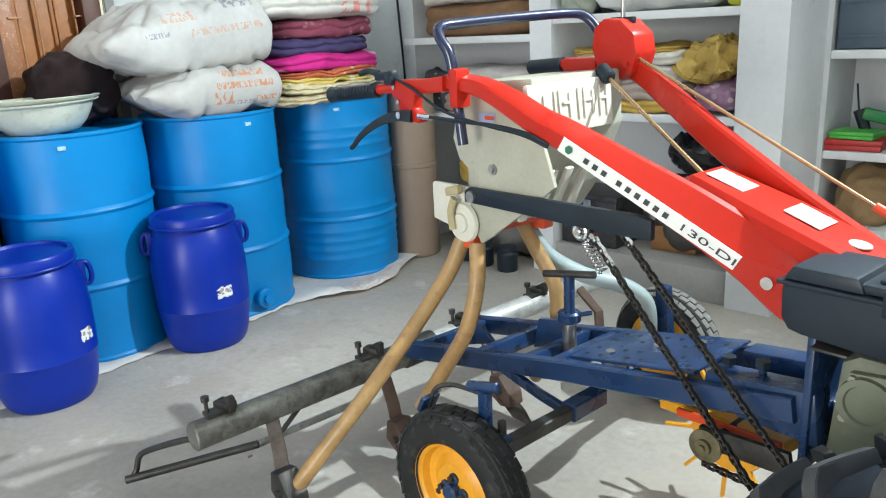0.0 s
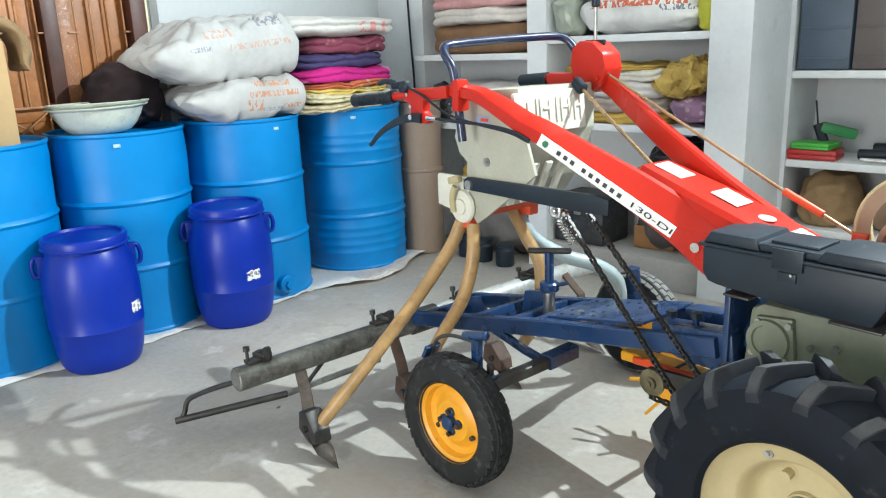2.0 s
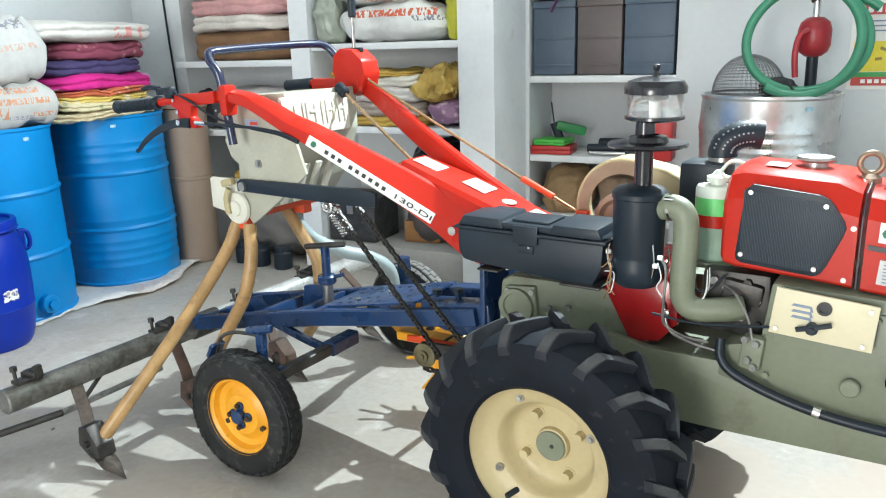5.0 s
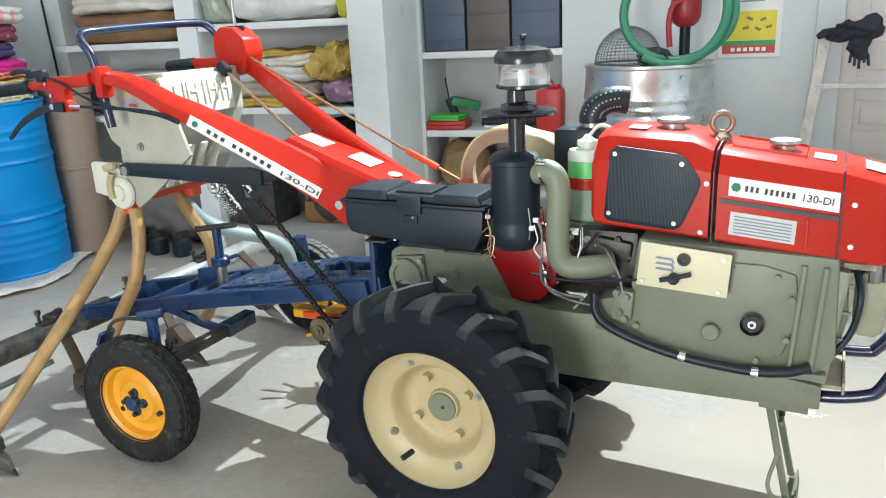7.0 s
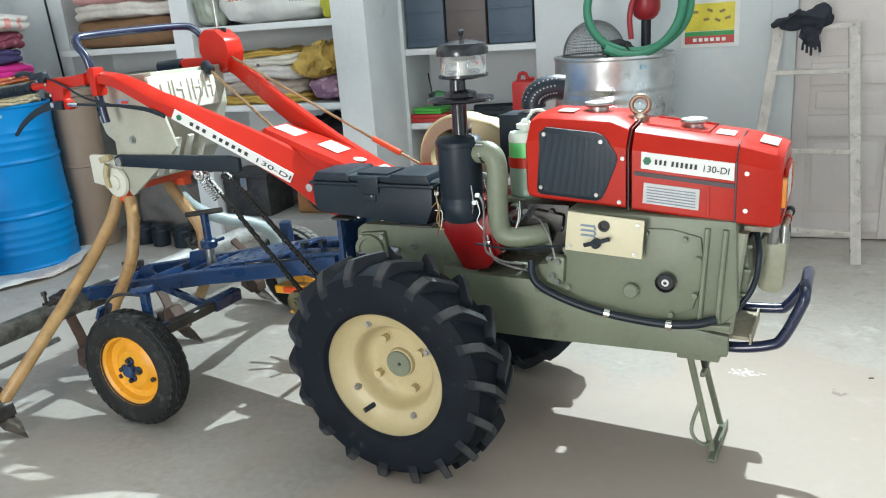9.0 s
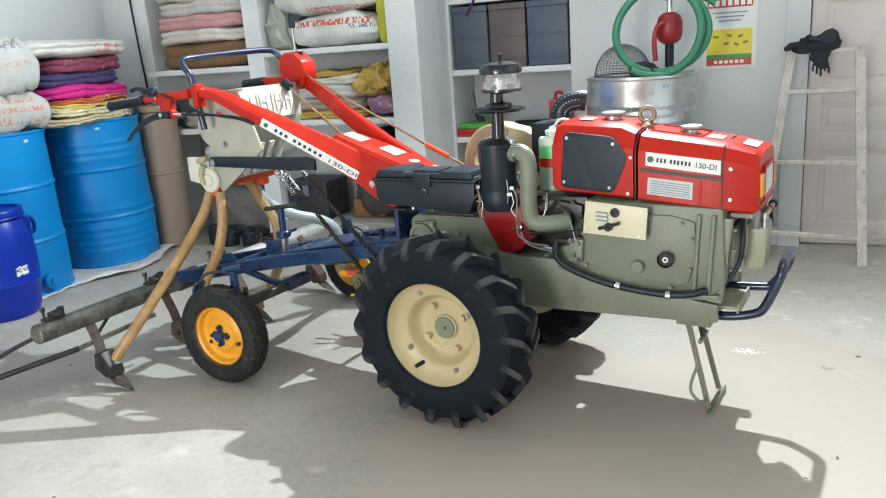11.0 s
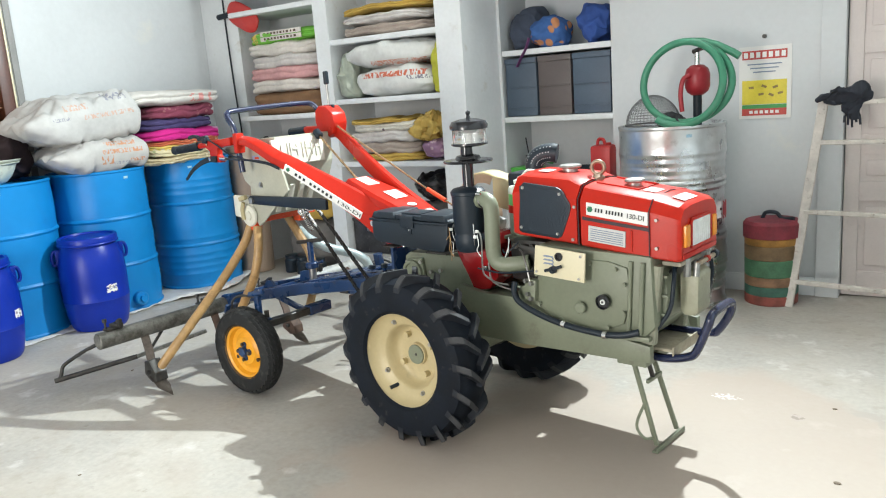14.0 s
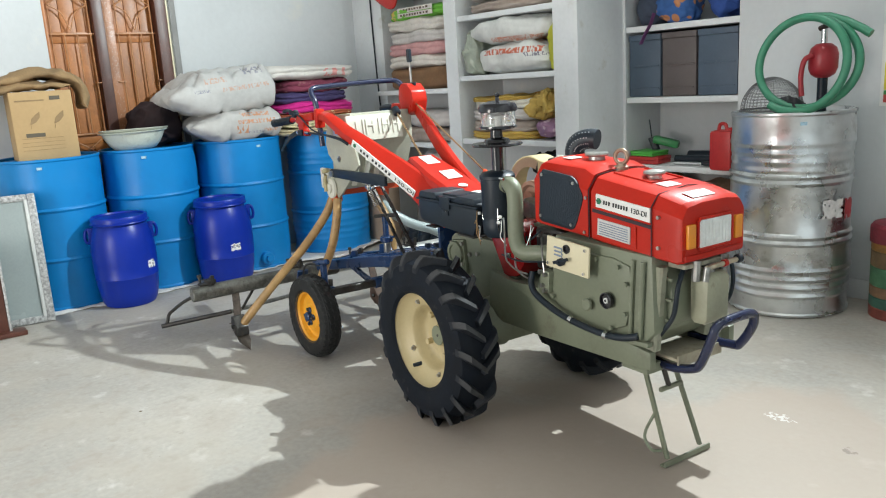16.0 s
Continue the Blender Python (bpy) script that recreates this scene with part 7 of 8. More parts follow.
def pillow(bm, L, W, T, seed, taper=1.0, blunt=0.4, n=64, m=40):
    """A filled sack along y: flat sewn edges all round, drawn out at one end and blunt at the other, with creases."""
    for top in (1, -1):
        rows = []
        for i in range(n + 1):
            u = -1 + 2 * i / n
            a = min(1.0, ((u + 1) / taper)) ** 0.7
            c_ = 1.0 if u < 1 - blunt else max(0.0, 1 - ((u - 1 + blunt) / blunt) ** 3) ** 0.5
            hu = a * c_
            row = []
            for j in range(m + 1):
                v = -1 + 2 * j / m
                hv = max(0.0, 1 - abs(v) ** 6) ** 0.5
                crease = 0.012 * math.sin(7 * v + 3 * noise.noise(Vector((u * 2, v * 2, seed)))) * (1 - hu * hv)
                z = top * T / 2 * hu * hv + crease
                w = W / 2 * (0.80 + 0.20 * min(1.0, hu * 1.4))
                q = Vector((v * w, u * L / 2, z))
                f_ = noise.noise_vector(q * 5 + Vector((seed, 0, seed))) * 0.018 + noise.noise_vector(q * 14 + Vector((0, seed, 2))) * 0.008
                ridge = abs(noise.noise(q * 9 + Vector((seed * 2, 1, 0)))) * 0.036 * hu * hv + max(0.0, 0.12 - abs(noise.noise(q * 6.5 + Vector((3, seed, 1))))) * 0.20 * hu * hv
                f_.x *= 0.6
                row.append(bm.verts.new(q + f_ + Vector((0, 0, -ridge * top))))
            rows.append(row)
        for p, q in zip(rows, rows[1:]):
            for j in range(m):
                bm.faces.new((p[j], p[j + 1], q[j + 1], q[j]))
    bmesh.ops.remove_doubles(bm, verts=bm.verts, dist=0.0015)


def sack(c, s, material, label, rot, seed, taper=1.0, blunt=0.4):
    bm = mk(pillow, s[1], s[0], s[2], seed, taper, blunt)
    xf(bm, bm.verts, Matrix.Translation((0, 0, s[2] / 2)))
    ob = part("sack", bm, material, None, label, 70)
    ob.matrix_basis = pose(c[0], c[1], c[2] - s[2] / 2, *rot)
    tagged(ob, label, "sack", "stuffed sacks")
    hem = mk(sweep, [(x * s[0] * 0.42, s[1] * 0.5 - 0.012, s[2] / 2 + 0.012 * noise.noise(Vector((x * 4, seed, 0)))) for x in (-1, -0.6, -0.2, 0.2, 0.6, 1)], rect(0.024, 0.006, 0.002))
    part("sewn_hem", hem, material, ob)
    return ob


sack((-2.97, 1.725, 0.985), (0.50, 0.60, 0.225), SACK2, "white woven plastic sack with orange print, lying on a drum", (0, 0, -4), 3.0, 0.6, 0.3)
sack((-2.985, 1.655, 1.198), (0.52, 0.70, 0.30), SACK1, "bulging white woven plastic sack with faded print", (5, 0, -3), 7.0, 0.7, 0.16)
softthing("cloth_parcel", (-3.17, 1.30, 1.02), (0.30, 0.30, 0.30), fabric("black_maroon_cloth", (0.025, 0.012, 0.016)), "dark maroon cloth bundle on a drum", "bundle", power=2.4, lump=0.05, freq=6.0, seed=2.0)

layers = [(0.045, "folded_cloth", fabric("beige_check_cloth", (0.5, 0.42, 0.27), (0.62, 0.58, 0.42), 0.25, 30), "folded beige patterned cloth"),
          (0.042, "folded_cloth", fabric("cream_leaf_cloth", (0.56, 0.5, 0.32), (0.3, 0.32, 0.16), 0.22, 24), "folded cream cloth with green print"),
          (0.030, "folded_cloth", fabric("yellow_cloth", (0.6, 0.46, 0.12), (0.62, 0.56, 0.4), 0.3, 22), "folded yellow patterned cloth on a drum"),
          (0.026, "folded_cloth", fabric("orange_red_cloth", (0.5, 0.13, 0.06), (0.6, 0.4, 0.25), 0.25, 26), "folded orange-red printed cloth"),
          (0.070, "folded_cloth", fabric("magenta_cloth", (0.5, 0.012, 0.2), (0.5, 0.27, 0.4), 0.3, 7), "folded magenta pink cloth"),
          (0.076, "folded_cloth", fabric("purple_navy_cloth", (0.045, 0.034, 0.11)), "folded dark purple cloth"),
          (0.085, "folded_cloth", fabric("maroon_cloth", (0.19, 0.038, 0.07), (0.3, 0.12, 0.13), 0.22, 22), "folded maroon brocade cloth")]
z = 0.877
for i, (h, name, m_, lab) in enumerate(layers):
    softthing(name, (-2.985 + 0.012 * math.sin(i * 2.1), 2.325 + 0.018 * math.sin(i * 3.3), z + h / 2 + 0.004), (0.49 - 0.006 * i, 0.655 - 0.010 * i + 0.02 * math.sin(i * 5.0), h + 0.012), m_, lab, "cloth", (0, 0, 2 * math.sin(i * 1.9)), "folded cloths on the drum", power=4.6, lump=0.019, freq=7.5, n=26, grooves=2, seed=i * 2.3)
    z += h
INKS3 = [((0.60, 0.26, 0.24), 0.02, 0.27, 0.018, 0.070, 9.0)]
softthing("folded_sack", (-2.96, 2.27, z + 0.050), (0.52, 0.76, 0.098), printed_sack("white_folded_sack", (0.55, 0.53, 0.5), INKS3, 1, 2, 2.0), "folded white plastic sack with red print", "sack", (0, 0, -3), power=4.5, lump=0.018, freq=5.0, n=20, grooves=2, seed=31.0)

# basin
bs = bmesh.new()
lathe(bs, [(0, 0.0), (0.105, 0.0), (0.125, 0.008), (0.152, 0.035), (0.172, 0.068), (0.185, 0.10), (0.205, 0.108), (0.207, 0.113), (0.203, 0.114), (0.182, 0.104), (0.169, 0.070), (0.149, 0.040), (0.122, 0.014), (0, 0.008)], Matrix(), 56)
ob = part("basin", bs, ENAMEL, None, "", 40)
ob.matrix_basis = pose(-2.99, 1.10, 0.884, 1, -1, 0)
tagged(ob, "pale greenish enamel basin standing on a drum", "basin")
bs = bmesh.new()
lathe(bs, [(0.170, 0.0), (0.204, 0.012), (0.208, 0.018), (0.204, 0.020), (0.18, 0.008)], Matrix(), 56)
ob = part("enamel_basin", bs, ENAMEL, None, "", 40)
ob.matrix_basis = pose(-2.993, 1.105, 0.992, 0, -2, 0)
tagged(ob, "second pale enamel basin nested in the first", "basin")

# cardboard box with jute sack
cb = thing("cardboard_box", pose(-3.04, 0.595, 0.879, 0, 0, -6), "brown cardboard carton with printed leaves, standing on a drum", "box")
pbox("carton", (0, 0, 0.195), (0.28, 0.325, 0.39), CARD, cb, bev=0.004)
FAINT = mat("faint_brown_print", (0.30, 0.2, 0.1), 0.75)
for i in range(4):
    pbox("print", (0.1408, -0.02, 0.06 + 0.022 * i), (0.002, 0.22, 0.002), FAINT, cb, bev=0)
pbox("print", (0.1415, -0.055, 0.145), (0.002, 0.10, 0.022), mat("grey_print", (0.12, 0.1, 0.07), 0.7), cb, bev=0)
pbox("print", (0.1415, 0.07, 0.350), (0.002, 0.055, 0.022), bpy.data.materials["grey_print"], cb, bev=0)
pbox("print", (0.1415, -0.06, 0.34), (0.002, 0.15, 0.008), FAINT, cb, bev=0)
pbox("tape", (0.0, 0.0, 0.391), (0.27, 0.05, 0.002), mat("packing_tape", (0.52, 0.38, 0.2), 0.35), cb, bev=0)
for y in (-0.05, 0.075):
    b = bmesh.new()
    sweep(b, [(0.1412, y - 0.024, 0.205), (0.1412, y - 0.004, 0.228), (0.1412, y + 0.018, 0.252), (0.1412, y + 0.03, 0.275)], rect(0.002, 0.034, 0.0005), True, True, [0.15, 0.9, 0.8, 0.1])
    sweep(b, [(0.1412, y - 0.02, 0.20), (0.1412, y - 0.024, 0.18)], rect(0.002, 0.004, 0.0005))
    part("leaf_print", b, FAINT, cb)


def folded_band(bm, path, wide, thick, seed):
    """A folded sack that follows a path of (y, z) points over its support: a flat, rounded and creased section of the given half width."""
    line = curve([(0.0, y, z) for y, z in path], 7)
    ring = 30
    rows = []
    for i, p in enumerate(line):
        d = (line[min(i + 1, len(line) - 1)] - line[max(i - 1, 0)]).normalized()
        up = Vector((0.0, -d.z, d.y))
        end = min(1.0, 0.35 + 0.22 * min(i, len(line) - 1 - i))
        row = []
        for j in range(ring):
            a = 2 * math.pi * j / ring
            cx, cz = math.cos(a), math.sin(a)
            q = p + Vector((wide * math.copysign(abs(cx) ** 0.45, cx), 0, 0)) + up * (thick * end * math.copysign(abs(cz) ** 0.7, cz))
            k = Vector((q.x * 5, q.y * 9, q.z * 9 + seed))
            row.append(bm.verts.new(q + 0.020 * noise.noise_vector(k) + 0.009 * noise.noise_vector(k * 2.7) + up * (0.010 * math.sin(q.x * 34 + 4 * noise.noise(k)) * max(0.0, cz))))
        rows.append(row)
    for p, q in zip(rows, rows[1:]):
        for j in range(ring):
            bm.faces.new((p[j], p[(j + 1) % ring], q[(j + 1) % ring], q[j]))
    bm.faces.new(rows[0][::-1])
    bm.faces.new(rows[-1])
    bmesh.ops.recalc_face_normals(bm, faces=bm.faces)


ob = part("jute_sack", mk(folded_band, [(-0.34, -0.03), (-0.22, 0.050), (-0.08, 0.082), (0.06, 0.092), (0.16, 0.080), (0.215, 0.025), (0.232, -0.05), (0.236, -0.115)], 0.140, 0.026, 11.0), JUTE, None, "", 70)
ob.matrix_basis = pose(-3.04, 0.595, 1.272, 0, 0, -6)
tagged(ob, "crumpled brown jute sack folded over a carton", "sack")
part("lower_fold", mk(folded_band, [(-0.40, -0.09), (-0.31, -0.03), (-0.20, 0.012), (-0.06, 0.027), (0.06, 0.028), (0.165, 0.026)], 0.138, 0.022, 4.0), JUTE, ob)

# leaning framed panels
fp = thing("framed_panel", pose(-2.64, 0.405, 0.003, 0, -7, -12), "grey framed glass panel leaning against a drum", "panel")
FR = mat("silver_patterned_frame", (0.5, 0.5, 0.5), 0.4, metal=0.5, var=0.5, scale=60, bump=0.3, grain=90)
pbox("pane", (0, -0.34, 0.36), (0.012, 0.62, 0.68), mat("grey_green_glass", (0.33, 0.38, 0.38), 0.25, var=0.1, scale=2), fp, bev=0)
for y in (-0.018, -0.662):
    pbox("frame_stile", (0, y, 0.36), (0.03, 0.04, 0.72), FR, fp, bev=0.006)
for y in (-0.047, -0.633):
    pbox("inner_moulding", (0.004, y, 0.36), (0.026, 0.018, 0.66), mat("pale_moulding", (0.62, 0.63, 0.62), 0.4, var=0.1, scale=12), fp, bev=0.006)
for z in (0.018, 0.70):
    pbox("frame_rail", (0, -0.34, z), (0.03, 0.60, 0.038), FR, fp, bev=0.006)
bd = thing("wooden_board", pose(-2.50, 0.24, 0.0, 0, -5, -14), "dark brown wooden board leaning before the panel", "board")
pbox("board", (0, -0.20, 0.25), (0.02, 0.22, 0.50), DARKWOOD, bd, bev=0.004)
pbox("edge_strip", (0.004, -0.083, 0.25), (0.022, 0.012, 0.49), FR, bd, bev=0.002)
part("foot", mk(box, (0.03, -0.19, 0.014), (0.10, 0.36, 0.026), (0, 5, 12), 0.008), DARKWOOD, bd)

# ---------- things on and before the back wall ----------
# left shelves: folded bedding
PINK = fabric("pink_cloth", (0.58, 0.32, 0.32))
OFFW = fabric("off_white_cloth", (0.62, 0.58, 0.53))
OFFW2 = fabric("grey_white_cloth", (0.55, 0.52, 0.5))
BROWN = fabric("brown_blanket", (0.2, 0.11, 0.055))
GREENBAG = printed_sack("green_white_sack", (0.16, 0.46, 0.05), [((0.62, 0.45, 0.10), -0.34, -0.20, 0.0, 0.09, 14.0)], 0, 2, 5.0)
DARKPRINT = mat("dark_brown_print", (0.10, 0.06, 0.04), 0.6)
BEIGE = fabric("dull_beige_cloth", (0.36, 0.3, 0.26))
YELLOWC = fabric("mustard_cloth", (0.5, 0.33, 0.07))
z = 1.135
for i, (h, m_, lab) in enumerate(((0.16, BROWN, "folded dark brown blanket"), (0.085, OFFW, "folded off-white sheet"), (0.09, PINK, "folded pale pink sheet"), (0.08, OFFW2, "folded greyish white sheet"), (0.085, OFFW, "folded off-white sheet"))):
    softthing("folded_cloth", (-2.525 + 0.01 * math.sin(i * 2.7), 3.20, z + h / 2), (0.72 - 0.01 * i, 0.38, h + 0.012), m_, lab + " stacked on a shelf", "cloth", (0, 0, 1.5 * math.sin(i * 1.7)), "bedding on the shelf", power=5.0, lump=0.016, freq=6.0, n=20, grooves=2, seed=40 + i * 2.3)
    z += h
softthing("folded_sack", (-2.53, 3.20, z + 0.045), (0.68, 0.36, 0.09), GREENBAG, "folded green and white printed sack on a shelf", "sack", power=4.0, lump=0.018, freq=6.0, n=18, grooves=2, seed=51.0)
bag = bpy.data.objects["folded_sack.001"]
for k_, zz in enumerate((0.032, 0.068)):
    pan_ = pbox("white_panel", (0.04, -0.183, zz), (0.40, 0.006, 0.031), OFFW, bag, "white printed panel", bev=0.002)
    for j_ in range(10):
        pbox("print", (-0.115 + j_ * 0.033 + 0.004 * math.sin(j_ * 7.0), -0.1872, zz), (0.016 + 0.006 * math.sin(j_ * 3.0), 0.002, 0.014), DARKPRINT, pan_, bev=0)
softthing("folded_cloth", (-2.50, 3.20, 0.805), (0.66, 0.36, 0.11), BEIGE, "folded dull beige blanket on a shelf", "cloth", group="bedding on the shelf", power=4.0, lump=0.02, freq=6.0, n=18, grooves=2, seed=53.0)
softthing("folded_cloth", (-2.46, 3.20, 0.92), (0.60, 0.36, 0.12), OFFW2, "folded grey-white blanket on a shelf", "cloth", group="bedding on the shelf", power=4.0, lump=0.02, freq=6.0, n=18, grooves=2, seed=55.0)
softthing("cloth_parcel", (-2.80, 3.10, 0.86), (0.20, 0.20, 0.21), fabric("black_white_cloth", (0.05, 0.05, 0.06), (0.5, 0.5, 0.5), 0.12, 20), "black cloth bag with white print on a shelf", "bag", power=2.5, lump=0.04, freq=7.0, seed=57.0)
softthing("sack", (-2.44, 3.18, 0.45), (0.50, 0.38, 0.14), YELLOWC, "mustard yellow folded sack under the shelf", "sack", power=3.4, lump=0.03, freq=6.0, n=16, grooves=2, seed=59.0)
softthing("sack", (-2.44, 3.18, 0.60), (0.48, 0.36, 0.15), OFFW2, "grey-white lumpy sack under the shelf", "sack", power=2.8, lump=0.04, freq=6.0, n=16, seed=61.0)
softthing("sack", (-2.42, 3.19, 0.19), (0.52, 0.36, 0.38), fabric("dim_grey_sack", (0.16, 0.15, 0.14)), "dark grey stuffed sack on the floor below the shelf", "sack", power=3.0, lump=0.04, freq=5.0, n=16, seed=63.0)

# middle shelves
MS1 = printed_sack("white_feed_sack", (0.64, 0.65, 0.63), [((0.55, 0.12, 0.06), -0.24, 0.26, 0.125, 0.16, 48.0), ((0.2, 0.2, 0.25), 0.14, 0.30, 0.10, 0.125, 70.0)], 0, 2, 8.0)
MS2 = printed_sack("white_feed_sack_upper", (0.62, 0.63, 0.61), [((0.55, 0.2, 0.12), -0.1, 0.3, 0.015, 0.045, 50.0)], 0, 2, 9.0)
for c, s, m_, lab, seed in (((-1.53, 3.17, 1.305), (0.66, 0.40, 0.20), MS1, "white woven feed sack with red print on a shelf", 71.0), ((-1.56, 3.17, 1.475), (0.74, 0.40, 0.17), MS2, "white woven feed sack lying on another sack", 73.0)):
    bm = mk(soft, (0, 0, s[2] / 2), s, (0, 0, 0), 3.2, 0.026, 6.0, 20, 0, seed, 0.35)
    ob = part("sack", bm, m_, None, lab, 70)
    ob.matrix_basis = pose(c[0], c[1], c[2] - s[2] / 2)
    tagged(ob, lab, "sack", "stuffed sacks")
CLEAR = mat("cloudy_green_plastic", (0.36, 0.4, 0.33), 0.3, var=0.25, scale=9, bump=0.2, grain=30)
softthing("plastic_bag", (-1.925, 3.12, 1.36), (0.17, 0.25, 0.30), CLEAR, "cloudy greenish plastic bag on a shelf", "bag", power=2.8, lump=0.03, freq=9.0, seed=75.0)
softthing("plastic_bag", (-1.195, 3.13, 1.375), (0.10, 0.24, 0.33), fabric("lime_yellow_sack", (0.5, 0.5, 0.05)), "lime yellow sack on a shelf", "bag", power=2.8, lump=0.025, freq=9.0, seed=77.0)
z = 0.79
for i, (h, m_, lab) in enumerate(((0.05, YELLOWC, "folded mustard sack"), (0.075, BEIGE, "folded beige cloth"), (0.075, OFFW2, "folded grey cloth"), (0.05, fabric("white_motif_cloth", (0.6, 0.57, 0.5), (0.12, 0.08, 0.1), 0.16, 16), "folded white cloth with dark motifs"), (0.022, YELLOWC, "folded thin yellow cloth on a shelf"))):
    softthing("folded_cloth", (-1.66 + 0.015 * math.sin(i * 2.9), 3.18, z + h / 2), (0.62 - 0.02 * i, 0.38, h + 0.012), m_, lab + " stacked on a shelf", "cloth", (0, 0, 2 * math.sin(i * 2.1)), "cloths on the middle shelf", power=4.5, lump=0.018, freq=7.0, n=18, grooves=2, seed=80 + i * 1.9)
    z += h
softthing("cloth_parcel", (-1.255, 3.12, 0.865), (0.20, 0.28, 0.14), fabric("purple_flower_cloth", (0.3, 0.17, 0.27), (0.5, 0.36, 0.42), 0.25, 22), "purple flowered cloth bundle on a shelf", "bundle", power=2.8, lump=0.03, freq=8.0, seed=91.0)
softthing("cloth_parcel", (-1.265, 3.14, 0.995), (0.26, 0.30, 0.17), fabric("mustard_bundle_cloth", (0.55, 0.38, 0.1)), "mustard yellow crumpled cloth bundle on a shelf", "bundle", (0, -22, 0), power=2.5, lump=0.06, freq=13.0, n=28, seed=93.0)
for i, (h, m_) in enumerate(((0.07, BEIGE), (0.065, OFFW2), (0.05, YELLOWC))):
    softthing("folded_cloth", (-1.60, 3.18, 1.60 + 0.035 + 0.066 * i), (0.70, 0.36, h), m_, "folded cloth stacked on an upper shelf", "cloth", group="cloths on the upper shelf", power=4.5, lump=0.018, freq=7.0, n=16, grooves=2, seed=95 + i)

# below the middle shelf
tin = thing("tin_trunk", pose(-1.845, 3.16, 0.152), "dusty black metal tin with lid on the plinth", "tin")
DUSTY = mat("dusty_black_metal", (0.045, 0.045, 0.048), 0.5, metal=0.3, var=0.5, scale=14, dirt=(0.13, 0.125, 0.12), dirt_amount=0.2)
pbox("body", (0, 0, 0.11), (0.30, 0.26, 0.22), DUSTY, tin, bev=0.012)
pbox("lid", (0, 0, 0.232), (0.31, 0.27, 0.03), DUSTY, tin, bev=0.01)
pbox("hasp", (0.0, -0.138, 0.19), (0.04, 0.01, 0.07), STEEL, tin)
softthing("rubbish_bag", (-1.36, 3.22, 0.60), (0.32, 0.30, 0.20), mat("black_polythene", (0.02, 0.02, 0.025), 0.3, var=0.2, bump=0.2, grain=30), "black polythene bag below the shelf", "bag", power=2.4, lump=0.05, freq=8.0, seed=97.0)
softthing("sack", (-1.38, 3.25, 0.335), (0.40, 0.28, 0.37), fabric("dark_sack", (0.09, 0.08, 0.075)), "dark dusty sack on the floor below the shelf", "sack", power=2.8, lump=0.04, freq=6.0, seed=99.0)
bx = thing("cardboard_box", pose(-1.47, 3.205, 0.152, 0, 0, 5) @ Matrix.Scale(0.86, 4), "small open orange-brown cardboard box on the plinth", "box")
RUSTCARD = mat("orange_brown_card", (0.34, 0.165, 0.06), 0.75, var=0.2, scale=6, bump=0.05)
pbox("base", (0, 0, 0.008), (0.24, 0.16, 0.012), RUSTCARD, bx, bev=0.002)
for c, s in (((0, -0.077, 0.07), (0.24, 0.006, 0.13)), ((0, 0.077, 0.07), (0.24, 0.006, 0.13)), ((-0.117, 0, 0.07), (0.006, 0.148, 0.13)), ((0.117, 0, 0.07), (0.006, 0.148, 0.13))):
    pbox("side", c, s, RUSTCARD, bx, bev=0.001)
# made-up jar shapes in place of unclear dark things on the floor
for x in (-2.52, -2.38, -2.22):
    jar = thing("jar_standin", pose(x, 2.90 + 0.02 * math.sin(x * 9), 0), "small dark jar shape standing in for unclear dark things", "jar", "dark jars on the floor")
    part("body", mk(lathe, [(0, 0), (0.048, 0), (0.052, 0.01), (0.052, 0.09), (0.04, 0.105), (0, 0.105)], Matrix(), 24), BLACK, jar)
    part("lid", mk(lathe, [(0.044, 0.104), (0.046, 0.106), (0.046, 0.125), (0, 0.128)], Matrix(), 24), BLACK, jar)

# shelf cable and red scoop beside the left shelf
cab = bmesh.new()
tube(cab, [(-3.10, 3.066, 2.02), (-3.095, 3.066, 1.7), (-3.08, 3.066, 1.3), (-3.06, 3.066, 0.95), (-3.05, 3.066, 0.5), (-3.055, 3.066, 0.05)], 0.006, 8, 6)
tagged(part("cable", cab, BLACK), "thin black cable hanging on the wall", "cable")
sc = thing("red_scoop", pose(-3.00, 3.072, 1.84, 0, 28, 0) @ Matrix.Scale(1.28, 4), "red plastic scoop hanging on the pier", "scoop")
part("bowl", mk(soft, (0.08, -0.02, 0.05), (0.26, 0.035, 0.14), (0, 0, 0), 2.6, 0.006, 5.0, 12), mat("red_plastic", (0.5, 0.03, 0.025), 0.35), sc)
pcyl("handle", (-0.03, -0.02, 0.02), (-0.11, -0.02, -0.03), 0.016, BLACK, sc)

# recess: crates, books, tools, red can
def crate(x0, x1, colour, label):
    c = thing("storage_crate", pose((x0 + x1) / 2, YB + 0.17, 1.022), label, "crate", "crates in the recess")
    w = x1 - x0 - 0.008
    m_ = mat("crate_plastic", colour, 0.5, var=0.14, scale=6)
    pbox("body", (0, 0, 0.165), (w, 0.30, 0.33), m_, c, bev=0.012)
    pbox("rim", (0, 0, 0.345), (w + 0.004, 0.31, 0.035), m_, c, bev=0.008)
    pbox("rib", (0, -0.153, 0.18), (w * 0.9, 0.008, 0.010), m_, c, bev=0.002)
    pbox("rib", (0, -0.153, 0.05), (w * 0.9, 0.008, 0.010), m_, c, bev=0.002)


crate(-0.938, -0.708, (0.065, 0.095, 0.135), "dark slate blue plastic storage crate on a shelf")
crate(-0.706, -0.474, (0.105, 0.086, 0.084), "dark brown plastic storage crate on a shelf")
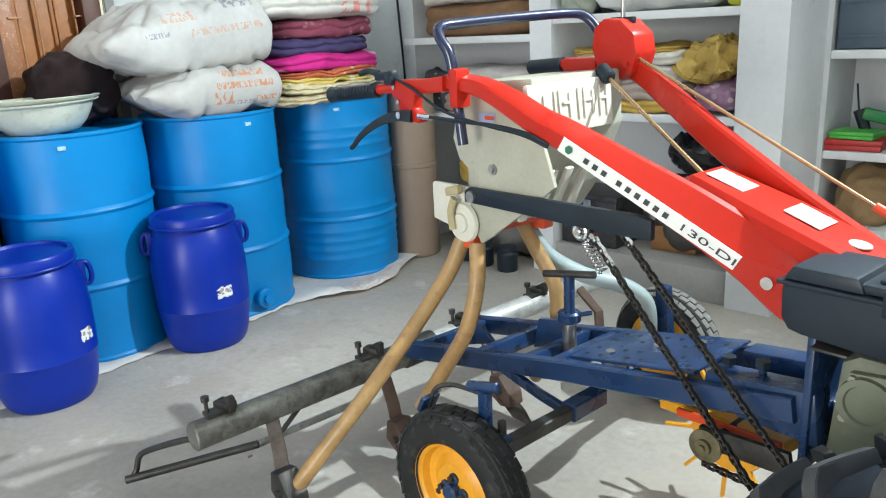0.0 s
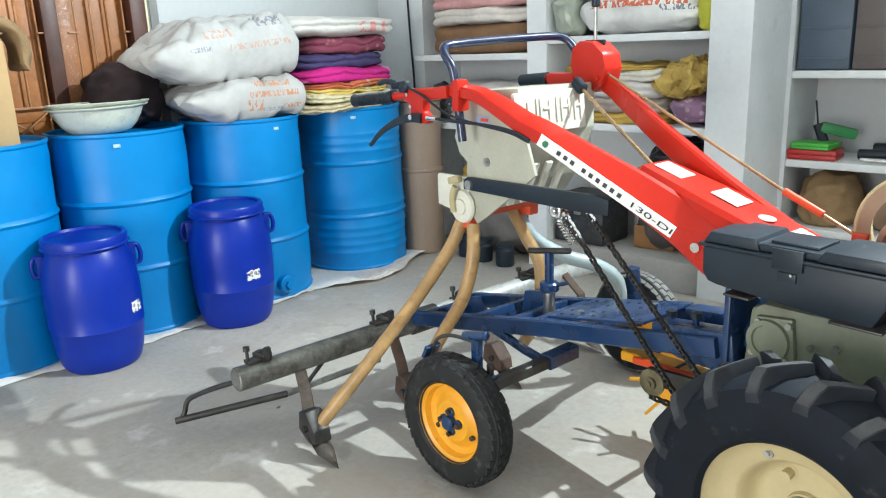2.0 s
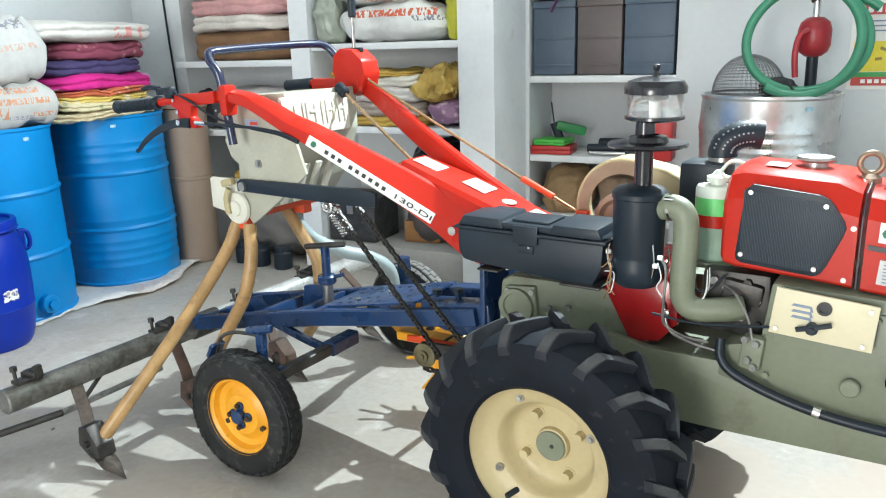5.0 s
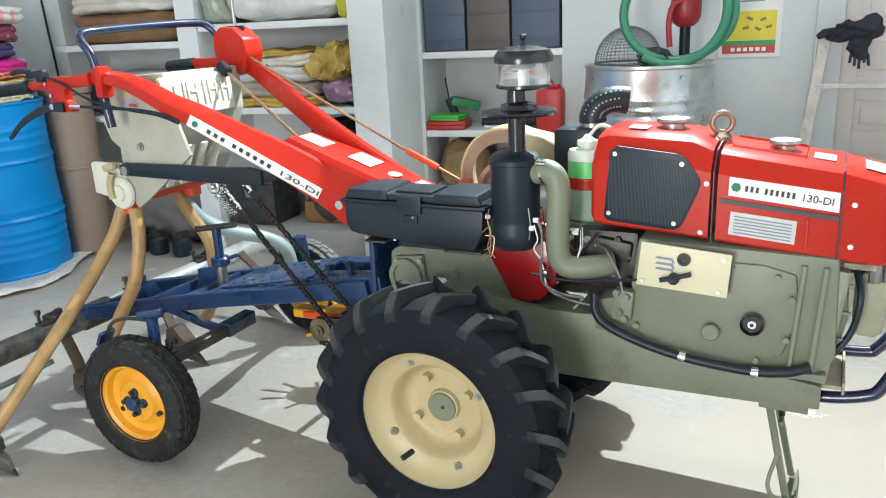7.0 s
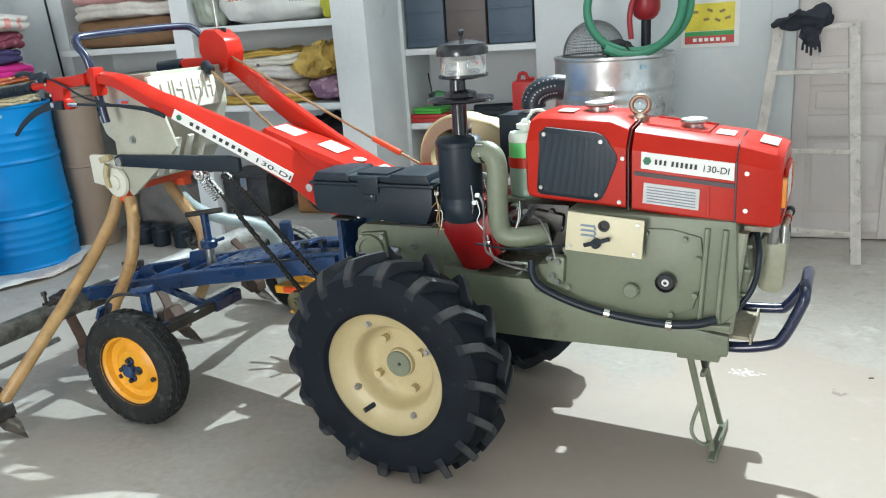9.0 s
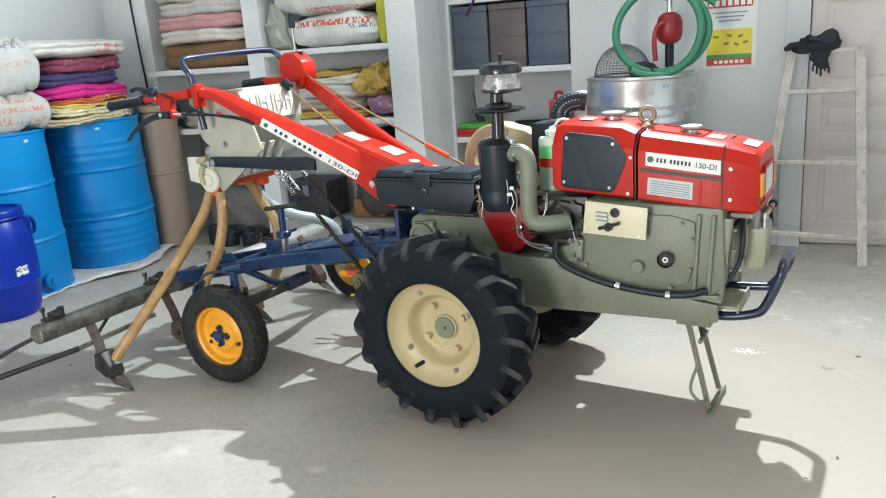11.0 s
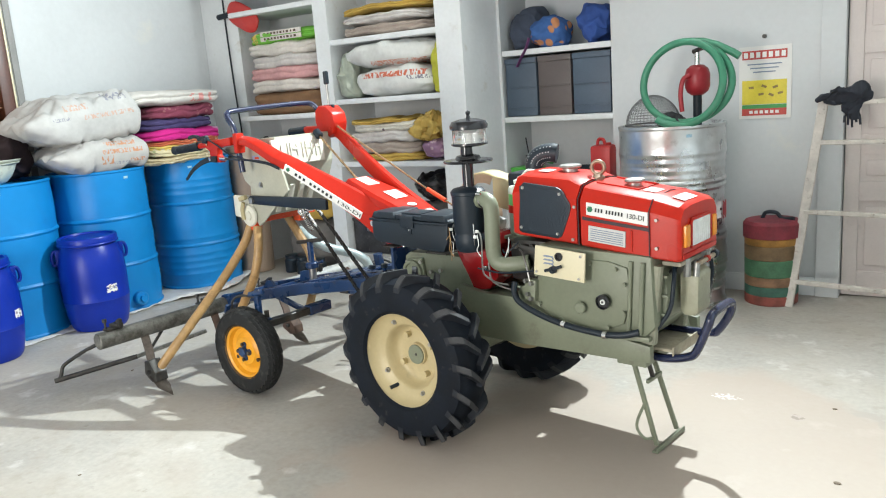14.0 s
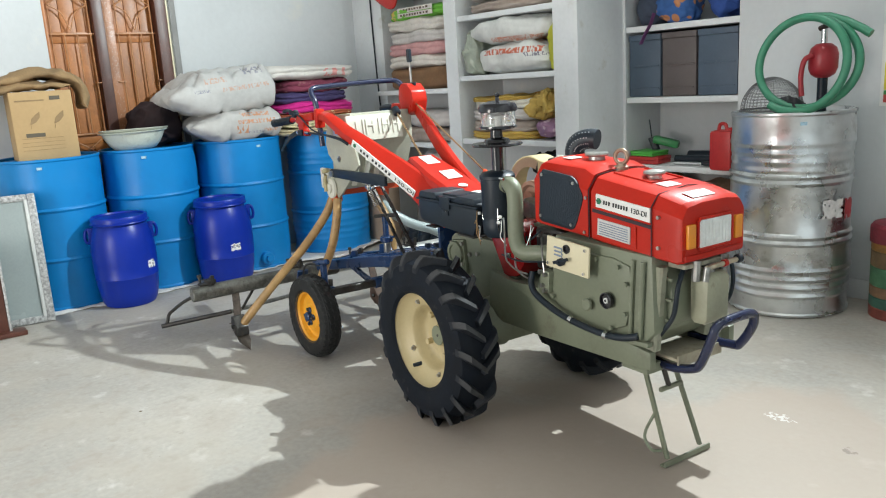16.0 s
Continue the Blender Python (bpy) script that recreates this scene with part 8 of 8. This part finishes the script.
crate(-0.472, -0.222, (0.068, 0.10, 0.145), "slate blue plastic storage crate on a shelf")
blueb = fabric("blue_bag_cloth", (0.03, 0.08, 0.3))
softthing("cloth_bag", (-0.82, YB + 0.18, 1.565), (0.22, 0.26, 0.26), fabric("slate_bag_cloth", (0.05, 0.065, 0.10)), "dark slate cloth bag on the upper recess shelf", "bag", power=2.6, lump=0.04, freq=7.0, seed=99.0)
softthing("cloth_bag", (-0.64, YB + 0.10, 1.525), (0.27, 0.20, 0.18), fabric("blue_orange_print_packet", (0.04, 0.12, 0.34), (0.5, 0.22, 0.10), 0.33, 14), "blue packet with orange print on the upper recess shelf", "packet", power=3.0, lump=0.03, freq=8.0, seed=103.0)
softthing("cloth_bag", (-0.355, YB + 0.16, 1.55), (0.20, 0.26, 0.24), blueb, "blue cloth bag on the upper recess shelf", "bag", power=2.6, lump=0.04, freq=7.0, seed=101.0)
pst = bmesh.new()
sweep(pst, curve([(-0.74, YB - 0.004, 1.50), (-0.76, YB - 0.010, 1.44), (-0.80, YB - 0.010, 1.38), (-0.83, YB - 0.008, 1.33)], 4), rect(0.03, 0.004, 0.001))
tagged(part("strap", pst, mat("purple_webbing", (0.16, 0.05, 0.16), 0.7)), "purple strap hanging from the upper shelf", "strap")
for i, (col, h, w, lab) in enumerate((((0.42, 0.02, 0.02), 0.045, 0.21, "red tool case lying on a shelf"), ((0.08, 0.42, 0.06), 0.03, 0.17, "bright green case lying on a red one"))):
    c = thing("tool_case", pose(-0.84, YB + 0.09, 0.617 + 0.047 * i, 0, 0, 3 - 8 * i), lab, "case")
    m_ = mat("case_plastic", col, 0.4, var=0.1)
    pbox("base", (0, 0, h * 0.25), (w, 0.15, h * 0.5), m_, c, bev=0.005)
    pbox("lid", (0, 0, h * 0.75), (w + 0.004, 0.154, h * 0.5), m_, c, bev=0.005)
pd = thing("power_tool", pose(-0.80, YB + 0.16, 0.619, 0, 0, 20), "small green and black power tool on a shelf", "power tool")
part("body", mk(box, (0.03, 0, 0.12), (0.16, 0.06, 0.05), (0, 14, 0), 0.016), mat("green_tool_plastic", (0.02, 0.22, 0.06), 0.4), pd)
part("grip", mk(sweep, [(-0.02, 0, 0.0), (-0.03, 0, 0.07), (-0.06, 0, 0.15)], rect(0.035, 0.045, 0.01)), BLACK, pd)
pcyl("antenna", (-0.06, 0, 0.15), (-0.075, 0, 0.26), 0.004, BLACK, pd)
for i, (p0, p1, r_) in enumerate((((-0.66, YB + 0.10, 0.645), (-0.40, YB + 0.12, 0.65), 0.024), ((-0.62, YB + 0.18, 0.66), (-0.36, YB + 0.2, 0.665), 0.03), ((-0.64, YB + 0.05, 0.629), (-0.42, YB + 0.06, 0.629), 0.010))):
    t_ = thing("hand_tool", pose(0, 0, 0), "black hand tool lying on a shelf", "tool", "hand tools on the shelf")
    pcyl("shaft", p0, p1, r_, BLACK if i < 2 else CHROME, t_, bev=0.004)
    pbox("head", (p1[0], p1[1], p1[2] + 0.005), (0.06, 0.05, r_ * 2.2), BLACK, t_, bev=0.006)
rc = thing("jerry_can", pose(-0.262, YB - 0.03, 0.615), "red plastic jerry can on the edge of a shelf", "jerry can")
pbox("body", (0, 0, 0.11), (0.13, 0.12, 0.22), mat("can_red_plastic", (0.5, 0.02, 0.02), 0.4), rc, bev=0.022)
pcyl("cap", (0.03, 0, 0.218), (0.03, 0, 0.233), 0.018, bpy.data.materials["can_red_plastic"], rc, bev=0.004)
part("handle", mk(tube, [(-0.04, 0, 0.215), (-0.03, 0, 0.25), (0.0, 0, 0.25), (0.01, 0, 0.22)], 0.01, 8, 4), mat("can_red_handle", (0.45, 0.02, 0.02), 0.4), rc)
softthing("sack", (-0.78, YB + 0.16, 0.42), (0.26, 0.26, 0.26), JUTE, "tan jute sack at the bottom of the recess", "sack", power=2.8, lump=0.03, freq=7.0, seed=111.0)
softthing("sack", (-0.46, YB + 0.18, 0.41), (0.28, 0.26, 0.22), fabric("brown_sack", (0.3, 0.2, 0.13)), "brown sack at the bottom of the recess", "sack", power=2.8, lump=0.03, freq=7.0, seed=113.0)

# on the galvanised drum: hose coil, hand pump, mesh cover
HOSEG = mat("green_hose_rubber", (0.04, 0.215, 0.125), 0.38, var=0.12, scale=20)
bm = bmesh.new()
pts = []
for i in range(110):
    k_ = i / 109
    a = -2.1 + k_ * (2.1 + 2.5 * math.pi)
    wide = 1.0 + 0.10 * max(0.0, math.cos(a)) * k_
    pts.append((0.325 + 0.205 * wide * math.cos(a) + 0.025 * k_, 2.925 + 0.09 * k_ + 0.02 * math.sin(a), 1.166 + 0.200 * math.sin(a) + 0.008 * math.sin(a * 1.7)))
end = Vector(pts[-1])
pts += [end + Vector((0.07, 0.0, -0.006)), end + Vector((0.14, 0.0, -0.030)), end + Vector((0.21, 0.0, -0.068)), end + Vector((0.245, 0.0, -0.092))]
sweep(bm, pts, circle(0.0185, 12))
tagged(part("hose_coil", bm, HOSEG), "green rubber hose coiled upright on a drum", "hose")
hp = thing("hand_pump", pose(0.375, 3.09, 0.935), "red rotary hand pump standing on a galvanised drum", "pump")
PUMPRED = mat("pump_red_paint", (0.36, 0.02, 0.03), 0.4, var=0.15)
part("body", mk(lathe, [(0, 0.165), (0.03, 0.168), (0.052, 0.185), (0.062, 0.21), (0.063, 0.27), (0.054, 0.30), (0.032, 0.318), (0, 0.322)], Matrix(), 32), PUMPRED, hp)
part("flange", mk(lathe, [(0, -0.046), (0.03, -0.046), (0.034, -0.04), (0.034, 0.04)], pose(0, 0, 0.245, 90), 24), PUMPRED, hp)
pcyl("stem", (0, 0, 0.0), (0, 0, 0.20), 0.022, BLACK, hp)
pcyl("outlet", (0, 0, 0.29), (0, 0, 0.385), 0.014, CHROME, hp)
part("crank", mk(tube, [(-0.02, -0.06, 0.27), (-0.05, -0.075, 0.25), (-0.062, -0.08, 0.18), (-0.055, -0.08, 0.09)], 0.012, 10, 5), PUMPRED, hp)
pcyl("hose_hook", (-0.02, 0, 0.385), (0.03, -0.02, 0.40), 0.012, DARKSTEEL, hp)
mc = thing("mesh_cover", pose(0.142, 3.085, 0.958), "grey domed wire fan cover lying on a galvanised drum", "cover")
WIRE = mat("grey_wire", (0.20, 0.205, 0.21), 0.6, metal=0.2)
RC, HCV = 0.142, 0.155
bm = bmesh.new()
for k in range(1, 16):
    b_ = math.pi / 2 * k / 16
    sweep(bm, [(RC * math.cos(b_) * math.cos(a), RC * math.cos(b_) * math.sin(a), HCV * math.sin(b_)) for a in [math.pi * 2 * i / 36 for i in range(37)]], circle(0.0011, 4), caps=False)
for k in range(44):
    a = math.pi * 2 * k / 44
    sweep(bm, [(RC * math.cos(b_) * math.cos(a), RC * math.cos(b_) * math.sin(a), HCV * math.sin(b_)) for b_ in [math.pi / 2 * q / 9 for q in range(9)]], circle(0.0011, 4))
part("wire_guard", bm, WIRE, mc, kind="stuff")
ring_ = bmesh.new()
sweep(ring_, [(RC * math.cos(a), RC * math.sin(a), 0.004) for a in [math.pi * 2 * i / 40 for i in range(41)]], circle(0.005, 8), caps=False)
part("rim", ring_, mat("grey_wire_rim", (0.12, 0.12, 0.125), 0.5, metal=0.3), mc)
ring_ = bmesh.new()
sweep(ring_, [(RC * math.cos(b_), 0.0, HCV * math.sin(b_)) for b_ in [math.pi * q / 24 for q in range(25)]], circle(0.004, 8))
part("brace", ring_, WIRE, mc)
softthing("rag", (0.27, 3.0, 0.972), (0.16, 0.12, 0.07), fabric("black_rag", (0.03, 0.03, 0.035)), "black rag on a galvanised drum", "rag", power=2.2, lump=0.04, freq=10.0, seed=121.0)
# torn stickers on the galvanised drum
for a, z, w, h, m_, loss in ((-22, 0.515, 0.115, 0.088, mat("white_label_paper", (0.74, 0.72, 0.71), 0.6, var=0.15, scale=40), 0.10), (1, 0.508, 0.075, 0.095, mat("red_tag", (0.42, 0.05, 0.06), 0.5), 0.05)):
    bm = torn_paper(0.277, a, z, w, h, a * 0.13, loss)
    bmesh.ops.translate(bm, verts=bm.verts[:], vec=(0.228, 3.122, 0))
    tagged(part("drum_sticker", bm, m_), "torn paper sticker on a galvanised drum", "sticker")

# poster
po = thing("poster", pose(0.52, YB - 0.004, 0.965), "pest control poster with red, white, yellow and green bands", "poster")
pbox("sheet", (0.118, 0, 0.175), (0.26, 0.003, 0.375), mat("poster_paper", (0.72, 0.72, 0.7), 0.5, var=0.05), po, bev=0)
PRED = mat("poster_red", (0.5, 0.06, 0.05), 0.5)
for z, h, m_, nm in ((0.318, 0.045, PRED, "title_band"), (0.125, 0.125, mat("poster_yellow", (0.72, 0.6, 0.05), 0.5), "yellow_band"), (0.05, 0.020, mat("poster_green", (0.05, 0.3, 0.08), 0.5), "green_band"), (0.022, 0.036, PRED, "foot_band")):
    pbox(nm, (0.115, -0.0025, z), (0.222, 0.002, h), m_, po, bev=0)
for i in range(7):
    pbox("print", (0.022 + 0.031 * i, -0.004, 0.318), (0.020, 0.002, 0.028), WHITE, po, bev=0)
for i in range(6):
    pbox("print", (0.05 + 0.026 * i, -0.004, 0.022), (0.017, 0.002, 0.016), WHITE, po, bev=0)
for i, (x, z) in enumerate(((0.05, 0.15), (0.115, 0.155), (0.17, 0.15), (0.10, 0.115), (0.15, 0.11), (0.195, 0.118))):
    pbox("insect_drawing", (x, -0.004, z), (0.026, 0.002, 0.012), mat("drawing_brown", (0.28, 0.2, 0.06), 0.6), po, rot=(0, 25 * math.sin(i * 2.0), 0), bev=0)
for i in range(3):
    pbox("print", (0.115, -0.004, 0.27 - 0.02 * i), (0.17 - 0.03 * i, 0.002, 0.006), BLUEINK, po, bev=0)
pcyl("nail", (0.115, 0.0, 0.41), (0.115, -0.02, 0.41), 0.010, DARKSTEEL, po)

# striped basket bin
sb = thing("striped_basket", pose(0.715, 3.235, 0), "round woven basket bin with red, yellow and green stripes", "basket")
for i, (z0, z1, col) in enumerate(((0.0, 0.05, (0.24, 0.06, 0.045)), (0.05, 0.10, (0.04, 0.12, 0.09)), (0.10, 0.15, (0.22, 0.12, 0.065)), (0.15, 0.24, (0.06, 0.17, 0.09)), (0.24, 0.315, (0.17, 0.105, 0.05)), (0.315, 0.355, (0.34, 0.17, 0.035)))):
    part("stripe_band", mk(lathe, [(0.128 + 0.008 * z0, z0), (0.132 + 0.008 * z0, z0 + 0.005), (0.132 + 0.008 * z1, z1 - 0.005), (0.128 + 0.008 * z1, z1)], Matrix(), 40), mat("basket_weave", col, 0.6, var=0.35, scale=14, bump=0.4, grain=90), sb)
part("lid", mk(lathe, [(0.130, 0.352), (0.142, 0.355), (0.142, 0.425), (0.130, 0.440), (0.05, 0.446), (0, 0.446)], Matrix(), 40), mat("maroon_weave", (0.20, 0.022, 0.036), 0.6, var=0.35, scale=14, bump=0.4, grain=90), sb, "maroon woven lid")
part("handle", mk(tube, [(-0.05, 0, 0.44), (-0.03, 0, 0.475), (0.02, 0, 0.475), (0.05, 0, 0.445), (0.11, -0.02, 0.45)], 0.010, 8, 5), BLACK, sb)

# pale door in the back wall
DOORP = mat("pinkish_white_door_paint", (0.62, 0.56, 0.54), 0.55, var=0.08, scale=3, dirt=(0.52, 0.46, 0.44), dirt_amount=0.12)
d2 = thing("door_2", pose(GX0, YB + 0.06, 0), "closed pinkish white panelled wooden double door", "door", kind="structure")
pbox("frame_post", (0.055, -0.02, GH / 2), (0.11, 0.12, GH), WALLPAINT, d2)
pbox("frame_post", (GX1 - GX0 - 0.055, -0.02, GH / 2), (0.11, 0.12, GH), WALLPAINT, d2)
pbox("frame_head", ((GX1 - GX0) / 2, -0.02, GH - 0.05), (GX1 - GX0 - 0.22, 0.12, 0.10), WALLPAINT, d2)
lw = (GX1 - GX0 - 0.22) / 2
for k in range(2):
    x0 = 0.11 + k * lw
    leaf = new("door_leaf")
    leaf.parent = d2
    pbox("slab", (x0 + lw / 2, 0.01, (GH - 0.1) / 2), (lw - 0.006, 0.03, GH - 0.11), DOORP, leaf)
    for x in (x0 + 0.04, x0 + lw - 0.04):
        pbox("stile", (x, -0.012, (GH - 0.1) / 2), (0.07, 0.016, GH - 0.12), DOORP, leaf, bev=0.003)
    for z in (0.09, 0.56, 0.80, 1.30, 1.90):
        pbox("rail", (x0 + lw / 2, -0.010, z), (lw - 0.15, 0.012, 0.10 if z < 1.9 else 0.12), DOORP, leaf, bev=0.003)
    for z0, z1 in ((0.17, 0.48), (0.64, 0.72), (0.88, 1.22), (1.38, 1.80)):
        pbox("panel", (x0 + lw / 2, -0.006, (z0 + z1) / 2), (lw - 0.21, 0.012, z1 - z0), DOORP, leaf, bev=0.005)
pbox("skirting", ((RX1 + GX0) / 2 - GX0, -0.066, 0.05), (GX0 - RX1 - 0.01, 0.010, 0.10), SHELFPAINT, d2)

# ladder with a dark cloth
LADW = mat("worn_pale_ladder_paint", (0.56, 0.52, 0.48), 0.6, var=0.2, scale=16, dirt=(0.2, 0.15, 0.11), dirt_amount=0.14)
ld = thing("step_ladder", pose(0, 0, 0), "worn pale painted wooden step ladder leaning by the door", "ladder")
part("rail", mk(sweep, [(0.815, 3.15, 0.0), (0.935, 3.30, 1.03)], rect(0.028, 0.045, 0.003)), LADW, ld)
part("rail", mk(sweep, [(1.290, 3.06, 0.0), (1.235, 3.29, 1.03)], rect(0.028, 0.045, 0.003)), LADW, ld)
for z in (0.13, 0.485, 0.83, 1.02):
    k = z / 1.03
    part("rung", mk(sweep, [(0.815 + 0.12 * k, 3.15 + 0.15 * k, z), (1.29 - 0.055 * k, 3.06 + 0.23 * k, z)], rect(0.03, 0.022, 0.003)), LADW, ld)
bm = bmesh.new()
soft(bm, (0, 0, 0), (0.20, 0.07, 0.10), (0, -8, 0), 2.2, 0.04, 12.0, 16, 0, 131.0)
soft(bm, (-0.10, 0, -0.01), (0.10, 0.04, 0.03), (0, -15, 0), 2.2, 0.012, 14.0, 10, 0, 133.0)
soft(bm, (0.02, -0.01, -0.07), (0.08, 0.05, 0.10), (0, 0, 0), 2.2, 0.03, 16.0, 12, 0, 135.0)
for i in range(5):
    tube(bm, [(-0.01 + 0.016 * i, -0.012, -0.10), (-0.012 + 0.018 * i, -0.014, -0.135 - 0.012 * (i % 3))], 0.006, 6, 2)
ob = part("rag", bm, fabric("blue_black_rag", (0.02, 0.024, 0.035)), None, "", 70)
ob.matrix_basis = pose(1.045, 3.27, 1.06)
tagged(ob, "blue-black torn rag hung over a ladder rung", "rag")

# small litter on the floor
for i, (x, y, s_) in enumerate(((1.28, 1.35, 0.012), (1.42, 1.62, 0.009), (1.10, 1.15, 0.008), (1.55, 1.48, 0.010), (0.95, 0.72, 0.008), (1.20, 1.9, 0.009), (-0.95, 0.30, 0.007), (-1.75, 1.05, 0.009), (1.02, 1.02, 0.006), (0.35, 0.25, 0.006))):
    bm = mk(soft, (0, 0, s_ * 0.2), (s_ * 1.9, s_, s_ * 0.5), (0, 0, 40 * i), 2.2, s_ * 0.2, 90.0, 4, 0, i * 1.0)
    ob = part("floor_crumb", bm, mat("dirt_crumb", (0.2, 0.16, 0.12), 0.9) if i == 0 else bpy.data.materials["dirt_crumb"], None, "", 60)
    ob.matrix_basis = pose(x, y, 0)
    tagged(ob, "small brown crumb of dirt on the floor", "dirt", "dirt crumbs")
